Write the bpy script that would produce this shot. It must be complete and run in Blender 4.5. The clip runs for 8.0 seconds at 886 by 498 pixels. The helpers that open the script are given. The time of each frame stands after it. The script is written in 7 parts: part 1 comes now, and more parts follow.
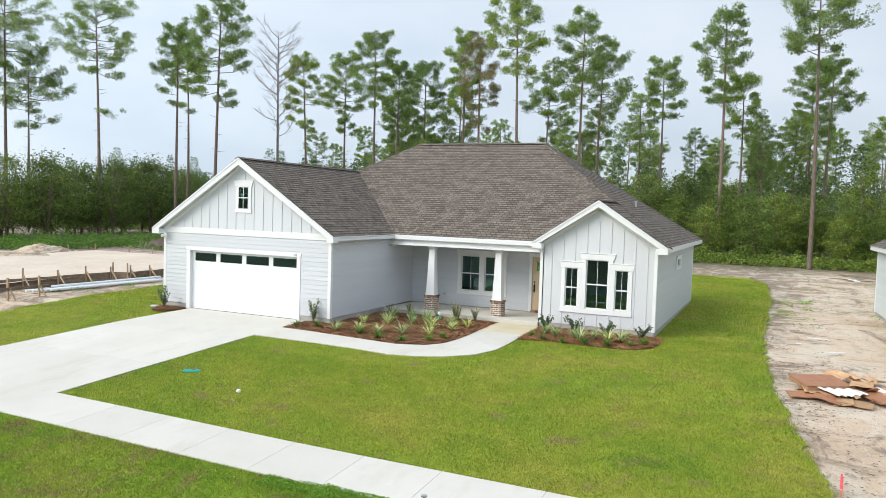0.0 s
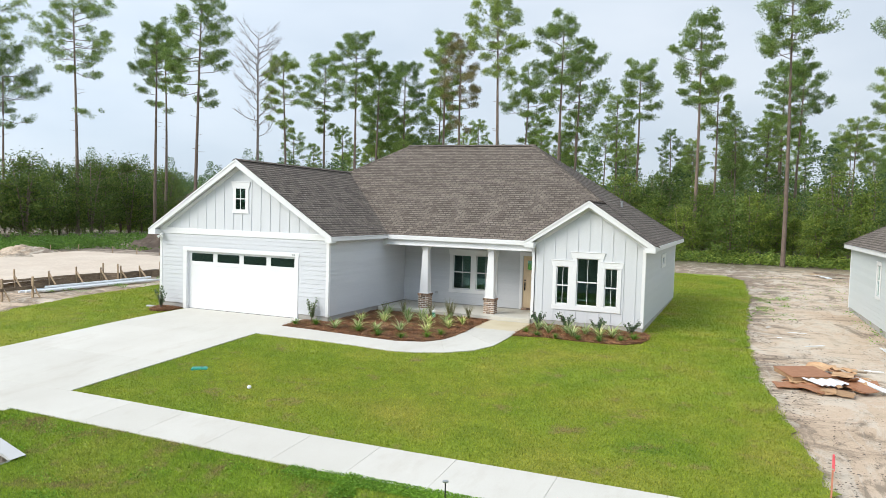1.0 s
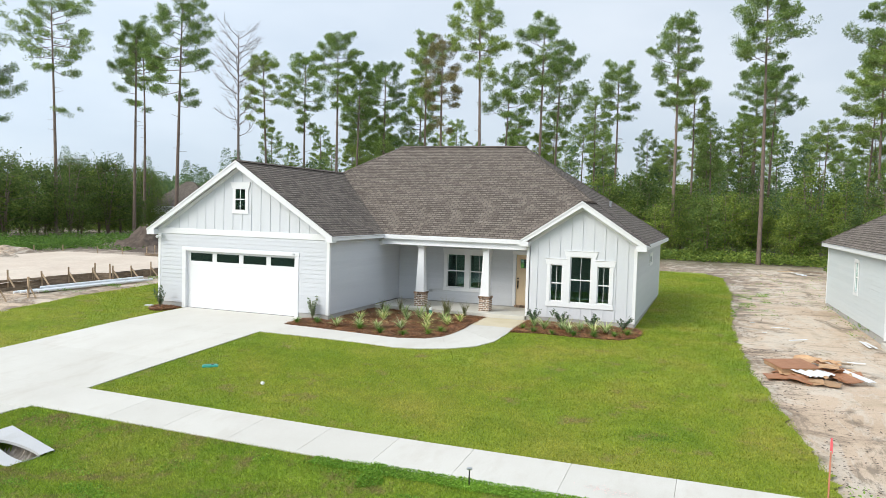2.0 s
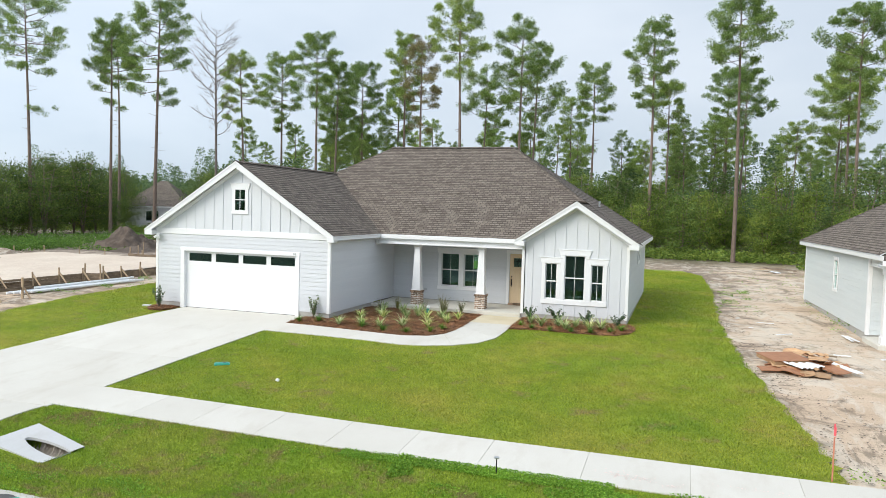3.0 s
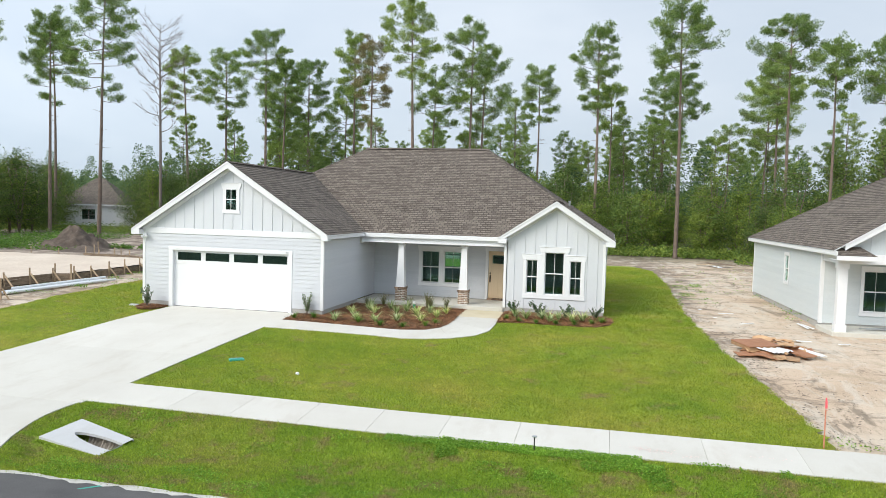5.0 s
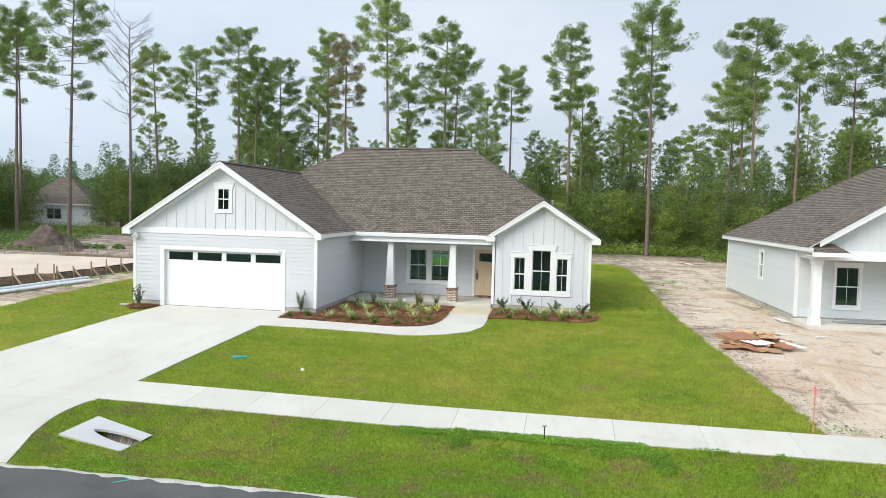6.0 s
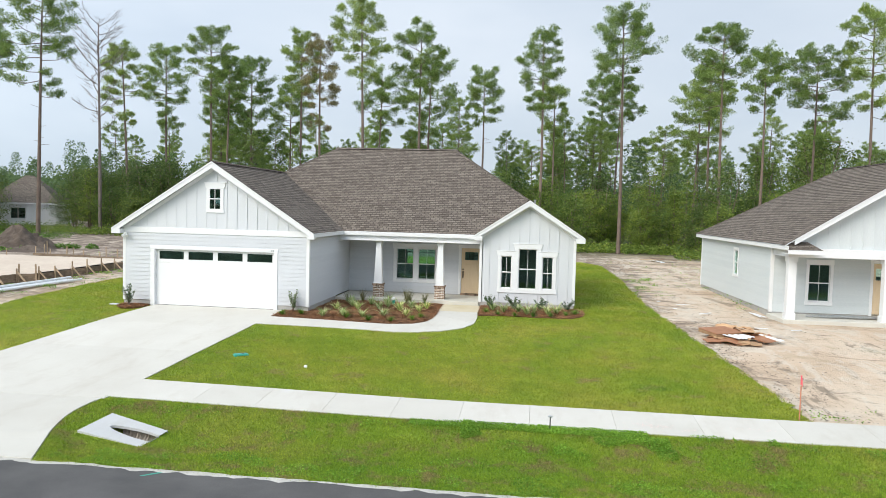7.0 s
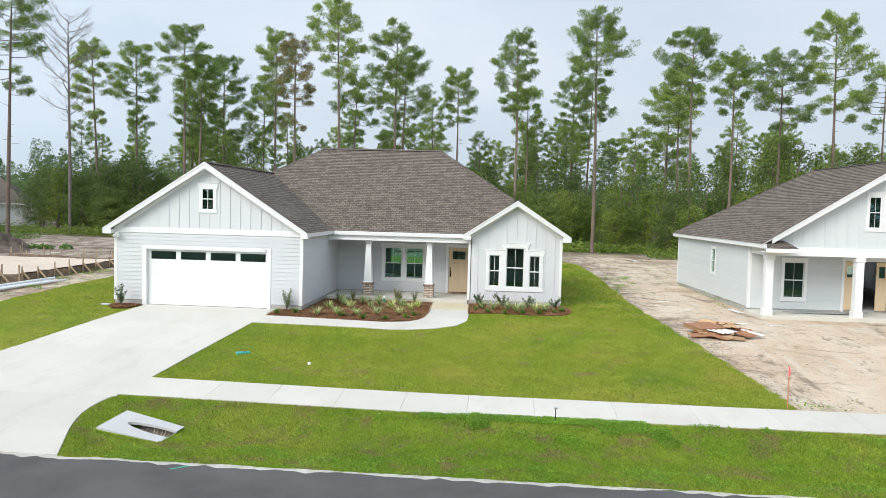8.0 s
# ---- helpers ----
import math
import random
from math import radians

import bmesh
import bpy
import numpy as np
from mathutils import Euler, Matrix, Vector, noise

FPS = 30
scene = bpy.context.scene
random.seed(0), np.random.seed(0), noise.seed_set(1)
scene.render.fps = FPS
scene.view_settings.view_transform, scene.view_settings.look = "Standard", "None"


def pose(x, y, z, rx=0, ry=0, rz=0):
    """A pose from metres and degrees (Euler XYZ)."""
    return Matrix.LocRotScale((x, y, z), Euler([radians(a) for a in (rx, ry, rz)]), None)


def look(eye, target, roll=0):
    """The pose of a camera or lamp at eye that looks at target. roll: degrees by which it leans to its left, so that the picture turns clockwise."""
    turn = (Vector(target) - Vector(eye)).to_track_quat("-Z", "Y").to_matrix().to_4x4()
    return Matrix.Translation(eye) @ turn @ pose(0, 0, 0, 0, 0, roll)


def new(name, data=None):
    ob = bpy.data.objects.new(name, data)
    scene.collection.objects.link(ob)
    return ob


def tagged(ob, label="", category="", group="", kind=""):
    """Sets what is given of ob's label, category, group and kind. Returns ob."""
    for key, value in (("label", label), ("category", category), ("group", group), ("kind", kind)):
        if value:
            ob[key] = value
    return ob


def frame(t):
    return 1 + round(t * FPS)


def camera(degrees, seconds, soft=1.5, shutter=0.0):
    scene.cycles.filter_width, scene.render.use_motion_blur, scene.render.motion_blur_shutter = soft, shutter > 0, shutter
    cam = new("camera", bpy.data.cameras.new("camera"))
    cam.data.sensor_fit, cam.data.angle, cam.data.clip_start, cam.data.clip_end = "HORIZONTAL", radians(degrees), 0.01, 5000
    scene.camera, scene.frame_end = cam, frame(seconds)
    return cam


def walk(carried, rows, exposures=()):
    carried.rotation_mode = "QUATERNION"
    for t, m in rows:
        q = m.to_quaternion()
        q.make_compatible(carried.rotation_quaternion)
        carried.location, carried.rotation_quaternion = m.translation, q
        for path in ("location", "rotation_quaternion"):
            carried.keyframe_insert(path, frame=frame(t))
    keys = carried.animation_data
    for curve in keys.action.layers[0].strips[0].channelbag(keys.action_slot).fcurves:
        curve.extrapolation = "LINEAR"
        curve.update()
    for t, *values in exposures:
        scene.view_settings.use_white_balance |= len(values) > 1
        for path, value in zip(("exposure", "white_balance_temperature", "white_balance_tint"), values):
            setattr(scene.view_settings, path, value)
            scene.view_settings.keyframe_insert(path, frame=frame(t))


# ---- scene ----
cam = camera(62.2, 8.0, soft=0.72)
PATH = [
    (0, (13.688, -20.857, 3.918), (12.856, -19.041, 3.809), 1.8),
    (0.5, (13.53, -21.3, 3.932), (12.728, -19.471, 3.822), 1.8),
    (1, (13.29, -21.767, 3.93), (12.523, -19.923, 3.822), 1.7),
    (1.5, (13.046, -22.224, 3.939), (12.311, -20.368, 3.831), 1.7),
    (3, (11.966, -23.575, 3.947), (11.343, -21.678, 3.839), 1.6),
    (3.5, (11.524, -24.009, 3.953), (10.941, -22.099, 3.845), 1.7),
    (4, (11.092, -24.441, 3.955), (10.554, -22.518, 3.846), 1.6),
    (4.5, (10.653, -24.875, 3.966), (10.164, -22.938, 3.857), 1.6),
    (6, (9.359, -26.056, 3.963), (9.012, -24.089, 3.852), 1.5),
    (6.5, (8.943, -26.42, 3.957), (8.643, -24.446, 3.847), 1.5),
    (7, (8.506, -26.78, 3.961), (8.253, -24.799, 3.85), 1.5),
    (7.5, (8.065, -27.136, 3.96), (7.858, -25.149, 3.85), 1.5),
    (8, (7.609, -27.459, 3.945), (7.447, -25.469, 3.836), 1.5),
]
walk(cam, [(t, look(eye, target, roll)) for t, eye, target, roll in PATH], [(0, 0.4), (8, 0.4)])


# ---- light ----
world = bpy.data.worlds.new("sky")
scene.world = world
world.use_nodes = True
SUN_ELEV, SUN_AZ = radians(37), radians(219)   # azimuth of the sun, clockwise from +y


def build_sky():
    nt = world.node_tree
    nt.nodes.clear()
    out = nt.nodes.new("ShaderNodeOutputWorld")
    bg = nt.nodes.new("ShaderNodeBackground")
    sky = nt.nodes.new("ShaderNodeTexSky")
    sky.sky_type = "NISHITA"
    sky.sun_disc = False
    sky.sun_elevation = SUN_ELEV
    sky.sun_rotation = SUN_AZ
    co = nt.nodes.new("ShaderNodeTexCoord")
    mp = nt.nodes.new("ShaderNodeMapping")
    mp.inputs["Scale"].default_value = (1.0, 1.0, 2.6)
    no = nt.nodes.new("ShaderNodeTexNoise")
    no.inputs["Scale"].default_value = 1.6
    no.inputs["Detail"].default_value = 5
    no.inputs["Roughness"].default_value = 0.5
    ramp = nt.nodes.new("ShaderNodeValToRGB")
    ramp.color_ramp.elements[0].position = 0.3
    ramp.color_ramp.elements[0].color = (3.7, 4.5, 5.45, 1)
    ramp.color_ramp.elements[1].position = 0.72
    ramp.color_ramp.elements[1].color = (5.9, 6.45, 7.1, 1)
    mix = nt.nodes.new("ShaderNodeMix")
    mix.data_type = "RGBA"
    mix.inputs["Factor"].default_value = 0.9
    bg.inputs["Strength"].default_value = 0.1
    nt.links.new(co.outputs["Generated"], mp.inputs["Vector"])
    nt.links.new(mp.outputs["Vector"], no.inputs["Vector"])
    nt.links.new(no.outputs["Fac"], ramp.inputs["Fac"])
    nt.links.new(sky.outputs["Color"], mix.inputs["A"])
    nt.links.new(ramp.outputs["Color"], mix.inputs["B"])
    # brighter towards the veiled sun
    sep = nt.nodes.new("ShaderNodeVectorMath")
    sep.operation = "DOT_PRODUCT"
    sep.inputs[1].default_value = (-0.3, -0.78, 0.5)
    side = nt.nodes.new("ShaderNodeMapRange")
    side.inputs["From Min"].default_value, side.inputs["From Max"].default_value = -0.85, 0.95
    side.inputs["To Min"].default_value, side.inputs["To Max"].default_value = 0.93, 1.87
    glow = nt.nodes.new("ShaderNodeVectorMath")
    glow.operation = "SCALE"
    nt.links.new(co.outputs["Generated"], sep.inputs[0])
    nt.links.new(sep.outputs["Value"], side.inputs["Value"])
    nt.links.new(mix.outputs["Result"], glow.inputs[0])
    nt.links.new(side.outputs["Result"], glow.inputs["Scale"])
    nt.links.new(glow.outputs["Vector"], bg.inputs["Color"])
    nt.links.new(bg.outputs["Background"], out.inputs["Surface"])


build_sky()
sun_data = bpy.data.lights.new("sun", "SUN")
sun_data.energy = 2.25
sun_data.angle = radians(36)
sun_data.color = (1.0, 0.95, 0.86)
sun = new("sun", sun_data)
sun.matrix_basis = look((0, 0, 60), (0 - 60 * math.sin(SUN_AZ) / math.tan(SUN_ELEV), 0 - 60 * math.cos(SUN_AZ) / math.tan(SUN_ELEV), 0))


# ---- materials ----
def node_mat(name):
    m = bpy.data.materials.new(name)
    m.use_nodes = True
    nt = m.node_tree
    return m, nt, nt.nodes["Principled BSDF"]


def rgb(c):
    return (c[0], c[1], c[2], 1)


def noise_node(nt, vec, scale, detail=4, rough=0.55, warp=0.0):
    n = nt.nodes.new("ShaderNodeTexNoise")
    n.inputs["Scale"].default_value = scale
    n.inputs["Detail"].default_value = detail
    n.inputs["Roughness"].default_value = rough
    n.inputs["Distortion"].default_value = warp
    if vec:
        nt.links.new(vec, n.inputs["Vector"])
    return n.outputs["Fac"]


def ramp_node(nt, fac, stops):
    r = nt.nodes.new("ShaderNodeValToRGB")
    el = r.color_ramp.elements
    while len(el) < len(stops):
        el.new(0.5)
    for e, (p, c) in zip(el, stops):
        e.position, e.color = p, rgb(c)
    nt.links.new(fac, r.inputs["Fac"])
    return r.outputs["Color"]


def mix_node(nt, fac, a, b, blend="MIX"):
    n = nt.nodes.new("ShaderNodeMix")
    n.data_type, n.blend_type = "RGBA", blend
    for key, val in (("Factor", fac), ("A", a), ("B", b)):
        if isinstance(val, (int, float)):
            n.inputs[key].default_value = val
        elif isinstance(val, tuple):
            n.inputs[key].default_value = rgb(val)
        else:
            nt.links.new(val, n.inputs[key])
    return n.outputs["Result"]


def bump_node(nt, bsdf, height, strength, distance):
    b = nt.nodes.new("ShaderNodeBump")
    b.inputs["Strength"].default_value = strength
    b.inputs["Distance"].default_value = distance
    nt.links.new(height, b.inputs["Height"])
    nt.links.new(b.outputs["Normal"], bsdf.inputs["Normal"])


def coords(nt, stretch=(1, 1, 1), which="Object"):
    c = nt.nodes.new("ShaderNodeTexCoord")
    m = nt.nodes.new("ShaderNodeMapping")
    m.inputs["Scale"].default_value = stretch
    nt.links.new(c.outputs[which], m.inputs["Vector"])
    return m.outputs["Vector"]


def plain(name, a, b, scale=3.0, rough=0.6, fine=40.0, bump=0.15, dist=0.004, stretch=(1, 1, 1), metal=0.0, each=0.0, spec=0.5):
    """Two-scale variation between two colours with a fine relief; each: how much every object or island differs."""
    m, nt, bs = node_mat(name)
    v = coords(nt, stretch)
    big = noise_node(nt, v, scale, 5)
    small = noise_node(nt, v, fine, 3)
    c = ramp_node(nt, big, [(0.3, a), (0.7, b)])
    dark = tuple(0.82 * x for x in a)
    f = ramp_node(nt, small, [(0.35, (0.35,) * 3), (0.65, (0, 0, 0))])
    c = mix_node(nt, f, c, dark)
    if each:
        info = nt.nodes.new("ShaderNodeObjectInfo")
        r = ramp_node(nt, info.outputs["Random"], [(0, (1 - each,) * 3), (1, (1 + each,) * 3)])
        c = mix_node(nt, 1.0, c, r, "MULTIPLY")
    nt.links.new(c, bs.inputs["Base Color"])
    bs.inputs["Roughness"].default_value = rough
    bs.inputs["Metallic"].default_value = metal
    bs.inputs["Specular IOR Level"].default_value = spec
    if bump:
        bump_node(nt, bs, small, bump, dist)
    return m


def leaf_mat(name, stops, rough=0.55, patch=0.12, through_light=0.4):
    """Foliage: colour by island, by object and by wide soft patches."""
    m, nt, bs = node_mat(name)
    geo = nt.nodes.new("ShaderNodeNewGeometry")
    c = ramp_node(nt, geo.outputs["Random Per Island"], stops)
    v = coords(nt)
    p = noise_node(nt, v, patch, 3)
    c = mix_node(nt, 1.0, c, ramp_node(nt, p, [(0.3, (0.72, 0.76, 0.7)), (0.7, (1.25, 1.2, 1.15))]), "MULTIPLY")
    info = nt.nodes.new("ShaderNodeObjectInfo")
    c = mix_node(nt, 1.0, c, ramp_node(nt, info.outputs["Random"], [(0, (0.72, 0.78, 0.8)), (0.6, (0.98, 1.0, 0.97)), (1, (1.2, 1.14, 1.0))]), "MULTIPLY")
    nt.links.new(c, bs.inputs["Base Color"])
    bs.inputs["Roughness"].default_value = rough
    bs.inputs["Specular IOR Level"].default_value = 0.3
    tr = nt.nodes.new("ShaderNodeBsdfTranslucent")
    nt.links.new(c, tr.inputs["Color"])
    mx = nt.nodes.new("ShaderNodeMixShader")
    mx.inputs["Fac"].default_value = through_light
    nt.links.new(bs.outputs["BSDF"], mx.inputs[1])
    nt.links.new(tr.outputs["BSDF"], mx.inputs[2])
    nt.links.new(mx.outputs["Shader"], nt.nodes["Material Output"].inputs["Surface"])
    return m


TRIM = plain("white_trim_paint", (0.77, 0.78, 0.79), (0.81, 0.81, 0.81), 1.5, 0.45, 60, 0.05, 0.002)
SIDING = plain("pale_grey_siding", (0.585, 0.605, 0.635), (0.625, 0.64, 0.665), 1.2, 0.6, 30, 0.25, 0.003, (0.3, 0.3, 4.0), each=0.025)
PANEL = plain("pale_grey_board", (0.61, 0.63, 0.655), (0.65, 0.665, 0.685), 0.8, 0.6, 40, 0.2, 0.003, (3.0, 3.0, 0.4))
SIDING_B = plain("pale_sage_siding", (0.58, 0.625, 0.635), (0.63, 0.665, 0.67), 1.2, 0.6, 30, 0.25, 0.003, (0.3, 0.3, 4.0), each=0.025)
PANEL_B = plain("pale_sage_board", (0.60, 0.64, 0.65), (0.64, 0.675, 0.68), 0.8, 0.6, 40, 0.2, 0.003, (3.0, 3.0, 0.4))
SOFFIT = plain("soffit_paint", (0.72, 0.74, 0.76), (0.76, 0.77, 0.78), 2, 0.6, 30, 0.1)
FOUNDATION = plain("foundation_concrete", (0.36, 0.35, 0.33), (0.45, 0.44, 0.41), 2.5, 0.9, 25, 0.5, 0.006)
CONCRETE = None
DOORWHITE = plain("garage_door_paint", (0.76, 0.77, 0.78), (0.80, 0.80, 0.80), 1.0, 0.4, 80, 0.04, 0.001)
TANDOOR = plain("tan_wood_door", (0.68, 0.52, 0.33), (0.76, 0.60, 0.40), 5, 0.45, 40, 0.1, 0.002, (6, 6, 0.5))
BRICK = plain("brown_brick", (0.17, 0.110, 0.075), (0.41, 0.285, 0.195), 9, 0.9, 60, 0.5, 0.004, each=0.5)
MORTAR = plain("mortar", (0.72, 0.69, 0.63), (0.78, 0.75, 0.69), 8, 0.95, 60, 0.5, 0.004)
BLACK = plain("black_frame", (0.012, 0.013, 0.015), (0.02, 0.02, 0.022), 5, 0.4, 50, 0.05)
BRONZE = plain("dark_bronze", (0.03, 0.025, 0.02), (0.05, 0.04, 0.035), 12, 0.35, 60, 0.1, 0.001, metal=0.8)
ROOM = plain("room_paint", (0.33, 0.335, 0.33), (0.40, 0.40, 0.39), 1, 0.8, 20, 0.05)
BARK = plain("pine_bark", (0.13, 0.095, 0.075), (0.26, 0.195, 0.155), 3.5, 0.95, 14, 0.9, 0.03, (2.5, 2.5, 0.7), each=0.15)
DEADWOOD = plain("bare_grey_wood", (0.16, 0.13, 0.115), (0.25, 0.21, 0.185), 4, 0.95, 20, 0.5, 0.01, (3, 3, 0.6))
LUMBER = plain("weathered_lumber", (0.30, 0.215, 0.135), (0.46, 0.345, 0.23), 6, 0.85, 60, 0.4, 0.003, (5, 5, 1), each=0.2)
FORMBOARD = plain("stained_form_board", (0.125, 0.09, 0.062), (0.30, 0.225, 0.155), 2.2, 0.9, 40, 0.4, 0.004, (1.5, 1.5, 6), each=0.25)
PVC = plain("white_pipe", (0.74, 0.76, 0.78), (0.80, 0.81, 0.82), 2, 0.35, 40, 0.05, each=0.06)
CARDBOARD = plain("brown_cardboard", (0.40, 0.225, 0.115), (0.56, 0.37, 0.21), 5, 0.85, 40, 0.3, 0.004, each=0.3)
CHIPBOARD = plain("red_brown_board", (0.30, 0.135, 0.065), (0.40, 0.19, 0.10), 6, 0.7, 60, 0.2, 0.002)
LATH = plain("orange_stained_lath", (0.50, 0.17, 0.10), (0.60, 0.26, 0.16), 8, 0.8, 50, 0.2, 0.002, (4, 4, 1))
TEAL = plain("teal_plastic", (0.02, 0.27, 0.20), (0.035, 0.33, 0.25), 6, 0.45, 50, 0.1)
PINK = plain("pink_flagging", (0.80, 0.10, 0.13), (0.86, 0.17, 0.19), 9, 0.6, 50, 0.1)
FOIL = plain("foil_faced_sheet", (0.72, 0.73, 0.74), (0.80, 0.80, 0.80), 6, 0.5, 40, 0.2, 0.003, metal=0.3)
RUSTPIPE = plain("weathered_corrugated_steel", (0.24, 0.205, 0.165), (0.46, 0.41, 0.35), 7, 0.7, 40, 0.3, 0.003, metal=0.2)
STEEL = plain("galvanised_steel", (0.42, 0.44, 0.46), (0.58, 0.59, 0.60), 9, 0.4, 60, 0.2, 0.002, metal=0.8)
NEEDLES = leaf_mat("pine_needles", [(0.0, (0.125, 0.205, 0.060)), (0.5, (0.235, 0.34, 0.098)), (1.0, (0.39, 0.475, 0.15))], patch=0.35, through_light=0.5)
BROWN_NEEDLES = leaf_mat("rusty_needles", [(0.0, (0.12, 0.15, 0.06)), (0.45, (0.20, 0.21, 0.10)), (0.8, (0.26, 0.21, 0.14)), (1.0, (0.32, 0.23, 0.17))], patch=0.35)
LEAVES = leaf_mat("broad_leaves", [(0.0, (0.088, 0.150, 0.035)), (0.5, (0.172, 0.255, 0.051)), (1.0, (0.33, 0.395, 0.082))], patch=0.25)
# darker copy of the broad-leaf colours, used mostly at the left of the woods
DARKLEAVES = leaf_mat("dark_broad_leaves", [(0.0, (0.060, 0.108, 0.030)), (0.55, (0.122, 0.185, 0.044)), (1.0, (0.235, 0.30, 0.070))], patch=0.25)
WEEDS = leaf_mat("weed_leaves", [(0.0, (0.120, 0.254, 0.028)), (0.5, (0.216, 0.410, 0.042)), (1.0, (0.408, 0.605, 0.084))], patch=0.8)
FIELDWEEDS = leaf_mat("field_weed_leaves", [(0.0, (0.07, 0.15, 0.025)), (0.5, (0.15, 0.28, 0.045)), (1.0, (0.27, 0.42, 0.08))], patch=0.5)
# distance haze is put into these leaf colours as extra blue
HAZYLEAVES = leaf_mat("hazy_far_leaves", [(0.0, (0.061, 0.116, 0.054)), (0.5, (0.121, 0.191, 0.089)), (1.0, (0.190, 0.273, 0.116))], patch=0.06)
STRIPED = leaf_mat("striped_flax_leaves", [(0.0, (0.16, 0.30, 0.06)), (0.40, (0.46, 0.56, 0.22)), (1.0, (0.80, 0.80, 0.50))], patch=3)
DARKSHRUB = leaf_mat("dark_shrub_leaves", [(0.0, (0.045, 0.09, 0.045)), (0.6, (0.10, 0.165, 0.08)), (1.0, (0.21, 0.29, 0.16))], patch=3)
GREYSHRUB = leaf_mat("grey_green_leaves", [(0.0, (0.07, 0.13, 0.06)), (0.6, (0.15, 0.22, 0.12)), (1.0, (0.25, 0.31, 0.19))], patch=3)
PLUME = leaf_mat("grass_plumes", [(0.0, (0.12, 0.16, 0.05)), (0.6, (0.25, 0.25, 0.12)), (1.0, (0.38, 0.33, 0.22))], patch=3)


def glass_mat():
    m, nt, bs = node_mat("window_glass")
    bs.inputs["Base Color"].default_value = (0.44, 0.68, 0.63, 1)
    bs.inputs["Roughness"].default_value = 0.01
    bs.inputs["IOR"].default_value = 1.68
    bs.inputs["Specular Tint"].default_value = (0.62, 1.0, 0.94, 1)
    bs.inputs["Transmission Weight"].default_value = 1.0
    return m


GLASS = glass_mat()


def concrete_mat(name, a, b, dirt):
    m, nt, bs = node_mat(name)
    v = coords(nt)
    big = noise_node(nt, v, 0.5, 5, 0.6)
    c = ramp_node(nt, big, [(0.3, a), (0.7, b)])
    st = noise_node(nt, coords(nt, (1, 0.35, 1)), 1.3, 6, 0.7)
    c = mix_node(nt, ramp_node(nt, st, [(0.52, (0, 0, 0)), (0.74, (0.42,) * 3)]), c, dirt)
    fine = noise_node(nt, v, 70, 3)
    c = mix_node(nt, ramp_node(nt, fine, [(0.3, (0.22,) * 3), (0.6, (0, 0, 0))]), c, dirt)
    info = nt.nodes.new("ShaderNodeObjectInfo")
    c = mix_node(nt, 1.0, c, ramp_node(nt, info.outputs["Random"], [(0, (0.95, 0.95, 0.94)), (1, (1.03, 1.03, 1.03))]), "MULTIPLY")
    nt.links.new(c, bs.inputs["Base Color"])
    bs.inputs["Roughness"].default_value = 0.85
    bump_node(nt, bs, fine, 0.25, 0.003)
    return m


CONCRETE = concrete_mat("new_concrete", (0.54, 0.515, 0.465), (0.60, 0.58, 0.53), (0.42, 0.37, 0.305))
CULVERTCAST = concrete_mat("grey_precast_concrete", (0.47, 0.475, 0.48), (0.54, 0.54, 0.54), (0.38, 0.36, 0.33))
UNSEENSCRUB = plain("unseen_dark_scrub", (0.06, 0.065, 0.03), (0.13, 0.115, 0.06), 0.5, 0.95, 8, 0.8, 0.05)
PORCHSLAB = concrete_mat("porch_concrete", (0.54, 0.52, 0.46), (0.62, 0.60, 0.54), (0.42, 0.36, 0.27))
PINKSTAIN = plain("pink_stained_concrete", (0.70, 0.53, 0.49), (0.74, 0.60, 0.55), 0.3, 0.95, 12, 0.8, 0.03)
DUSTY = concrete_mat("sand_stained_concrete", (0.52, 0.44, 0.29), (0.62, 0.55, 0.41), (0.46, 0.38, 0.24))


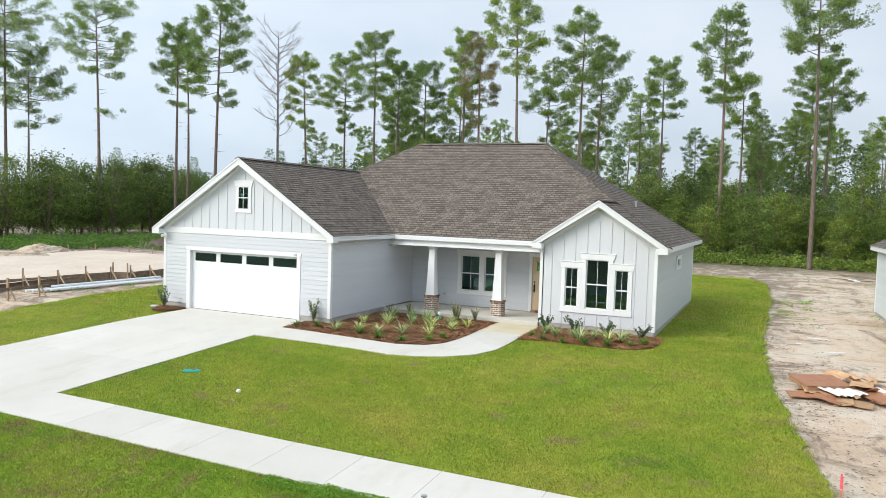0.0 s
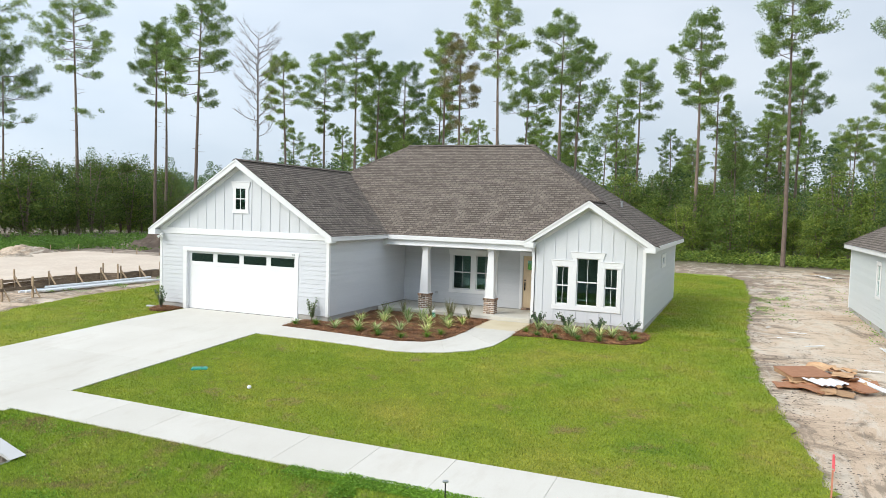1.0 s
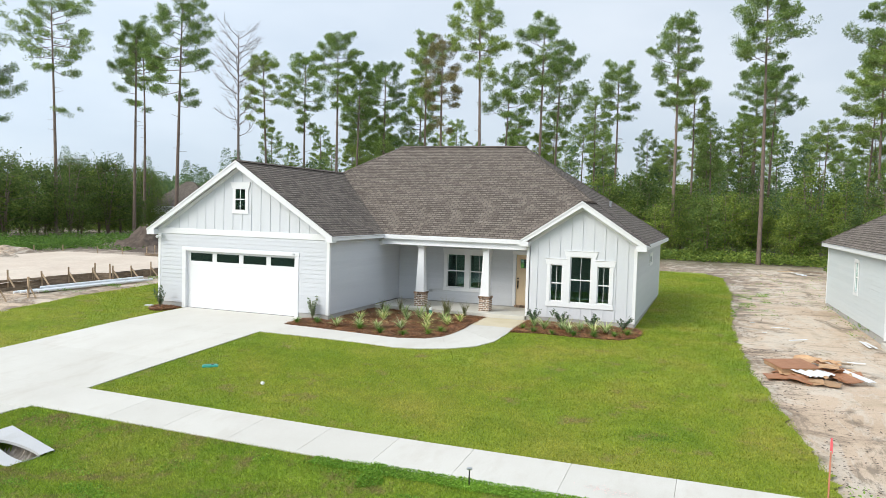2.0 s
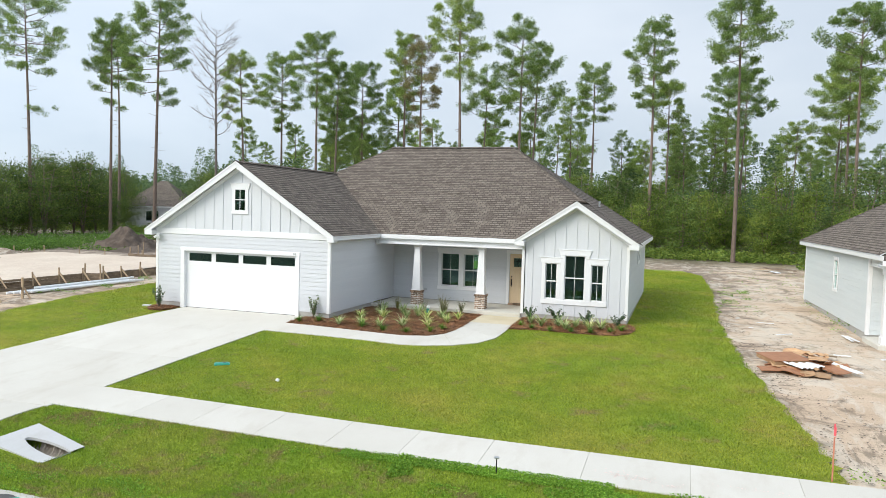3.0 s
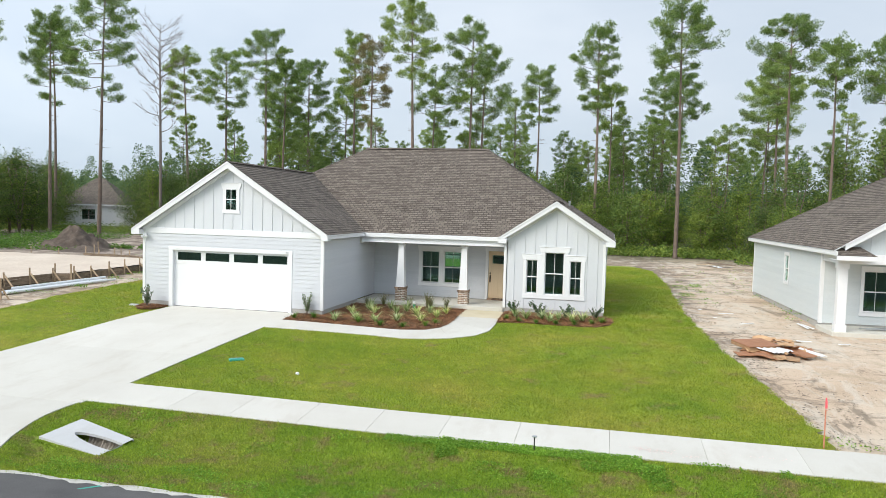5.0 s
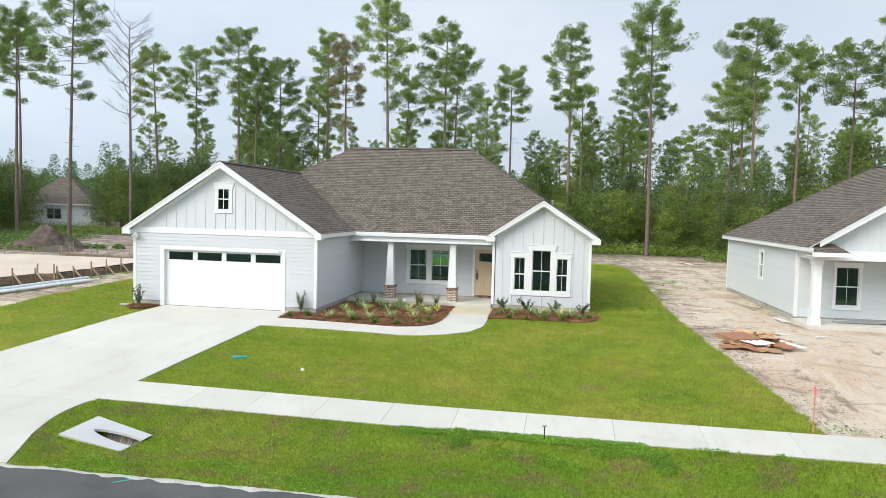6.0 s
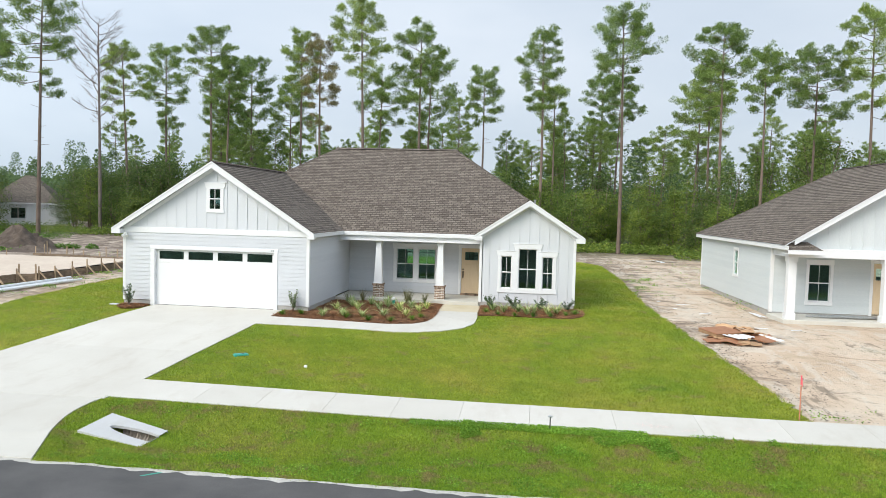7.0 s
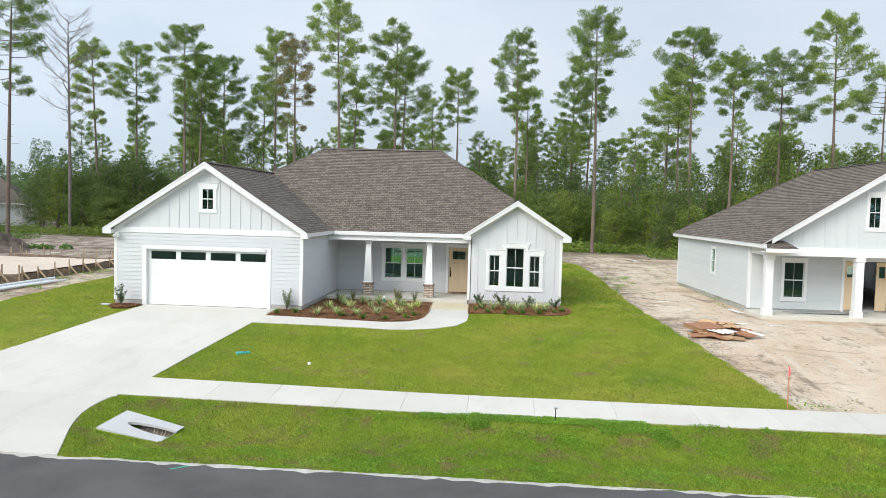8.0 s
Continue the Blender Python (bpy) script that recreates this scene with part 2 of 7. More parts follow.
def shingle_mat(name, tones):
    """Laminated shingles: tabs from the UV map, in metres along and up the slope."""
    m, nt, bs = node_mat(name)
    uv = nt.nodes.new("ShaderNodeTexCoord").outputs["UV"]
    br = nt.nodes.new("ShaderNodeTexBrick")
    br.offset, br.squash = 0.37, 1.0
    br.inputs["Scale"].default_value = 1.0
    br.inputs["Brick Width"].default_value = 0.20
    br.inputs["Row Height"].default_value = 0.143
    # dark joint lines; the shadow under the tabs is put into their colour
    br.inputs["Mortar Size"].default_value = 0.013
    br.inputs["Color1"].default_value = (0.30, 0.30, 0.30, 1)
    br.inputs["Color2"].default_value = (1, 1, 1, 1)
    br.inputs["Mortar"].default_value = (0.0, 0.0, 0.0, 1)
    nt.links.new(uv, br.inputs["Vector"])
    c = ramp_node(nt, br.outputs["Color"], tones)
    wide = nt.nodes.new("ShaderNodeTexBrick")
    wide.offset, wide.offset_frequency = 0.61, 3
    wide.inputs["Scale"].default_value = 1.0
    wide.inputs["Brick Width"].default_value = 0.37
    wide.inputs["Row Height"].default_value = 0.143
    wide.inputs["Mortar Size"].default_value = 0.0
    wide.inputs["Color1"].default_value = (0.90, 0.90, 0.90, 1)
    wide.inputs["Color2"].default_value = (1.10, 1.10, 1.10, 1)
    nt.links.new(uv, wide.inputs["Vector"])
    c = mix_node(nt, 1.0, c, wide.outputs["Color"], "MULTIPLY")
    w = noise_node(nt, uv, 0.45, 4)
    c = mix_node(nt, 1.0, c, ramp_node(nt, w, [(0.3, (0.97, 0.97, 0.97)), (0.7, (1.03, 1.03, 1.03))]), "MULTIPLY")
    g = noise_node(nt, uv, 160, 2)
    c = mix_node(nt, 1.0, c, ramp_node(nt, g, [(0.3, (0.75,) * 3), (0.7, (1.25,) * 3)]), "MULTIPLY")
    nt.links.new(c, bs.inputs["Base Color"])
    bs.inputs["Roughness"].default_value = 0.92
    bs.inputs["Specular IOR Level"].default_value = 0.25
    bump_node(nt, bs, br.outputs["Color"], 0.5, 0.006)
    return m


SHINGLE = shingle_mat("brown_grey_shingles", [(0.0, (0.062, 0.051, 0.043)), (0.34, (0.122, 0.101, 0.084)), (0.6, (0.172, 0.144, 0.121)), (1.0, (0.208, 0.177, 0.149))])


def ground_mat():
    """Bare sandy lots near by, leaf litter under the far woods."""
    m, nt, bs = node_mat("sandy_soil")
    v = coords(nt)
    big = noise_node(nt, v, 0.22, 6, 0.62)
    c = ramp_node(nt, big, [(0.32, (0.47, 0.35, 0.245)), (0.46, (0.59, 0.455, 0.335)), (0.66, (0.66, 0.555, 0.435))])
    st = noise_node(nt, coords(nt, (0.55, 1.25, 1.0)), 0.7, 10, 0.82, 0.8)
    edge_x = nt.nodes.new("ShaderNodeSeparateXYZ")
    nt.links.new(coords(nt), edge_x.inputs["Vector"])
    rim = nt.nodes.new("ShaderNodeMapRange")
    rim.inputs["From Min"].default_value, rim.inputs["From Max"].default_value = 13.2, 15.6
    rim.inputs["To Min"].default_value, rim.inputs["To Max"].default_value = 0.10, 0.0
    nt.links.new(edge_x.outputs["X"], rim.inputs["Value"])
    back = nt.nodes.new("ShaderNodeMapRange")
    back.inputs["From Min"].default_value, back.inputs["From Max"].default_value = 8.0, 26.0
    back.inputs["To Min"].default_value, back.inputs["To Max"].default_value = 0.0, 0.07
    nt.links.new(edge_x.outputs["Y"], back.inputs["Value"])
    for extra in (rim, back):
        add = nt.nodes.new("ShaderNodeMath")
        add.operation = "ADD"
        nt.links.new(st, add.inputs[0])
        nt.links.new(extra.outputs["Result"], add.inputs[1])
        st = add.outputs["Value"]
    c = mix_node(nt, ramp_node(nt, st, [(0.54, (0, 0, 0)), (0.64, (0.78,) * 3)]), c, (0.16, 0.122, 0.092))
    tracks = noise_node(nt, coords(nt, (1.8, 0.2, 1.0)), 1.0, 5, 0.65, 0.6)
    c = mix_node(nt, ramp_node(nt, tracks, [(0.54, (0, 0, 0)), (0.70, (0.34,) * 3)]), c, (0.25, 0.20, 0.15))
    washed = noise_node(nt, coords(nt, (1.2, 0.6, 1.0)), 0.8, 8, 0.72, 0.9)
    c = mix_node(nt, ramp_node(nt, washed, [(0.50, (0, 0, 0)), (0.58, (0.6,) * 3)]), c, (0.65, 0.58, 0.485))
    clods = noise_node(nt, coords(nt, (1.2, 0.45, 1.0)), 0.75, 10, 0.75, 0.5)
    c = mix_node(nt, ramp_node(nt, clods, [(0.385, (0.7,) * 3), (0.445, (0, 0, 0))]), c, (0.20, 0.158, 0.118))
    fine = noise_node(nt, v, 7, 8, 0.8)
    c = mix_node(nt, ramp_node(nt, fine, [(0.32, (0.55,) * 3), (0.47, (0, 0, 0))]), c, (0.30, 0.24, 0.185))
    gr = noise_node(nt, v, 0.33, 5, 0.6)
    c = mix_node(nt, ramp_node(nt, gr, [(0.62, (0, 0, 0)), (0.72, (0.45,) * 3)]), c, (0.13, 0.15, 0.06))
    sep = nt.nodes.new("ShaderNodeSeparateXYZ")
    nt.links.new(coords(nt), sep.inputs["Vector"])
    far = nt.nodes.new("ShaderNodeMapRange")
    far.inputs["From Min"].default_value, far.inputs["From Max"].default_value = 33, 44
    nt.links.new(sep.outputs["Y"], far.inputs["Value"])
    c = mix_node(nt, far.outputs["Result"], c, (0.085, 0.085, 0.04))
    mud = nt.nodes.new("ShaderNodeMapRange")
    mud.inputs["From Min"].default_value, mud.inputs["From Max"].default_value = 15.5, 20.0
    nt.links.new(sep.outputs["Y"], mud.inputs["Value"])
    west = nt.nodes.new("ShaderNodeMapRange")
    west.inputs["From Min"].default_value, west.inputs["From Max"].default_value = -7.0, -11.0
    nt.links.new(sep.outputs["X"], west.inputs["Value"])
    both = nt.nodes.new("ShaderNodeMath")
    both.operation = "MULTIPLY"
    nt.links.new(mud.outputs["Result"], both.inputs[0])
    nt.links.new(west.outputs["Result"], both.inputs[1])
    c = mix_node(nt, both.outputs["Value"], c, ramp_node(nt, clods, [(0.40, (0.15, 0.115, 0.09)), (0.50, (0.28, 0.225, 0.185)), (0.60, (0.47, 0.40, 0.33))]))
    nt.links.new(c, bs.inputs["Base Color"])
    bs.inputs["Roughness"].default_value = 0.95
    bs.inputs["Specular IOR Level"].default_value = 0.2
    bump_node(nt, bs, fine, 0.9, 0.05)
    return m


SOIL = ground_mat()


def lawn_mat(name, blades, dry_from=0.565, dry_tone=(0.32, 0.22, 0.115), tint=(1.0, 1.0, 1.0)):
    m, nt, bs = node_mat(name)
    v = coords(nt)
    big = noise_node(nt, v, 0.35, 5, 0.6)
    c = ramp_node(nt, big, [(0.30, (0.195, 0.292, 0.027)), (0.5, (0.268, 0.328, 0.036)), (0.68, (0.35, 0.345, 0.060))])
    c = mix_node(nt, 1.0, c, tint, "MULTIPLY")
    mid = noise_node(nt, v, 2.3, 4, 0.6)
    c = mix_node(nt, 1.0, c, ramp_node(nt, mid, [(0.3, (0.84, 0.87, 0.8)), (0.7, (1.13, 1.10, 1.1))]), "MULTIPLY")
    dry = noise_node(nt, v, 1.1, 6, 0.75)
    c = mix_node(nt, ramp_node(nt, dry, [(dry_from, (0, 0, 0)), (dry_from + 0.13, (0.75,) * 3)]), c, dry_tone)
    if blades:
        geo = nt.nodes.new("ShaderNodeNewGeometry")
        c = mix_node(nt, 1.0, c, ramp_node(nt, geo.outputs["Random Per Island"], [(0, (0.5, 0.56, 0.5)), (0.6, (1.08, 1.1, 1.0)), (1, (1.75, 1.6, 1.6))]), "MULTIPLY")
    else:
        fine = noise_node(nt, v, 26, 5, 0.7)
        c = mix_node(nt, 1.0, c, ramp_node(nt, fine, [(0.3, (0.55, 0.6, 0.5)), (0.65, (1.1, 1.1, 1.0))]), "MULTIPLY")
        bump_node(nt, bs, fine, 1.0, 0.03)
    nt.links.new(c, bs.inputs["Base Color"])
    bs.inputs["Roughness"].default_value = 0.7
    bs.inputs["Specular IOR Level"].default_value = 0.25
    if blades:
        tr = nt.nodes.new("ShaderNodeBsdfTranslucent")
        nt.links.new(c, tr.inputs["Color"])
        mx = nt.nodes.new("ShaderNodeMixShader")
        mx.inputs["Fac"].default_value = 0.4
        nt.links.new(bs.outputs["BSDF"], mx.inputs[1])
        nt.links.new(tr.outputs["BSDF"], mx.inputs[2])
        nt.links.new(mx.outputs["Shader"], nt.nodes["Material Output"].inputs["Surface"])
    return m


TURF = lawn_mat("turf", False)
BLADES = lawn_mat("grass_blades", True)
VERGETURF = lawn_mat("rough_turf", False, 0.49, (0.24, 0.165, 0.085), (0.84, 0.98, 0.85))
VERGEBLADES = lawn_mat("rough_grass_blades", True, 0.50, (0.29, 0.205, 0.11), (0.84, 0.98, 0.85))
ASPHALT = plain("grey_asphalt", (0.062, 0.060, 0.060), (0.110, 0.105, 0.103), 0.9, 0.9, 90, 0.6, 0.005)
MULCHBED = plain("red_brown_pine_straw", (0.14, 0.065, 0.035), (0.26, 0.13, 0.072), 5, 0.95, 45, 1.0, 0.02)
STRAW = leaf_mat("pine_straw", [(0.0, (0.117, 0.047, 0.023)), (0.6, (0.260, 0.117, 0.058)), (1.0, (0.442, 0.240, 0.130))], patch=2, through_light=0.0)
HAIRY = plain("dark_dirt", (0.075, 0.055, 0.042), (0.15, 0.115, 0.09), 1.5, 0.95, 12, 0.9, 0.05)
PALESAND = plain("pale_fill_sand", (0.56, 0.46, 0.37), (0.66, 0.57, 0.47), 0.35, 0.95, 5, 0.8, 0.06)


# ---- building blocks ----
class Shape:
    """Collects corners and faces in world metres."""

    def __init__(self):
        self.v, self.f, self.uv = [], [], []

    def face(self, pts, uv=None):
        n = len(self.v)
        self.v += [tuple(p) for p in pts]
        self.f.append(tuple(range(n, n + len(pts))))
        self.uv.append(uv or [(0.0, 0.0)] * len(pts))
        return self

    def box(self, x0, x1, y0, y1, z0, z1, c=0.0, m=None):
        """A box, its edges cut back by c; m turns it into place."""
        x0, x1, y0, y1, z0, z1 = min(x0, x1), max(x0, x1), min(y0, y1), max(y0, y1), min(z0, z1), max(z0, z1)
        n = len(self.v)
        if c <= 0:
            vs = [(x, y, z) for x in (x0, x1) for y in (y0, y1) for z in (z0, z1)]
            fs = [(0, 1, 3, 2), (4, 6, 7, 5), (0, 4, 5, 1), (2, 3, 7, 6), (0, 2, 6, 4), (1, 5, 7, 3)]
        else:
            c = min(c, 0.45 * (x1 - x0), 0.45 * (y1 - y0), 0.45 * (z1 - z0))
            X, Y, Z = ((x0, x0 + c, x1 - c, x1), (y0, y0 + c, y1 - c, y1), (z0, z0 + c, z1 - c, z1))
            vs, ix = [], {}
            for a in (0, 1):
                for b in (0, 1):
                    for d in (0, 1):
                        for k, p in (("x", (3 * a, 1 + b, 1 + d)), ("y", (1 + a, 3 * b, 1 + d)), ("z", (1 + a, 1 + b, 3 * d))):
                            ix[k, a, b, d] = len(vs)
                            vs.append((X[p[0]], Y[p[1]], Z[p[2]]))
            fs = []
            for a in (0, 1):
                fs.append([ix["x", a, b, d] for b, d in ((0, 0), (0, 1), (1, 1), (1, 0))])
                fs.append([ix["y", b, a, d] for b, d in ((0, 0), (1, 0), (1, 1), (0, 1))])
                fs.append([ix["z", b, d, a] for b, d in ((0, 0), (0, 1), (1, 1), (1, 0))])
                for b in (0, 1):
                    fs.append([ix["x", a, b, 0], ix["x", a, b, 1], ix["y", a, b, 1], ix["y", a, b, 0]])
                    fs.append([ix["x", a, 0, b], ix["x", a, 1, b], ix["z", a, 1, b], ix["z", a, 0, b]])
                    fs.append([ix["y", 0, a, b], ix["y", 1, a, b], ix["z", 1, a, b], ix["z", 0, a, b]])
                    for d in (0, 1):
                        fs.append([ix["x", a, b, d], ix["y", a, b, d], ix["z", a, b, d]])
        if m is not None:
            vs = [tuple(m @ Vector(p)) for p in vs]
        self.v += vs
        for f in fs:
            self.f.append(tuple(n + i for i in f))
            self.uv.append([(0.0, 0.0)] * len(f))
        return self

    def prism(self, poly, axis, a0, a1):
        """A closed outline of (u, w) pairs, pushed along an axis from a0 to a1: x has (y, z), y has (x, z), z has (x, y)."""
        def put(u, w, a):
            return {"x": (a, u, w), "y": (u, a, w), "z": (u, w, a)}[axis]
        n, k = len(self.v), len(poly)
        self.v += [put(u, w, a0) for u, w in poly] + [put(u, w, a1) for u, w in poly]
        self.f.append(tuple(range(n, n + k)))
        self.f.append(tuple(reversed(range(n + k, n + 2 * k))))
        self.uv += [[(0.0, 0.0)] * k] * 2
        for i in range(k):
            j = (i + 1) % k
            self.f.append((n + i, n + j, n + k + j, n + k + i))
            self.uv.append([(0.0, 0.0)] * 4)
        return self

    def tube(self, pts, radii, sides=8, cap=True):
        """A round rod along a line of points."""
        pts = [Vector([float(c) for c in p]) for p in pts]
        rings = []
        for i, p in enumerate(pts):
            d = (pts[min(i + 1, len(pts) - 1)] - pts[max(i - 1, 0)]).normalized()
            a = d.orthogonal().normalized() if abs(d.z) < 0.999 else Vector((1, 0, 0))
            if abs(d.z) < 0.999:
                a = d.cross(Vector((0, 0, 1))).normalized()
            b = d.cross(a)
            r = float(radii[i] if isinstance(radii, (list, tuple)) else radii)
            n = len(self.v)
            for k in range(sides):
                t = 2 * math.pi * k / sides
                self.v.append(tuple(p + r * (math.cos(t) * a + math.sin(t) * b)))
            rings.append(n)
        for n0, n1 in zip(rings, rings[1:]):
            for k in range(sides):
                j = (k + 1) % sides
                self.f.append((n0 + k, n0 + j, n1 + j, n1 + k))
                self.uv.append([(0.0, 0.0)] * 4)
        if cap:
            for n in (rings[0], rings[-1]):
                self.f.append(tuple(range(n, n + sides)))
                self.uv.append([(0.0, 0.0)] * sides)
        return self

    def mesh(self, name, mats, uv=False, smooth=False, weld=False):
        me = bpy.data.meshes.new(name)
        me.from_pydata(self.v, [], self.f)
        if uv:
            layer = me.uv_layers.new(name="UVMap")
            flat = [c for f in self.uv for p in f for c in p]
            layer.data.foreach_set("uv", flat)
        me.materials.append(mats)
        bm = bmesh.new()
        bm.from_mesh(me)
        if uv or weld:
            bmesh.ops.remove_doubles(bm, verts=bm.verts, dist=0.0004)
        bmesh.ops.recalc_face_normals(bm, faces=bm.faces)
        bm.to_mesh(me)
        bm.free()
        if smooth:
            me.polygons.foreach_set("use_smooth", [True] * len(me.polygons))
        me.update()
        return me


def thing(name, at, label, category, group=""):
    """A top-level thing: an Empty at its base."""
    ob = new(name)
    ob.empty_display_size = 0.2
    ob.location = at
    return tagged(ob, label, category, group)


def part(name, shape, material, parent, label="", uv=False, smooth=False, weld=False):
    """One mesh, given in world metres, under a thing or a part."""
    ob = new(name, shape.mesh(name, material, uv, smooth, weld) if isinstance(shape, Shape) else shape)
    ob.parent = parent
    if parent.type == "EMPTY":
        ob.location = -parent.location
    return tagged(ob, label)


def solo(name, shape, material, label, category, kind="", group="", smooth=False, uv=False):
    """A thing or piece of the setting that is one mesh."""
    ob = new(name, shape.mesh(name, material, uv, smooth) if isinstance(shape, Shape) else shape)
    return tagged(ob, label, category, group, kind)


def numpy_mesh(name, verts, faces, material, smooth=False):
    """Verts (n, 3) and faces (m, 3 or 4) as one mesh, quickly."""
    me = bpy.data.meshes.new(name)
    verts, faces = np.asarray(verts, np.float32), np.asarray(faces, np.int32)
    k = faces.shape[1]
    me.vertices.add(len(verts))
    me.vertices.foreach_set("co", verts.ravel())
    me.loops.add(faces.size)
    me.loops.foreach_set("vertex_index", faces.ravel())
    me.polygons.add(len(faces))
    me.polygons.foreach_set("loop_start", np.arange(0, faces.size, k, dtype=np.int32))
    me.polygons.foreach_set("loop_total", np.full(len(faces), k, np.int32))
    if smooth:
        me.polygons.foreach_set("use_smooth", [True] * len(faces))
    me.materials.append(material)
    me.update(calc_edges=True)
    me.validate()
    return me


# ---- the lie of the land ----
LAND_Y = (-3000, -14.6, -14.0, -13.2, -12.4, -11.5, -10.85, -9.2, -6.5, -2.8, 0, 4, 14, 25, 45, 90, 3000)
LAND_Z = (-0.88, -0.88, -0.92, -1.03, -1.08, -0.93, -0.74, -0.65, -0.47, -0.15, -0.02, 0.0, 0.08, 0.15, 0.3, 0.6, 0.6)


def flare_x(y):
    """Right edge of the driveway apron."""
    return np.interp(y, (-14.52, -14.28, -13.55, -12.9, -12.3, -11.7, -11.2, -10.83), (-0.62, -0.72, -1.05, -1.32, -1.52, -1.62, -1.60, -1.56))


def land(x, y):
    """Height of the finished ground; the swale by the road is filled under the driveway."""
    x, y = np.asarray(x, float), np.asarray(y, float)
    z = np.interp(y, LAND_Y, LAND_Z)
    z = z - 0.085 * np.clip((x + 1.2) / 7.0, 0, 1) * np.interp(y, (-11.2, -10.85, -9.2, -3), (0, 1, 1, 0))
    # the graded pad round the house lies a little lower
    z = z - 0.085 * np.interp(y, (-6.5, -2.8, 0, 4, 14, 30), (0.1, 0.55, 1.0, 1.15, 1.1, 0)) * np.interp(x, (-13, -9, 13, 17), (0, 1, 1, 0))
    fill = np.interp(y, (-14.6, -10.85), (-0.88, -0.74))
    w = np.clip(np.minimum((x + 9.2) / 1.0, (flare_x(y) + 0.75 - x) / 0.7), 0, 1)
    w = w * w * (3 - 2 * w) * ((y > -14.6) & (y < -10.85))
    z = z * (1 - w) + fill * w
    # the bank round the culvert end, and the hollow under its mouth
    plate = -0.77 - 0.147 * (x + 0.9) - 0.03 * (-11.8 - y) - 0.015
    near = np.clip(1 - np.maximum(np.maximum(-0.95 - x, x - 0.72), np.maximum(-12.95 - y, y + 11.85)) / 0.45, 0, 1)
    near = near * near * (3 - 2 * near)
    z = np.where(near > 0, z * (1 - near) + np.maximum(plate, z - 0.05) * near, z)
    mouth = ((x - 0.16) / 0.72) ** 2 + ((y + 12.42) / 0.31) ** 2 < 1
    mouth = mouth & (x < 0.66)
    return np.where(mouth, z - 0.45, z)


def strip(xs_of_y, ys, cols, lift, wobble=0.0):
    """A sheet over the land between two edges given for each y."""
    verts, rng = [], np.random.default_rng(5)
    for y in ys:
        x0, x1 = xs_of_y(y)
        x = np.linspace(x0, x1, cols)
        if wobble:
            x[0] += rng.normal(0, wobble)
            x[-1] += rng.normal(0, wobble)
        verts.append(np.stack([x, np.full(cols, y), land(x, np.full(cols, y)) + lift], 1))
    n = len(ys)
    idx = np.arange(n * cols).reshape(n, cols)
    faces = np.stack([idx[:-1, :-1], idx[:-1, 1:], idx[1:, 1:], idx[1:, :-1]], -1).reshape(-1, 4)
    return np.concatenate(verts), faces


def ground_sheet():
    def axis(lo, hi, step, far):
        inner = np.arange(lo, hi + 1e-6, step)
        out = np.array([2, 5, 10, 20, 40, 80, 160, 320, 640, 1300, 2600.0])
        return np.concatenate([lo - out[::-1], inner, hi + out])
    xs, ys = axis(-46, 46, 0.8, 2600), np.concatenate([axis(-16, 50, 0.4, 2600)])
    gx, gy = np.meshgrid(xs, ys)
    z = land(gx, gy) - 0.05
    z -= np.where((np.abs(gx) < 3.2) & (gy > -14.3) & (gy < -10.9), 0.45, 0)
    near = (np.abs(gx) < 60) & (gy > -9) & (gy < 60)
    rough = np.array([noise.noise(Vector((x * 0.35, y * 0.35, 0))) * 0.5 + noise.noise(Vector((x * 1.1, y * 1.1, 3))) * 0.25
                      for x, y in zip(gx.ravel(), gy.ravel())]).reshape(gx.shape)
    z += np.where(near, 0.06 * np.minimum(rough, 0.45), 0)
    n, k = gx.shape
    idx = np.arange(n * k).reshape(n, k)
    faces = np.stack([idx[:-1, :-1], idx[:-1, 1:], idx[1:, 1:], idx[1:, :-1]], -1).reshape(-1, 4)
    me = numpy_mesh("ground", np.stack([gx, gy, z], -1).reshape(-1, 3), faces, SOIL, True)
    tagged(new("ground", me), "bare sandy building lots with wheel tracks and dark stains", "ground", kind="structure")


ground_sheet()


def lawn_right(y):
    return float(np.interp(y, (-9.3, -7.7, -5.9, -4.5, -2.5, -0.5, 3, 8, 17, 26, 29.5), (14.92, 14.78, 14.46, 14.2, 13.86, 13.66, 13.45, 13.35, 13.45, 13.1, 11.8)))


def lawn_left(y):
    return float(np.interp(y, (-9.3, -3.6, -1.2, 1.6, 5, 9, 29.5), (-11.2, -11.55, -11.6, -11.9, -12.3, -12.4, -12.4)))


LAWN_YS = np.concatenate([np.arange(-9.2, 0, 0.2), np.arange(0, 29.6, 0.4)])
v, f = strip(lambda y: (lawn_left(y), lawn_right(y)), LAWN_YS, 90, 0.0, 0.085)
solo("lawn", numpy_mesh("lawn", v, f, TURF, True), None, "mown green lawn with yellowish dry patches", "lawn", "structure")
VERGE_YS = np.concatenate([np.arange(-14.55, -10.65, 0.12), [-10.65]])
v, f = strip(lambda y: (flare_x(y) - 0.12, 40), VERGE_YS, 520, 0.0)
solo("verge", numpy_mesh("verge", v, f, VERGETURF, True), None, "grassy roadside swale with weeds and brown patches", "verge", "structure")
v, f = strip(lambda y: (-60, -7.1 + (y + 10.8) * 0.37), VERGE_YS, 120, 0.0)
solo("verge", numpy_mesh("verge", v, f, VERGETURF, True), None, "grassy roadside swale beyond the driveway", "verge", "structure")


# unseen ground behind the camera, added dark to tone down the window reflections
v, f = strip(lambda y: (-160, 160), np.linspace(-60, -20.6, 12), 20, 0.02)
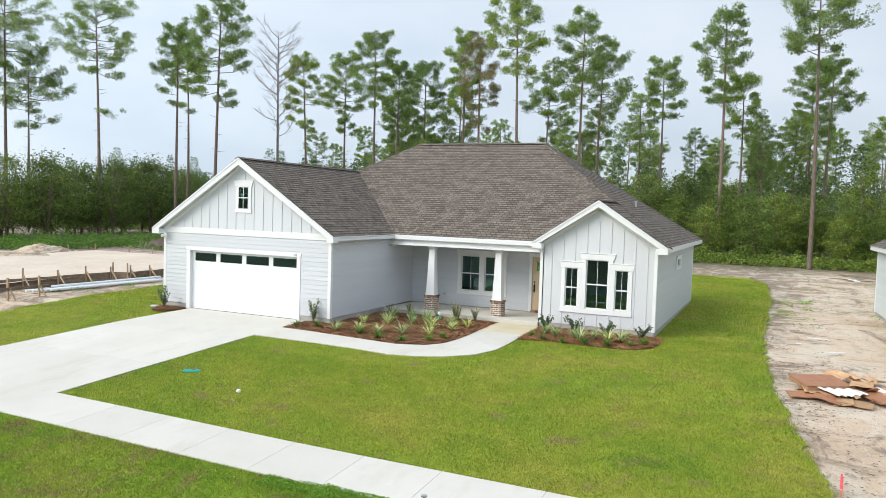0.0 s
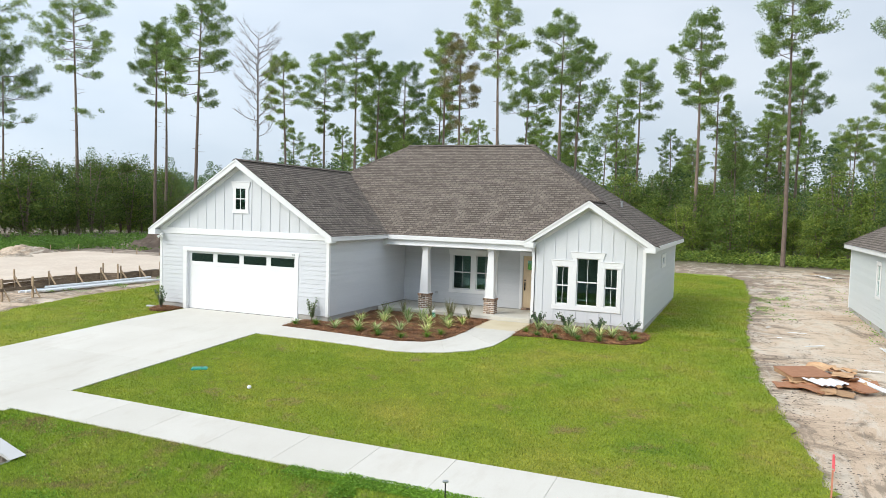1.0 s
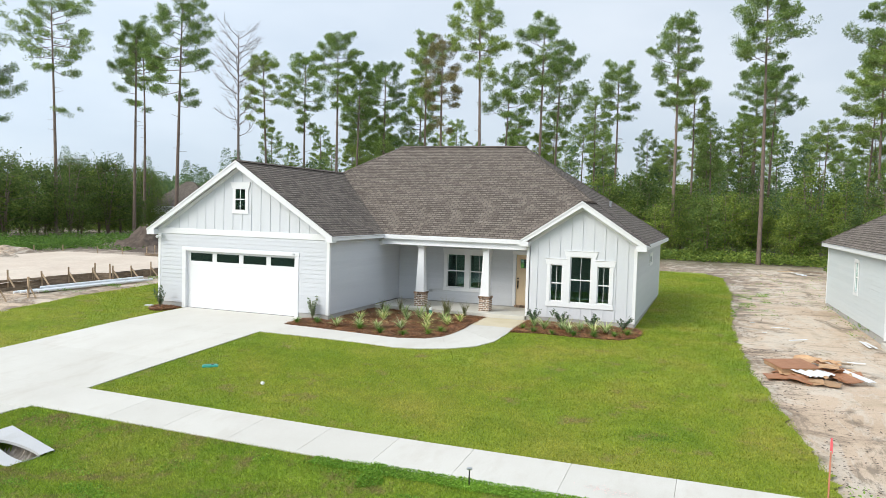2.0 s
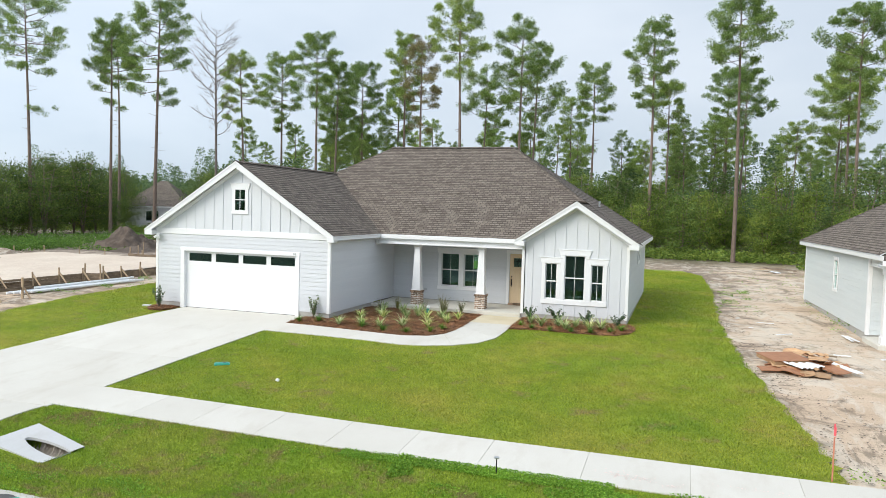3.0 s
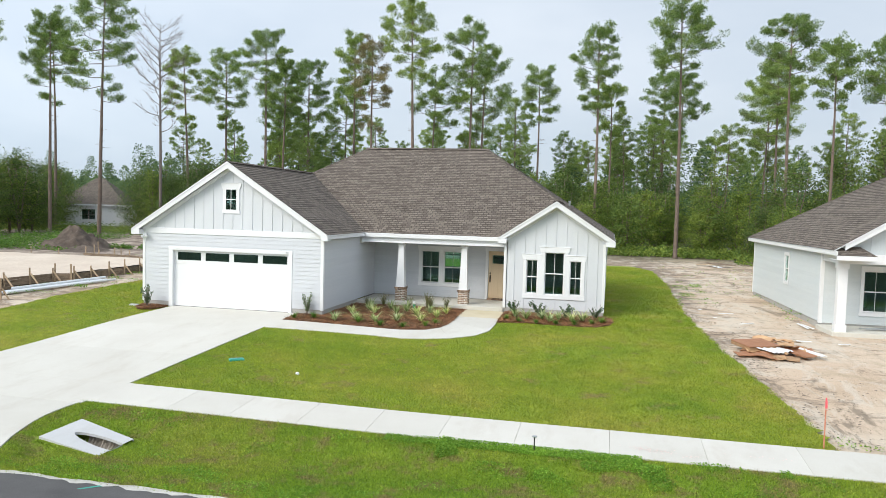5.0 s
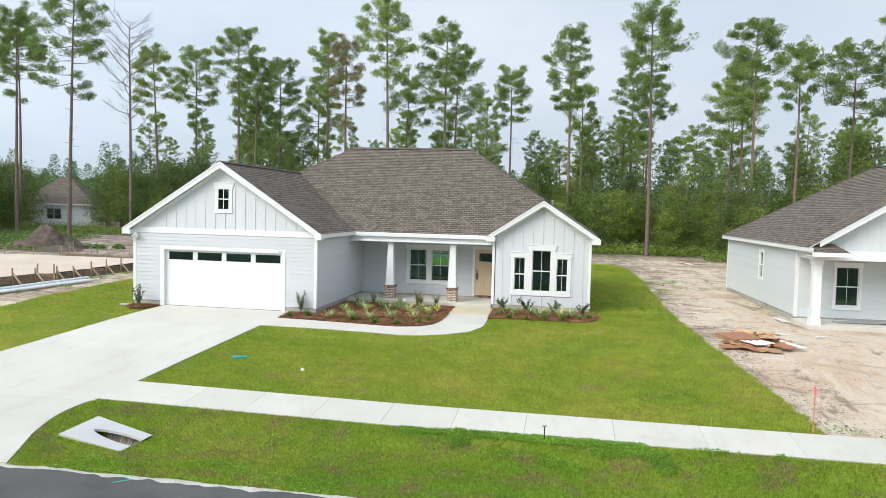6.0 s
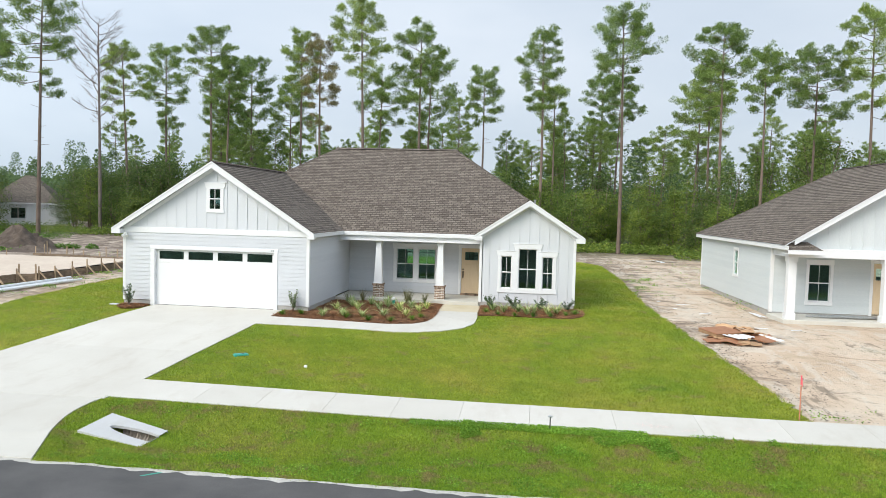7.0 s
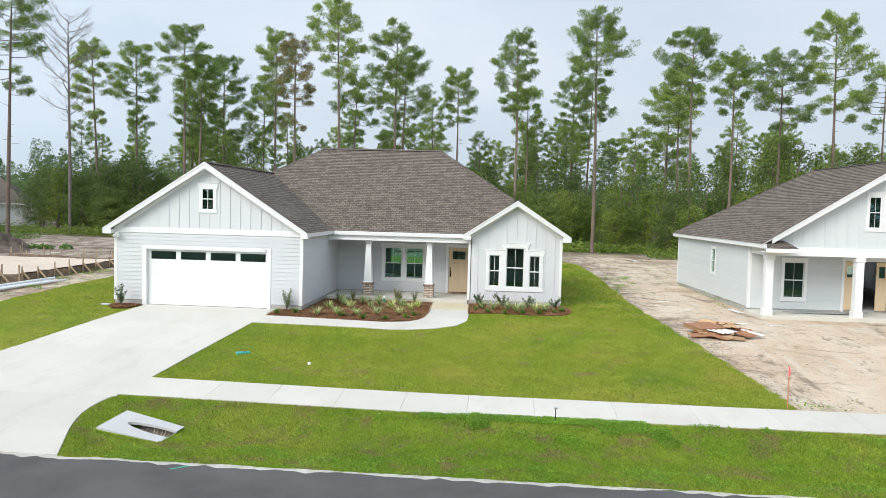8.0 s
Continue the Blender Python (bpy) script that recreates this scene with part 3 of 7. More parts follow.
solo("verge", numpy_mesh("verge", v, f, UNSEENSCRUB, True), None, "unseen dark scrub added across the road to dull window reflections", "verge", "structure")


# ---- road and paving ----
def road():
    s = Shape()
    rng = random.Random(3)
    xs = [-400, -150, -60] + [-30 + 0.12 * i for i in range(670)] + [70, 150, 400]
    edge = [-14.55 + 0.06 * noise.noise(Vector((x * 1.3, 0, 0))) + 0.05 * noise.noise(Vector((x * 4.1, 1, 0))) for x in xs]
    ragged = [-14.66 + 0.10 * noise.noise(Vector((x * 0.9, 5, 0))) + 0.10 * noise.noise(Vector((x * 3.7, 7, 0))) for x in xs]
    for i in range(len(xs) - 1):
        a, b = xs[i], xs[i + 1]
        s.face([(a, edge[i] - 0.02, -0.872), (b, edge[i + 1] - 0.02, -0.872), (b, -17.6, -0.79), (a, -17.6, -0.79)])
        s.face([(a, -17.6, -0.79), (b, -17.6, -0.79), (b, -20.7, -0.872), (a, -20.7, -0.872)])
        s.face([(a, edge[i] - 0.02, -0.872), (b, edge[i + 1] - 0.02, -0.872), (b, edge[i + 1] - 0.02, -0.96), (a, edge[i] - 0.02, -0.96)])
    solo("road", s, ASPHALT, "grey asphalt road with a crumbling pale edge", "road", "structure")
    e = Shape()
    for i in range(2, len(xs) - 3):
        a, b = xs[i], xs[i + 1]
        e.face([(a, edge[i] + 0.02, -0.868), (b, edge[i + 1] + 0.02, -0.868), (b, ragged[i + 1], -0.866), (a, ragged[i], -0.866)])
    solo("trim", e, plain("crumbled_edge", (0.42, 0.40, 0.36), (0.58, 0.56, 0.51), 3, 0.95, 20, 0.8, 0.02), "pale crumbled limestone edge of the road", "road edge", "structure")


road()


def slab(poly, top, thick=0.1, c=0.005):
    """A cast slab: an outline of (x, y), its arris cut back, lying on the land. top: height above the land."""
    cx, cy = sum(p[0] for p in poly) / len(poly), sum(p[1] for p in poly) / len(poly)
    s = Shape()
    n = len(poly)
    inner = []
    for i, (x, y) in enumerate(poly):
        x0, y0 = poly[i - 1]
        x1, y1 = poly[(i + 1) % n]
        d0, d1 = Vector((x - x0, y - y0)).normalized(), Vector((x1 - x, y1 - y)).normalized()
        nx = Vector((-d0.y - d1.y, d0.x + d1.x))
        nx = nx.normalized() if nx.length > 1e-6 else Vector((-d0.y, d0.x))
        if nx.dot(Vector((cx - x, cy - y))) < 0:
            nx = -nx
        inner.append((x + nx.x * c, y + nx.y * c))
    z = lambda p, h: float(land(p[0], p[1])) + h
    s.face([(p[0], p[1], z(p, top)) for p in inner])
    for i in range(n):
        j = (i + 1) % n
        a, b, ia, ib = poly[i], poly[j], inner[i], inner[j]
        s.face([(ia[0], ia[1], z(ia, top)), (ib[0], ib[1], z(ib, top)), (b[0], b[1], z(b, top - c)), (a[0], a[1], z(a, top - c))])
        s.face([(a[0], a[1], z(a, top - c)), (b[0], b[1], z(b, top - c)), (b[0], b[1], z(b, top - thick)), (a[0], a[1], z(a, top - thick))])
    return s


def paving(name, label, category, panels, mat=None, top=0.03):
    root = thing(name, (0, 0, 0), label, category)
    root["kind"] = "structure"
    for p in panels:
        part("slab", slab(p, top), mat or CONCRETE, root)
    return root


# sidewalk panels, one joint every 1.57 m
SWY0, SWY1 = -10.66, -9.21
joints = [-1.45, 0.56, 2.1, 3.72, 5.32, 6.88, 8.47, 10.38, 12.25] + [14.1 + 1.85 * i for i in range(16)]
panels = [[(a + 0.002, SWY0), (b - 0.002, SWY0), (b - 0.002, SWY1), (a + 0.002, SWY1)] for a, b in zip(joints, joints[1:])]
panels += [[(-8.3 - 1.6 * i - 1.592, SWY0), (-8.3 - 1.6 * i, SWY0), (-8.3 - 1.6 * i, SWY1), (-8.3 - 1.6 * i - 1.592, SWY1)] for i in range(14)]
panels[0] = [(-1.497, SWY0), (0.558, SWY0), (0.558, SWY1), (-1.418, SWY1)]
paving("sidewalk", "clean pale concrete sidewalk in square panels", "sidewalk", panels)

# driveway: three panels wide, then the crossing and the flared apron
dl = lambda y: float(np.interp(y, (-10.82, -7.4, -5, -2.8, 0.1), (-7.2, -6.87, -6.6, -6.34, -6.2)))
dr = lambda y: float(np.interp(y, (-10.82, -9.2, -6.7, -2.85, 0.1), (-1.5, -1.42, -1.3, -1.0, -1.0)))
panels = []
for y0, y1 in ((-3.35, 0.08), (-6.4, -3.353), (-9.23, -6.403), (-10.82, -9.233)):
    for k in range(1):
        def at(y, q):
            return dl(y) + (dr(y) - dl(y)) * q
        lo, hi = 0.0, 1.0
        ys = np.linspace(y0, y1, 4)
        panels.append([(at(y, lo), y) for y in ys] + [(at(y, hi), y) for y in ys[::-1]])
YS = np.linspace(-10.83, -14.52, 12)
panels.append([(flare_x(y), y) for y in YS] + [(-4.2985, y) for y in YS[::-1]])
panels.append([(-4.3015, y) for y in YS] + [(-7.15 + (y + 10.8) * 0.37, y) for y in YS[::-1]])
paving("driveway", "wide pale concrete driveway with faint dust marks", "driveway", panels, top=0.028)

# curved front walk
WIN = [(-1.0, -1.29), (0.0, -1.35), (1.12, -1.46), (2.4, -1.6), (3.45, -1.7), (4.28, -1.45), (4.65, -0.95), (4.79, -0.3), (4.82, 0.6), (4.78, 1.2), (4.74, 1.7), (4.68, 3.64)]
WOUT = [(-1.0, -2.66), (0.1, -2.69), (1.34, -2.73), (2.6, -2.79), (3.85, -2.94), (4.62, -2.83), (5.4, -2.47), (6.08, -1.8), (6.38, -0.9), (6.40, 0.2), (6.30, 1.7), (6.26, 3.64)]
panels = []
for a, b in ((0, 1), (1, 2), (2, 4), (4, 6), (6, 8), (8, 10)):
    panels.append(WOUT[a:b + 1] + WIN[a:b + 1][::-1])
walkway = paving("walkway", "curved pale concrete walk to the porch", "walkway", panels, top=0.03)
part("slab", slab(WOUT[10:] + WIN[10:][::-1], 0.03), DUSTY, walkway, "sand-stained slab at the porch step")


# ---- walls, windows, roofs ----
def cut(u0, u1, z0, z1, openings):
    """The rectangles that are left of a wall once its openings (u0, u1, z0, z1) are taken out."""
    zs = sorted({z0, z1, *[min(max(z, z0), z1) for o in openings for z in o[2:]]})
    out = []
    for a, b in zip(zs, zs[1:]):
        if b - a < 1e-4:
            continue
        u = u0
        for o in sorted(o for o in openings if o[2] < (a + b) / 2 < o[3]):
            if min(o[0], u1) - u > 1e-4:
                out.append((u, min(o[0], u1), a, b))
            u = max(u, o[1])
        if u1 - u > 1e-4:
            out.append((u, u1, a, b))
    return out


def holed(s, axis, d0, d1, u0, u1, z0, z1, openings):
    """One closed slab from d0 to d1 with its openings cut through; axis: the direction that it runs in."""
    us = sorted({u0, u1, *[min(max(u, u0), u1) for o in openings for u in o[:2]]})
    zs = sorted({z0, z1, *[min(max(z, z0), z1) for o in openings for z in o[2:]]})
    put = (lambda u, d, z: (u, d, z)) if axis == "x" else (lambda u, d, z: (d, u, z))

    def solid(i, j):
        if not (0 <= i < len(us) - 1 and 0 <= j < len(zs) - 1):
            return False
        u, z = (us[i] + us[i + 1]) / 2, (zs[j] + zs[j + 1]) / 2
        return not any(o[0] < u < o[1] and o[2] < z < o[3] for o in openings)
    for i in range(len(us) - 1):
        for j in range(len(zs) - 1):
            if not solid(i, j):
                continue
            a, b, c, e = us[i], us[i + 1], zs[j], zs[j + 1]
            for d in (d0, d1):
                s.face([put(a, d, c), put(b, d, c), put(b, d, e), put(a, d, e)])
            for k, l, p, q in ((i - 1, j, (a, c), (a, e)), (i + 1, j, (b, c), (b, e)), (i, j - 1, (a, c), (b, c)), (i, j + 1, (a, e), (b, e))):
                if not solid(k, l):
                    s.face([put(p[0], d0, p[1]), put(q[0], d0, q[1]), put(q[0], d1, q[1]), put(p[0], d1, p[1])])
    return s


def wall(parent, axis, face, out, u0, u1, z0, z1, openings, mat, backing, course=0.156, boards=True, label=""):
    """A wall with lap siding: a core of 0.12 m, then every board a wedge of its own. out: +1 or -1, the way it faces."""
    core = Shape()
    holed(core, axis, face, face - out * 0.12, u0, u1, z0, z1, openings)
    body = part("wall", core, backing, parent, label, weld=True)
    if boards:
        z = z0
        while z < z1 - 0.02:
            top = min(z + course, z1)
            for a, b, _, _ in cut(u0, u1, z + 0.02, z + 0.03, openings):
                d0, d1 = out * 0.014, out * 0.004
                poly = [(face + 0.0, z + 0.009), (face + d0, z + 0.009), (face + d1, top), (face + 0.0, top)]
                s = Shape()
                if axis == "x":
                    s.prism([(w, h) for w, h in poly], "x", a, b)
                else:
                    s.prism([(w, h) for w, h in poly], "y", a, b)
                part("siding_board", s, mat, body)
            z += course
    return body


def rbox(s, axis, face, d0, d1, u0, u1, z0, z1, c=0.006):
    """A trim box on a wall: from d0 to d1 in front of its face."""
    if axis == "x":
        s.box(u0, u1, face + d0, face + d1, z0, z1, c)
    else:
        s.box(face + d0, face + d1, u0, u1, z0, z1, c)
    return s


def sash(parent, axis, face, out, u0, u1, z0, z1, upper=2, lower=1, frame_w=0.03, grid_rows=1, double=True, deep=1.0):
    """A double-hung window in its opening: black glass line, white frame and bars, two panes."""
    fr = Shape()
    d0, d1 = -out * 0.07, -out * 0.01 * deep
    rbox(fr, axis, face, d0, d1, u0, u0 + frame_w, z0, z1)
    rbox(fr, axis, face, d0, d1, u1 - frame_w, u1, z0, z1)
    rbox(fr, axis, face, d0, d1, u0, u1, z1 - frame_w, z1)
    rbox(fr, axis, face, d0, d1, u0, u1, z0, z0 + frame_w + 0.015)
    win = part("window", fr, TRIM, parent)
    zm = (z0 + z1) / 2
    if double:
        part("meeting_rail", rbox(Shape(), axis, face, d0 * 0.9, d1 * 0.6, u0 + frame_w, u1 - frame_w, zm - 0.022, zm + 0.022), TRIM, win)
    spans = [(z0 + frame_w, zm), (zm, z1 - frame_w)] if double else [(z0 + frame_w, z1 - frame_w)]
    for a, b in spans:
        part("pane", rbox(Shape(), axis, face, -out * 0.048 * deep, -out * 0.042 * deep, u0 + 0.01, u1 - 0.01, a, b, 0), GLASS, win)
    um = (u0 + u1) / 2
    for a, b in spans if deep == 1 else []:
        part("glazing_bar", rbox(Shape(), axis, face, -out * 0.041, -out * 0.030, um - 0.007, um + 0.007, a, b, 0.002), TRIM, win)
        if grid_rows > 1:
            h = (a + b) / 2
            part("glazing_bar", rbox(Shape(), axis, face, -out * 0.0405, -out * 0.0305, u0 + frame_w, u1 - frame_w, h - 0.009, h + 0.009, 0.002), TRIM, win)
    for o in win.children:
        if o.name.startswith("pane"):
            o.visible_shadow = False
    return win


def clip_poly(poly, k, lo, keep_above):
    """Clips a polygon of points with coordinates by index k."""
    out = []
    for i, p in enumerate(poly):
        q = poly[(i + 1) % len(poly)]
        a, b = p[k] - lo, q[k] - lo
        if not keep_above:
            a, b = -a, -b
        if a >= 0:
            out.append(p)
        if (a > 0 > b) or (a < 0 < b):
            t = a / (a - b)
            out.append([p[j] + t * (q[j] - p[j]) for j in range(len(p))])
    return out


def roof_plane(s, pts, eave_a, eave_b, course=0.143):
    """Shingle courses over a flat polygon: each course a strip whose butt edge stands proud."""
    A, B = Vector(eave_a), Vector(eave_b)
    u = (B - A).normalized()
    nrm = None
    P = [Vector(p) for p in pts]
    nrm = (P[1] - P[0]).cross(P[2] - P[0]).normalized()
    if nrm.z < 0:
        nrm = -nrm
    w = nrm.cross(u).normalized()
    if w.z < 0:
        w = -w
    flat = [[(p - A).dot(u), (p - A).dot(w)] for p in P]
    top = max(p[1] for p in flat)
    k = math.floor(min(p[1] for p in flat) / course)
    while k * course < top:
        lo, hi = k * course, (k + 1) * course
        c = clip_poly(clip_poly(flat, 1, lo, True), 1, hi, False)
        if len(c) >= 3:
            def place(p):
                rise = 0.011 * (1 - (p[1] - lo) / course)
                return A + u * p[0] + w * p[1] + nrm * rise
            jig = 0.11 * ((k * 7919) % 13)
            s.face([place(p) for p in c], [(p[0] + 40 + jig, p[1] + 40 * course + 0.0005) for p in c])
            low = sorted([p for p in c if abs(p[1] - lo) < 1e-6])
            if len(low) >= 2:
                a, b = low[0], low[-1]
                q = [A + u * a[0] + w * a[1], A + u * b[0] + w * b[1]]
                s.face([q[0] + nrm * 0.011, q[1] + nrm * 0.011, q[1], q[0]], [(a[0] + 40, a[1] + 5.8), (b[0] + 40, a[1] + 5.8), (b[0] + 40, a[1] + 5.8), (a[0] + 40, a[1] + 5.8)])
        k += 1


def deck(s, pts, thick=0.03):
    """The boards under the shingles."""
    s.face(pts)
    s.face([(p[0], p[1], p[2] - thick) for p in reversed(pts)])
    for i, p in enumerate(pts):
        q = pts[(i + 1) % len(pts)]
        s.face([p, q, (q[0], q[1], q[2] - thick), (p[0], p[1], p[2] - thick)])


def beam(s, a, b, width, height, drop=0.0):
    """A board on edge from a to b (its top line), upright, width across."""
    a, b = Vector(a), Vector(b)
    d = (b - a)
    side = Vector((-d.y, d.x, 0)).normalized() * width
    down = Vector((0, 0, -height))
    top = Vector((0, 0, -drop))
    p = [a + top, b + top, b + top + down, a + top + down]
    q = [x + side for x in p]
    s.face(p)
    s.face(q[::-1])
    for i in range(4):
        j = (i + 1) % 4
        s.face([p[i], q[i], q[j], p[j]])
    return s


# ---- the house ----
house = thing("house", (1.2, 8.0, 0.0), "new one-storey house, pale grey siding, white trim, brown shingle roof", "house")
EZ = 2.88            # top of the eaves
DECK = Shape()
RIDGE_Z, RIDGE_Y, RX0, RX1 = 6.88, 9.85, -1.65, 4.32
EX0, EX1, EY0, EY1 = -7.80, 10.44, 3.93, 14.7
MAINS = (RIDGE_Z - EZ) / (RIDGE_Y - EY0)
GX, GP = -3.765, 5.50          # garage gable: ridge line and height
GE0, GE1, GY = -7.80, 0.265, -0.30
WX, WP = 8.18, 4.37            # wing gable
WE0, WE1, WY = 5.93, 10.45, 3.43
gy = EY0 + (GP - EZ) / MAINS
wy = EY0 + (WP - EZ) / MAINS
planes = [
    ([(EX0, EY0, EZ), (EX1, EY0, EZ), (RX1, RIDGE_Y, RIDGE_Z), (RX0, RIDGE_Y, RIDGE_Z)], 0, 1),
    ([(EX1, EY0, EZ), (EX1, EY1, EZ), (RX1, RIDGE_Y, RIDGE_Z)], 0, 1),
    ([(EX1, EY1, EZ), (EX0, EY1, EZ), (RX0, RIDGE_Y, RIDGE_Z), (RX1, RIDGE_Y, RIDGE_Z)], 0, 1),
    ([(EX0, EY1, EZ), (EX0, EY0, EZ), (RX0, RIDGE_Y, RIDGE_Z)], 0, 1),
    ([(GE1, GY, EZ), (GE1, EY0, EZ), (GX, gy, GP), (GX, GY, GP)], 0, 1),
    ([(GE0, EY0, EZ), (GE0, GY, EZ), (GX, GY, GP), (GX, gy, GP)], 0, 1),
    ([(WE0, EY0, EZ), (WE0, WY, EZ), (WX, WY, WP), (WX, wy, WP)], 0, 1),
    ([(WE1, WY, EZ), (WE1, EY0 + 0.2, EZ), (WX, wy + 0.3, WP), (WX, WY, WP)], 0, 1),
]
for pts, a, b in planes:
    deck(DECK, [(p[0], p[1], p[2] - 0.012) for p in pts])
roof = part("roof", DECK, SOFFIT, house, "hipped roof with two front gables in brown-grey shingles")
for pts, a, b in planes:
    sl = Shape()
    roof_plane(sl, pts, pts[a], pts[b])
    part("roof_slope", sl, SHINGLE, roof, "brown-grey laminated shingles", uv=True)
def cap_row(parent, a, b, w=0.13, n=0.25):
    """Overlapping ridge caps along a ridge or hip, each a piece of its own."""
    a, b = Vector(a), Vector(b)
    L = (b - a).length
    d = (b - a) / L
    side = Vector((-d.y, d.x, 0)).normalized() * w
    k = int(L / n)
    for i in range(k):
        p, q = a + d * (L * i / k), a + d * (L * (i + 1.12) / k)
        up0, up1 = Vector((0, 0, 0.034)), Vector((0, 0, 0.018))
        dn = Vector((0, 0, -w * 0.45))
        s = Shape()
        for sg in (-1, 1):
            u0, v0 = 40 + i * 0.21, 40 + i * 0.143
            s.face([p + up0, q + up1, q + sg * side + up1 + dn, p + sg * side + up0 + dn], [(u0, v0), (u0 + 0.2, v0), (u0 + 0.2, v0 + 0.14), (u0, v0 + 0.14)])
        s.face([p + up0, p + side + up0 + dn, p + side + dn, p])
        s.face([p + up0, p - side + up0 + dn, p - side + dn, p])
        part("ridge_cap", s, SHINGLE, parent, uv=True)


for a, b, w in (((RX0 - 0.1, RIDGE_Y, RIDGE_Z), (RX1 + 0.1, RIDGE_Y, RIDGE_Z), 0.16), ((EX1, EY0, EZ), (RX1, RIDGE_Y, RIDGE_Z), 0.13),
                ((EX0, EY0, EZ), (RX0, RIDGE_Y, RIDGE_Z), 0.13), ((EX1, EY1, EZ), (RX1, RIDGE_Y, RIDGE_Z), 0.13),
                ((GX, GY, GP), (GX, gy, GP), 0.15), ((WX, WY, WP), (WX, wy, WP), 0.14)):
    cap_row(roof, a, b, w)

# fascias and rakes
def rake(parent, x_eave, x_peak, y, z_eave, z_peak, depth, wide=0.2, thick=0.03):
    """One rake board with its return under the eave."""
    s = Shape()
    poly = [(x_eave, z_eave - 0.012), (x_peak, z_peak - 0.012), (x_peak, z_peak - 0.012 - wide * 1.2), (x_eave, z_eave - 0.012 - wide)]
    s.prism(poly, "y", y, y + thick)
    b = part("rake_board", s, TRIM, parent)
    t = Shape()
    t.prism([(x_eave, z_eave + 0.0), (x_peak, z_peak + 0.0), (x_peak, z_peak - 0.06), (x_eave, z_eave - 0.05)], "y", y - 0.022, y - 0.001)
    part("rake_trim", t, TRIM, b)
    u = Shape()
    u.prism([(x_eave, z_eave - 0.13), (x_peak, z_peak - 0.13), (x_peak, z_peak - 0.15), (x_eave, z_eave - 0.15)], "y", y + thick, y + depth)
    part("soffit", u, TRIM, b)
    w = Shape()
    k = 0.55 * abs(x_peak - x_eave) / (x_peak - x_eave)
    w.prism([(x_eave + 0.3 * k, z_eave - 0.1), (x_peak, z_peak - 0.17), (x_peak, z_peak - 0.32), (x_eave + 0.3 * k, z_eave - 0.22)], "y", y + depth - 0.028, y + depth + 0.01)
    part("frieze_board", w, TRIM, b)


rake(house, GE0, GX, GY, EZ, GP, 0.30)
rake(house, GE1, GX, GY, EZ, GP, 0.30)
rake(house, WE0, WX, WY, EZ, WP, 0.33, 0.18)
rake(house, WE1, WX, WY, EZ, WP, 0.33, 0.18)


def fascia(parent, a, b, wall_offset, h=0.15):
    """Fascia board with a drip edge, and the soffit back to the wall (wall_offset: x or y step inward)."""
    f = part("fascia", beam(Shape(), (*a, EZ - 0.012), (*b, EZ - 0.012), 0.022, h), TRIM, parent)
    part("drip_edge", beam(Shape(), (*a, EZ + 0.004), (*b, EZ + 0.004), -0.012, 0.035), TRIM, f)
    s = Shape()
    (ax, ay), (bx, by), (ox, oy) = a, b, wall_offset
    s.box(min(ax, bx, ax + ox, bx + ox), max(ax, bx, ax + ox, bx + ox), min(ay, by, ay + oy, by + oy), max(ay, by, ay + oy, by + oy), EZ - h - 0.01, EZ - h + 0.004)
    part("soffit", s, SOFFIT, f)


fascia(house, (GE1, GY + 0.03), (GE1, EY0), (-0.265, 0))
fascia(house, (GE0, EY0), (GE0, GY + 0.03), (0.33, 0))
fascia(house, (WE0, EY0), (GE1, EY0), (0, 0.35))
fascia(house, (EX1, EY1), (EX1, WY + 0.03), (-0.35, 0))
fascia(house, (EX0, EY1), (EX1, EY1), (0, -0.3))
fascia(house, (EX0, EY0), (EX0, EY1), (0.3, 0))
fascia(house, (WE0, WY + 0.03), (WE0, EY0), (0.34, 0))

# boxed returns at the feet of the rakes
for x0, x1, y0, y1 in ((GE0, GE0 + 0.34, GY, 0.0), (GE1 - 0.26, GE1, GY, 0.0), (WE0, WE0 + 0.34, WY, 3.76), (WE1 - 0.35, WE1, WY, 3.76)):
    part("eave_return", Shape().box(x0 - 0.004, x1 + 0.004, y0 - 0.004, y1, EZ - 0.215, EZ - 0.03, 0.006), TRIM, house)

# wall lines
FG, GXL, GXR = 0.0, -7.47, 0.0      # garage front
FW, WXL, WXR = 3.76, 6.17, 10.10    # wing front
FP = 6.05                           # porch back wall
BY = 14.4                           # back wall
PLATE = 2.74
gdoor_open = (-6.18, -1.36, -0.2, 2.115)
wall(house, "x", FG, -1, GXL + 0.1, GXR - 0.1, 0.10, 2.72, [gdoor_open], SIDING, PANEL)
wall(house, "y", GXR, 1, 0.1, FP, 0.10, PLATE, [], SIDING, PANEL)
wall(house, "y", GXL, -1, 0.0, BY, 0.10, PLATE, [], SIDING, PANEL, boards=False)
pw = [(2.20, 2.98, 0.70, 2.10), (3.20, 3.98, 0.70, 2.10)]
fdoor = (5.17, 6.08, 0.10, 2.19)
wall(house, "x", FP, -1, 0.0, WXL, 0.10, PLATE, pw + [fdoor], SIDING, PANEL)
ww = [(7.06, 7.50, 0.70, 2.05), (7.78, 8.53, 0.68, 2.36), (8.76, 9.20, 0.70, 2.05)]
sidew = [(8.80, 9.65, 1.96, 2.24)]
wall(house, "y", WXR, 1, FW + 0.1, BY, 0.10, PLATE, sidew, SIDING, PANEL)
wall(house, "y", WXL, -1, FW, FP, 0.10, PLATE, [], SIDING, PANEL)
bw = [(1.2, 3.4, 0.75, 2.15)]
wall(house, "x", BY, 1, GXL, WXR, 0.10, PLATE, bw, SIDING, PANEL, boards=False)


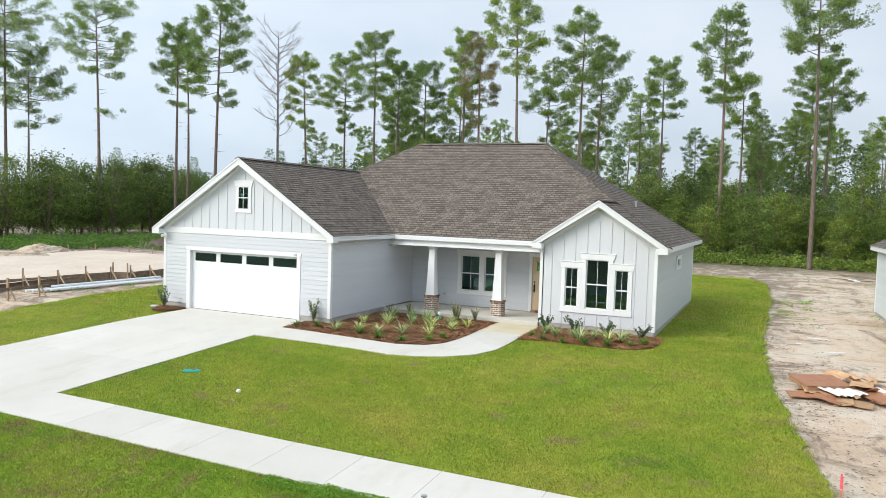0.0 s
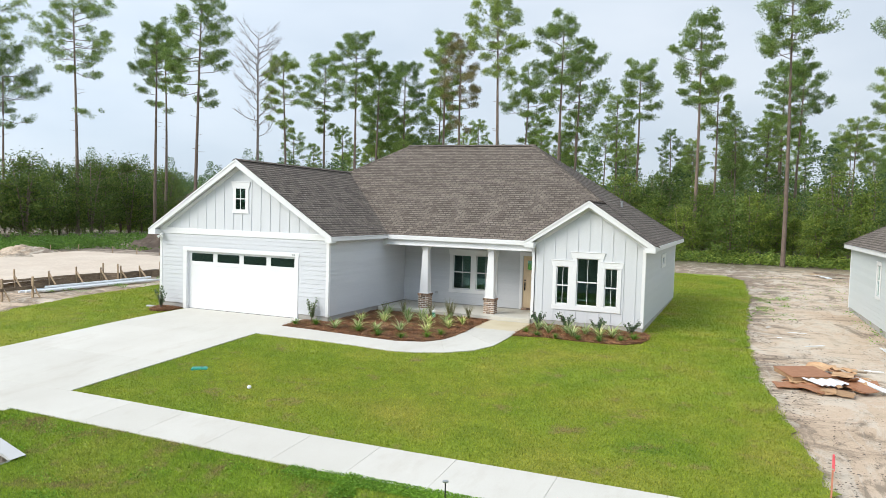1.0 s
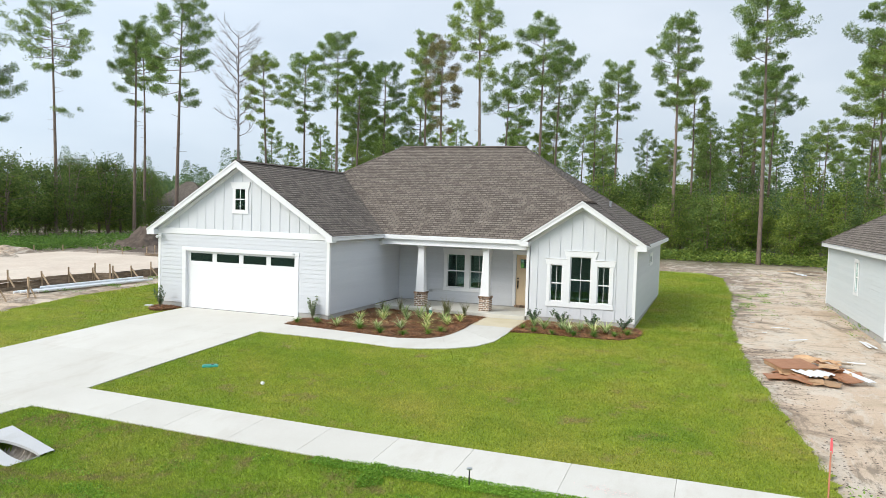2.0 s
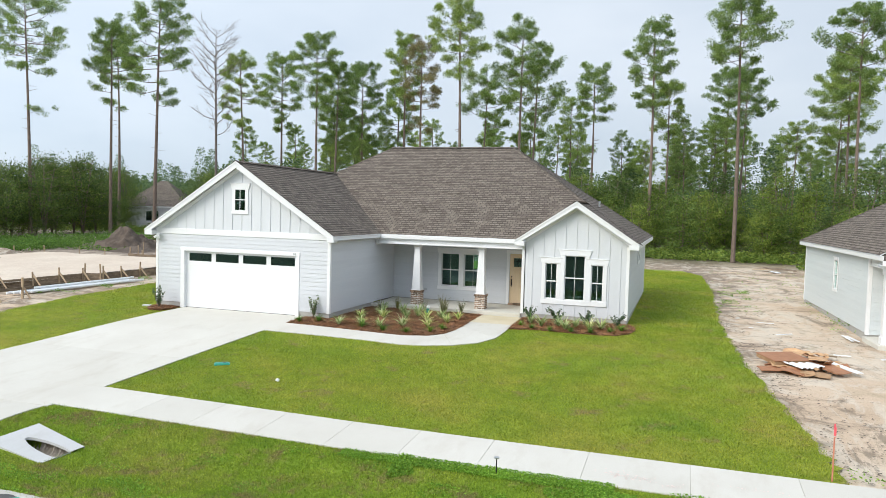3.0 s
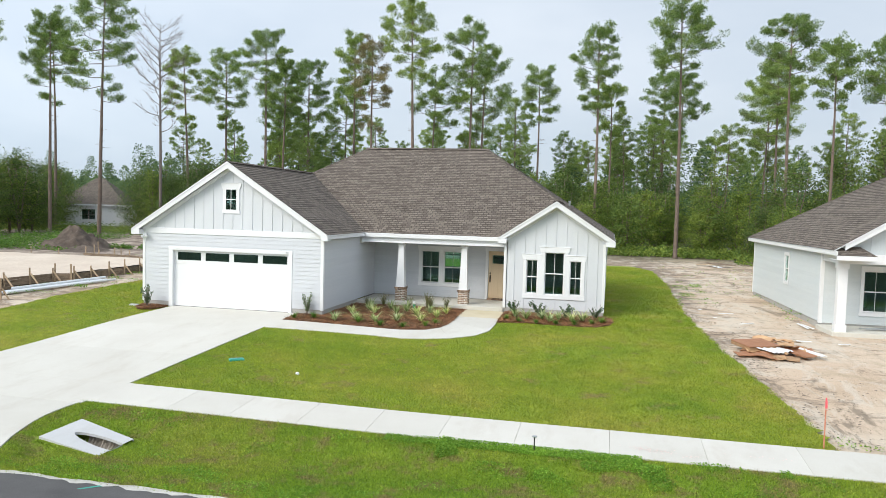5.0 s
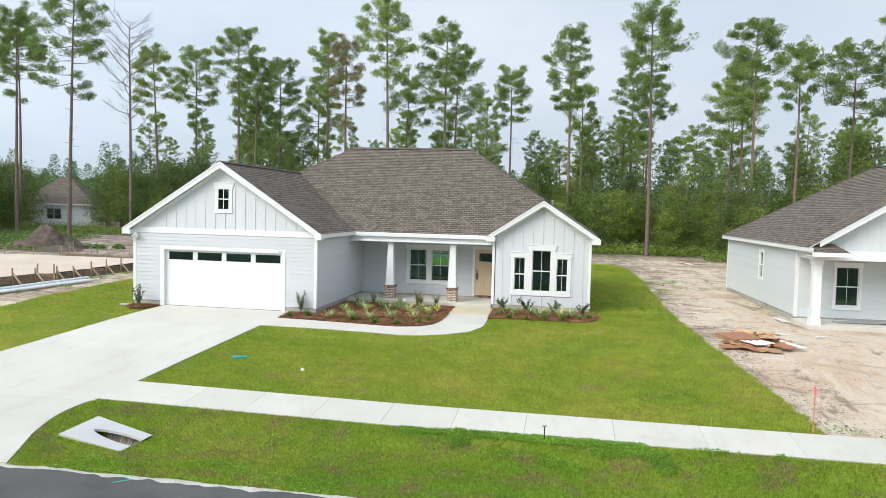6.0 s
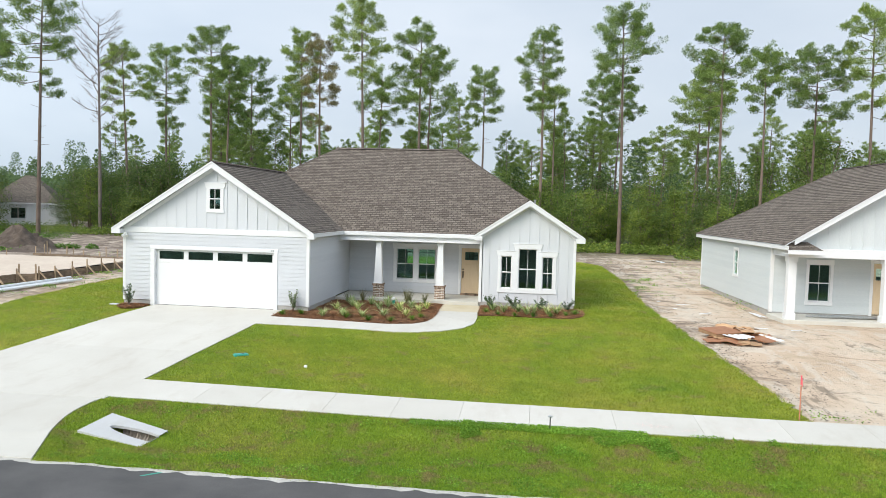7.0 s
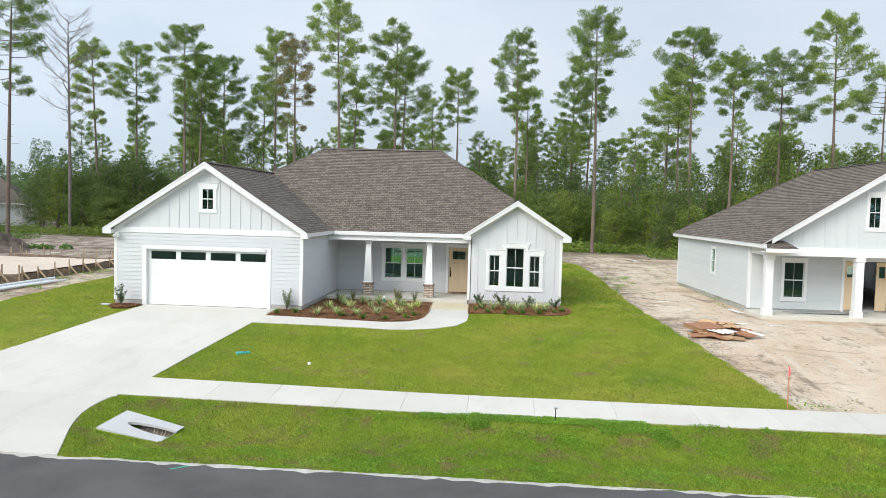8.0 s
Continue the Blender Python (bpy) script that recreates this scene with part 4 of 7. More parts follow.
def batten_wall(parent, face, u0, u1, z0, roof_z, openings, mat, pitch=0.405, skip=(), base=None, ctr=0.0):
    """Board and batten: a panel up to the rakes and a batten every 0.4 m."""
    core = Shape()
    holed(core, "x", face, face + 0.12, u0, u1, z0, base, openings)
    top_z, mid_u = base, (u0 + u1) / 2
    core.prism([(u0, top_z), (u1, top_z), (u1, max(roof_z(u1), top_z + 0.01)), (mid_u, roof_z(mid_u)), (u0, max(roof_z(u0), top_z + 0.01))], "y", face, face + 0.12)
    body = part("wall", core, mat, parent, weld=True)
    k = int((u1 - u0) / 2 / pitch) + 1
    for i in range(-k, k + 1):
        u = ctr + i * pitch
        if u - u0 < 0.12 or u1 - u < 0.12:
            continue
        top = roof_z(u) - 0.01
        spans = cut(u - 0.02, u + 0.02, z0, top, [(o[0] - 0.13, o[1] + 0.13, o[2], o[3]) for o in skip])
        for a, b, c, d in spans:
            if b - a > 0.03 and d - c > 0.05:
                part("batten", Shape().box(a, b, face - 0.019, face + 0.002, c, d, 0.003), mat, body)
    return body


gz = lambda u: EZ - 0.16 + (GP - EZ) / (GE1 - GX) * min(u - GE0, GE1 - u)
batten_wall(house, FG, GXL, GXR, 2.94, gz, [], PANEL, 0.405, skip=[(-4.0, -3.48, 3.62, 4.60)], base=2.95, ctr=-3.68)
wz = lambda u: EZ - 0.16 + (WP - EZ) / (WE1 - WX) * min(u - WE0, WE1 - u)
wing = batten_wall(house, FW, WXL, WXR, 0.10, wz, ww, PANEL, 0.405, skip=[(7.05, 9.25, 0.55, 2.3), (7.65, 8.65, 0.5, 2.55)], base=2.6, ctr=8.18)

# trim boards
for x0, x1, y0, y1, z0, z1 in ((GXL - 0.02, GXL + 0.1, -0.022, 0.1, 0.08, 2.74), (GXR - 0.1, GXR + 0.022, -0.022, 0.1, 0.08, 2.74),
                               (WXL - 0.02, WXL + 0.09, FW - 0.024, FW + 0.08, 0.08, 2.78), (WXR - 0.09, WXR + 0.022, FW - 0.024, FW + 0.1, 0.08, 2.76)):
    part("corner_board", Shape().box(x0, x1, y0, y1, z0, z1, 0.006), TRIM, house)
part("corner_board", Shape().box(WXR - 0.08, WXR + 0.022, BY - 0.1, BY + 0.02, 0.08, 2.74, 0.006), TRIM, house)
part("band_board", Shape().box(GXL - 0.03, GXR + 0.03, -0.035, 0.1, 2.72, 2.94, 0.008), TRIM, house)
part("foundation", Shape().box(GXL + 0.012, -6.34, 0.012, 3.9, -0.4, 0.10), FOUNDATION, house)
part("foundation", Shape().box(-1.225, GXR - 0.012, 0.012, 3.9, -0.4, 0.10), FOUNDATION, house)
part("foundation", Shape().box(-6.338, -1.227, 0.165, 3.9, -0.4, -0.07), FOUNDATION, house)
part("foundation", Shape().box(WXL + 0.012, WXR - 0.012, FW + 0.012, BY, -0.4, 0.10), FOUNDATION, house)
part("foundation", Shape().box(GXL + 0.012, WXL, FP + 0.01, BY - 0.01, -0.4, 0.098), FOUNDATION, house)
part("floor", Shape().box(GXL + 0.14, WXR - 0.14, 6.2, BY - 0.14, 0.10, 0.13), ROOM, house)
part("room_ceiling", Shape().box(GXL + 0.14, WXR - 0.14, 6.2, BY - 0.14, 2.60, 2.62), ROOM, house)
part("room_ceiling", Shape().box(WXL + 0.14, WXR - 0.14, FW + 0.14, 6.19, 2.60, 2.62), ROOM, house)
part("partition", Shape().box(5.05, 5.13, 8.2, 13.0, 0.13, 2.6), ROOM, house)
part("partition", Shape().box(6.4, WXR - 0.14, 8.0, 8.1, 0.13, 2.6), ROOM, house)
part("partition", Shape().box(0.6, 0.7, 6.2, 14.2, 0.13, 2.6), ROOM, house)

# garage door
gd = part("garage_door", Shape().box(-6.19, -1.35, 0.125, 0.16, -0.10, 2.12), DOORWHITE, house, "white sectional garage door with four dark window lights")
for r in range(3):
    z0 = -0.068 + r * 0.544
    part("panel", Shape().box(-6.185, -1.355, 0.100, 0.127, z0 + 0.0005, z0 + 0.5435, 0.0012), DOORWHITE, gd)
lo, hi = 1.714, 2.019
fr = holed(Shape(), "x", 0.100, 0.127, -6.185, -1.355, 1.566, 2.10, [(-6.04 + k * 1.19, -5.04 + k * 1.19, lo, hi) for k in range(4)])
part("panel", fr, DOORWHITE, gd, weld=True)
for k in range(4):
    x0 = -6.13 + k * 1.19
    part("pane", Shape().box(x0 + 0.09, x0 + 1.09, 0.108, 0.114, 1.714, 2.019), GLASS, gd)
    # black sheet added behind the pane in place of the unlit garage
    part("pane_backing", Shape().box(x0 + 0.08, x0 + 1.10, 0.118, 0.124, 1.70, 2.03), BLACK, gd)
part("door_seal", Shape().box(-6.18, -1.36, 0.102, 0.16, -0.10, -0.068, 0.006), BLACK, gd)
tr = Shape().box(-6.345, -6.175, -0.03, 0.13, -0.10, 2.10, 0.006)
part("door_trim", tr, TRIM, house)
part("door_trim", Shape().box(-1.365, -1.22, -0.03, 0.13, -0.10, 2.10, 0.006), TRIM, house)
part("door_trim", Shape().box(-6.36, -1.205, -0.034, 0.13, 2.10, 2.24, 0.006), TRIM, house)
plate = Shape()
for i in range(2):
    plate.box(-1.47 + i * 0.06, -1.43 + i * 0.06, -0.042, -0.034, 2.14, 2.21)
part("wall_marks", plate, STEEL, house)


def casing(parent, axis, face, out, u0, u1, z0, z1, side=0.10, head=0.14, sill=0.15, ears=0.06):
    """Flat casing round an opening: legs, a head with ears and a crown strip, an apron."""
    d = out * 0.028
    c = part("casing", rbox(Shape(), axis, face, 0, d, u0 - side, u0, z0, z1), TRIM, parent)
    part("casing_leg", rbox(Shape(), axis, face, 0, d, u1, u1 + side, z0, z1), TRIM, c)
    hs = Shape()
    e = ears
    pts = [(u0 - side - 0.02, z1), (u1 + side + 0.02, z1), (u1 + side + e, z1 + head), (u0 - side - e, z1 + head)]
    if axis == "x":
        hs.prism(pts, "y", face, face + out * 0.034)
    else:
        hs.prism(pts, "x", face, face + out * 0.034)
    part("casing_head", hs, TRIM, c)
    part("casing_crown", rbox(Shape(), axis, face, 0, out * 0.05, u0 - side - e - 0.01, u1 + side + e + 0.01, z1 + head, z1 + head + 0.025), TRIM, c)
    part("casing_sill", rbox(Shape(), axis, face, 0, out * 0.034, u0 - side - 0.02, u1 + side + 0.02, z0 - sill, z0), TRIM, c)
    return c


# gable window: a dummy sash on the panel
gwin = part("window", Shape().box(-3.97, -3.50, -0.03, -0.002, 3.68, 4.49, 0.004), TRIM, house, "small gable window")
for a, b in ((3.71, 4.07), (4.11, 4.46)):
    for c, d in ((-3.94, -3.75), (-3.72, -3.53)):
        part("pane", Shape().box(c, d, -0.036, -0.031, a, b), GLASS, gwin)
        # black sheet stands in for the dark space behind the glass
        part("pane_backing", Shape().box(c, d, -0.0305, -0.0302, a, b), BLACK, gwin)
casing(house, "x", FG - 0.002, -1, -3.97, -3.50, 3.68, 4.49, 0.11, 0.2, 0.12, 0.08)

# wing windows
for u0, u1, z0, z1 in ww:
    sash(house, "x", FW, -1, u0, u1, z0, z1)
casing(house, "x", FW - 0.001, -1, 7.06, 7.50, 0.70, 2.05, 0.13, 0.20, 0.18, 0.07)
casing(house, "x", FW - 0.001, -1, 8.76, 9.20, 0.70, 2.05, 0.13, 0.20, 0.18, 0.07)
casing(house, "x", FW - 0.004, -1, 7.78, 8.53, 0.68, 2.36, 0.15, 0.20, 0.16, 0.08)

# porch windows and door
for u0, u1, z0, z1 in pw:
    sash(house, "x", FP, -1, u0, u1, z0, z1)
casing(house, "x", FP - 0.018, -1, 2.20, 3.98, 0.70, 2.10, 0.14, 0.2, 0.14, 0.05)
part("mullion_board", Shape().box(2.98, 3.20, FP - 0.045, FP, 0.70, 2.10, 0.004), TRIM, house)
part("door_trim", Shape().box(5.04, 5.16, FP - 0.045, FP + 0.05, 0.10, 2.20, 0.005), TRIM, house)
part("door_trim", Shape().box(5.02, 6.1, FP - 0.047, FP + 0.05, 2.20, 2.34, 0.005), TRIM, house)
sd = Shape()
holed(sd, "x", FP + 0.02, FP + 0.065, 5.17, 6.08, 0.16, 2.19, [(5.33, 5.92, 1.66, 2.02)])
part("door_trim", Shape().box(6.085, 6.145, FP - 0.045, FP + 0.05, 0.10, 2.20, 0.005), TRIM, house)
front = part("front_door", sd, TANDOOR, house, "tan wood front door with a small top light", weld=True)
part("top_light", Shape().box(5.33, 5.92, FP + 0.04, FP + 0.046, 1.66, 2.02), GLASS, front)
for u in (5.525, 5.725):
    part("glazing_bar", Shape().box(u - 0.008, u + 0.008, FP + 0.03, FP + 0.055, 1.66, 2.02, 0.002), BLACK, front)
part("glazing_bar", Shape().box(5.33, 5.92, FP + 0.031, FP + 0.054, 1.88, 1.895, 0.002), BLACK, front)
part("door_shelf", Shape().box(5.27, 5.98, FP - 0.005, FP + 0.02, 1.58, 1.63, 0.004), TANDOOR, front)
for u0, u1 in ((5.35, 5.59), (5.66, 5.9)):
    part("door_panel", Shape().box(u0, u1, FP + 0.012, FP + 0.021, 0.34, 1.46, 0.006), TANDOOR, front)
hs = Shape().box(5.225, 5.275, FP - 0.012, FP + 0.02, 0.86, 1.16, 0.01)
hs.tube([(5.25, FP - 0.01, 1.13), (5.25, FP - 0.06, 1.10), (5.25, FP - 0.065, 0.92), (5.25, FP - 0.012, 0.84)], 0.014, 8)
part("handle", hs, BRONZE, front)
part("deadbolt", Shape().tube([(5.25, FP + 0.02, 1.24), (5.25, FP - 0.02, 1.24)], 0.03, 12), BRONZE, front)
for k in range(9):
    part("brick", Shape().box(5.15 + k * 0.103, 5.15 + k * 0.103 + 0.092, FP - 0.10, FP + 0.08, 0.075, 0.155, 0.005), BRICK, house)

part("outlet_cover", Shape().box(1.43, 1.57, FP - 0.055, FP - 0.02, 0.46, 0.56, 0.008), STEEL, house, "grey weatherproof outlet cover")

# side window of the wing
sash(house, "y", WXR, 1, 8.80, 9.65, 1.96, 2.24, double=False, deep=0.2)
casing(house, "y", WXR + 0.016, 1, 8.80, 9.65, 1.96, 2.24, 0.30, 0.12, 0.12, 0.0)
for u0, u1, z0, z1 in bw:
    sash(house, "x", BY, 1, u0, u1, z0, z1)

# porch
part("porch_slab", Shape().box(0.02, WXL - 0.004, 3.66, FP, -0.4, 0.075, 0.012), PORCHSLAB, house, "buff concrete porch slab")
part("porch_ceiling", Shape().box(0.0, WXL, 3.95, FP, 2.50, 2.53), TRIM, house)
part("porch_beam", Shape().box(0.02, WXL, 4.06, 4.34, 2.49, 2.735, 0.006), TRIM, house, "white porch beam")
part("beam_end", Shape().box(0.0, 0.12, 4.02, 4.38, 2.44, 2.70, 0.006), TRIM, house)


def porch_column(x, y):
    col = thing("porch_column", (x, y, 0.075), "white tapered column on a brown brick pier", "column", "porch columns")
    s = Shape()
    b, t = 0.172, 0.108
    z0, z1 = 0.69, 2.36
    s.v += [(x - b, y - b, z0), (x + b, y - b, z0), (x + b, y + b, z0), (x - b, y + b, z0), (x - t, y - t, z1), (x + t, y - t, z1), (x + t, y + t, z1), (x - t, y + t, z1)]
    for q in ((0, 1, 2, 3), (4, 5, 6, 7), (0, 1, 5, 4), (1, 2, 6, 5), (2, 3, 7, 6), (3, 0, 4, 7)):
        s.f.append(q)
        s.uv.append([(0, 0)] * 4)
    part("shaft", s, TRIM, col)
    part("plinth", Shape().box(x - 0.20, x + 0.20, y - 0.20, y + 0.20, 0.655, 0.69, 0.008), TRIM, col)
    part("capital", Shape().box(x - 0.128, x + 0.128, y - 0.128, y + 0.128, 2.36, 2.42, 0.006), TRIM, col)
    part("capital", Shape().box(x - 0.152, x + 0.152, y - 0.152, y + 0.152, 2.42, 2.492, 0.008), TRIM, col)
    core = part("pier", Shape().box(x - 0.2015, x + 0.2015, y - 0.2015, y + 0.2015, 0.07, 0.652), MORTAR, col, "brown brick pier with pale joints")
    # the rowlock cap stands out over the courses below
    for side in range(4):
        m = Matrix.Translation((x, y, 0)) @ Matrix.Rotation(side * math.pi / 2, 4, "Z")
        for k in range(6):
            a = -0.228 + k * 0.076
            part("brick", Shape().box(a + 0.004, a + 0.072, -0.232, -0.14, 0.585, 0.656, 0.005, m), BRICK, core)
    # courses of bricks on four sides
    for c in range(7):
        z = 0.08 + c * 0.072
        for side in range(4):
            m = Matrix.Translation((x, y, 0)) @ Matrix.Rotation(side * math.pi / 2, 4, "Z")
            cuts = (-0.205, -0.01, 0.11, 0.205) if (c + side) % 2 else (-0.205, -0.105, 0.09, 0.205)
            for a, b2 in zip(cuts, cuts[1:]):
                part("brick", Shape().box(a + 0.0075, b2 - 0.0075, -0.207, -0.185, z + 0.009, z + 0.064, 0.004, m), BRICK, core)
    return col


porch_column(1.77, 4.27)
porch_column(4.45, 4.27)

# roof vent pipes
part("roof_vent", Shape().tube([(8.35, 9.3, 4.1), (8.35, 9.3, 4.44)], 0.045, 10).tube([(8.35, 9.3, 4.44), (8.35, 9.3, 4.48)], 0.06, 10), STEEL, house)
# twin floodlight under the garage eave, and the downspout splash block
fl = part("eave_light", Shape().tube([(-7.30, -0.14, 2.66), (-7.30, -0.14, 2.72)], 0.055, 12), TRIM, house, "white twin-headed floodlight under the eave")
for dx in (-0.07, 0.07):
    part("lamp_head", Shape().tube([(-7.30 + 0.4 * dx, -0.14, 2.65), (-7.30 + dx, -0.19, 2.60), (-7.30 + 1.3 * dx, -0.24, 2.57)], [0.02, 0.045, 0.055], 10), TRIM, fl)


# ---- the house next door ----
def neighbour():
    h = thing("house", (17.85, 4.0, 0.05), "unfinished pale grey house with white porch columns on bare sand", "house")
    h.rotation_euler = (0, 0, radians(2.0))
    ez, x0, x1, yf, yb = 2.92, 17.6, 28.4, 1.95, 15.2
    xr, zr, ya = 23.0, 6.32, 10.2
    planes = [
        [(x0, yb, ez), (x0, yf, ez), (xr, yf, zr), (xr, ya, zr)],
        [(x1, yf, ez), (x1, yb, ez), (xr, ya, zr), (xr, yf, zr)],
        [(x1, yb, ez), (x0, yb, ez), (xr, ya, zr)],
    ]
    dk = Shape()
    for p in planes:
        deck(dk, [(q[0], q[1], q[2] - 0.012) for q in p])
    rf = part("roof", dk, SOFFIT, h, "grey-brown shingle roof with a front gable")
    for p in planes:
        s = Shape()
        roof_plane(s, p, p[0], p[1])
        part("roof_slope", s, SHINGLE, rf, uv=True)
    for a, b in (((xr, yf, zr), (xr, ya, zr)), ((x0, yb, ez), (xr, ya, zr)), ((x1, yb, ez), (xr, ya, zr))):
        cap_row(rf, a, b)
    # eave return in front of the gable
    s = Shape()
    ret = [(x0, 1.62, ez - 0.16), (18.85, 1.62, ez - 0.16), (18.55, 2.36, ez + 0.12), (x0, 2.36, ez + 0.12)]
    roof_plane(s, ret, ret[0], ret[1])
    part("roof_return", s, SHINGLE, rf, uv=True)
    part("return_fascia", Shape().box(x0, 18.85, 1.62, 1.645, ez - 0.32, ez - 0.165, 0.004), TRIM, rf)
    part("return_soffit", Shape().box(x0, 18.8, 1.65, 2.36, ez - 0.32, ez - 0.30), SOFFIT, rf)
    part("fascia", beam(Shape(), (x0, yb, ez - 0.012), (x0, 1.62, ez - 0.012), 0.022, 0.16), TRIM, h)
    part("soffit", Shape().box(x0 + 0.02, 17.86, 1.65, yb, ez - 0.18, ez - 0.165), SOFFIT, h)
    part("fascia", beam(Shape(), (x1, yf, ez - 0.012), (x1, yb, ez - 0.012), 0.022, 0.16), TRIM, h)
    part("fascia", beam(Shape(), (x1, yb, ez - 0.012), (x0, yb, ez - 0.012), 0.022, 0.16), TRIM, h)
    rake(h, x0 + 0.35, xr, yf, ez + 0.22, zr, 0.42, 0.2)
    rake(h, x1 - 0.35, xr, yf, ez + 0.22, zr, 0.42, 0.2)
    gw = [(21.74, 22.20, 3.62, 4.86), (22.38, 23.62, 3.62, 5.16), (23.80, 24.26, 3.62, 4.86)]
    nz = lambda u: ez - 0.16 + (zr - ez) / (xr - x0) * min(u - x0, x1 - u)
    # gable wall over the porch
    core = Shape()
    face = 2.37
    prof = [(18.2, 2.80), (27.8, 2.80), (27.8, nz(27.8)), (xr, nz(xr)), (18.2, nz(18.2))]
    core.prism(prof, "y", face, face + 0.12)
    gbl = part("wall", core, PANEL_B, h)
    for i in range(-11, 12):
        u = xr + i * 0.41
        if any(o[0] - 0.15 < u < o[1] + 0.15 for o in gw):
            continue
        part("batten", Shape().box(u - 0.02, u + 0.02, face - 0.019, face + 0.002, 2.81, nz(u) - 0.02, 0.003), PANEL_B, gbl)
    for u0, u1, z0, z1 in gw:
        w = part("window", Shape().box(u0, u1, face - 0.022, face - 0.001, z0, z1, 0.004), TRIM, h)
        zm = (z0 + z1) / 2
        for a, b in ((z0 + 0.04, zm - 0.02), (zm + 0.02, z1 - 0.04)):
            part("pane", Shape().box(u0 + 0.04, (u0 + u1) / 2 - 0.01, face - 0.03, face - 0.025, a, b), GLASS, w)
            part("pane", Shape().box((u0 + u1) / 2 + 0.01, u1 - 0.04, face - 0.03, face - 0.025, a, b), GLASS, w)
            # black sheets again take the place of a dark interior
            part("pane_backing", Shape().box(u0 + 0.04, (u0 + u1) / 2 - 0.01, face - 0.0245, face - 0.0225, a, b), BLACK, w)
            part("pane_backing", Shape().box((u0 + u1) / 2 + 0.01, u1 - 0.04, face - 0.0245, face - 0.0225, a, b), BLACK, w)
        casing(h, "x", face - 0.001, -1, u0, u1, z0, z1, 0.085, 0.17, 0.13, 0.0)
    part("porch_beam", Shape().box(17.86, 28.1, 2.28, 2.62, 2.46, 2.80, 0.006), TRIM, h)
    part("porch_beam", Shape().box(17.90, 18.2, 2.63, 3.97, 2.46, 2.735, 0.006), TRIM, h)
    part("porch_ceiling", Shape().box(17.86, 28.1, 2.62, 4.0, 2.47, 2.50), SOFFIT, h)
    # walls
    side = [(8.32, 8.86, 1.26, 2.38)]
    wall(h, "y", 17.85, -1, 4.1, 14.8, 0.20, 2.75, side, SIDING_B, PANEL_B)
    sash(h, "y", 17.85, -1, 8.32, 8.86, 1.26, 2.38, frame_w=0.022, deep=0.2)
    casing(h, "y", 17.834, -1, 8.32, 8.86, 1.26, 2.38, 0.10, 0.11, 0.11, 0.0)
    win, door = (19.30, 20.12, 0.62, 2.12), (21.74, 23.55, 0.12, 2.22)
    wall(h, "x", 4.0, -1, 17.95, 28.1, 0.16, 2.48, [win, door, (25.4, 26.3, 0.62, 2.12)], SIDING_B, PANEL_B)
    sash(h, "x", 4.0, -1, *win)
    casing(h, "x", 3.984, -1, *win, 0.11, 0.16, 0.14, 0.0)
    part("wall", Shape().box(28.0, 28.12, 4.1, 14.8, 0.1, 2.75), PANEL_B, h)
    part("wall", holed(Shape(), "x", 14.7, 14.82, 17.95, 28.1, 0.1, 2.75, [(26.4, 27.7, 0.9, 2.2)]), PANEL_B, h, weld=True)
    part("floor", Shape().box(18.0, 27.95, 4.15, 14.65, 0.05, 0.10), ROOM, h)
    part("room_ceiling", Shape().box(18.0, 27.95, 4.15, 14.65, 2.55, 2.58), ROOM, h)
    part("partition", Shape().box(21.2, 21.3, 4.2, 9.0, 0.10, 2.55), ROOM, h)
    part("partition", Shape().box(21.3, 24.4, 9.6, 9.7, 0.10, 2.55), ROOM, h)
    part("corner_board", Shape().box(17.828, 17.95, 3.978, 4.1, 0.15, 2.75, 0.006), TRIM, h)
    part("corner_board", Shape().box(17.828, 17.94, 14.7, 14.82, 0.15, 2.75, 0.006), TRIM, h)
    part("foundation", Shape().box(17.87, 28.08, 4.02, 14.78, -0.5, 0.20), FOUNDATION, h)
    part("porch_slab", Shape().box(17.75, 28.1, 2.15, 4.02, -0.4, 0.10, 0.012), PORCHSLAB, h)
    # double entrance: one leaf shut, the other swung in
    part("door_trim", Shape().box(21.64, 21.75, 3.96, 4.05, 0.12, 2.22, 0.005), TRIM, h)
    part("door_trim", Shape().box(23.54, 23.66, 3.96, 4.05, 0.12, 2.22, 0.005), TRIM, h)
    part("door_trim", Shape().box(21.62, 23.68, 3.955, 4.05, 2.22, 2.36, 0.005), TRIM, h)
    for u in (21.76, 23.05):
        s = Shape()
        holed(s, "x", 4.02, 4.065, u, u + 0.44, 0.14, 2.20, [(u + 0.10, u + 0.34, 1.55, 2.02)])
        d = part("door", s, TANDOOR, h, "tan door leaf with a small light", weld=True)
        part("pane", Shape().box(u + 0.10, u + 0.34, 4.04, 4.046, 1.55, 2.02), GLASS, d)
        part("door_panel", Shape().box(u + 0.10, u + 0.34, 4.012, 4.021, 0.35, 1.40, 0.006), TANDOOR, d)
    return h


neighbour()


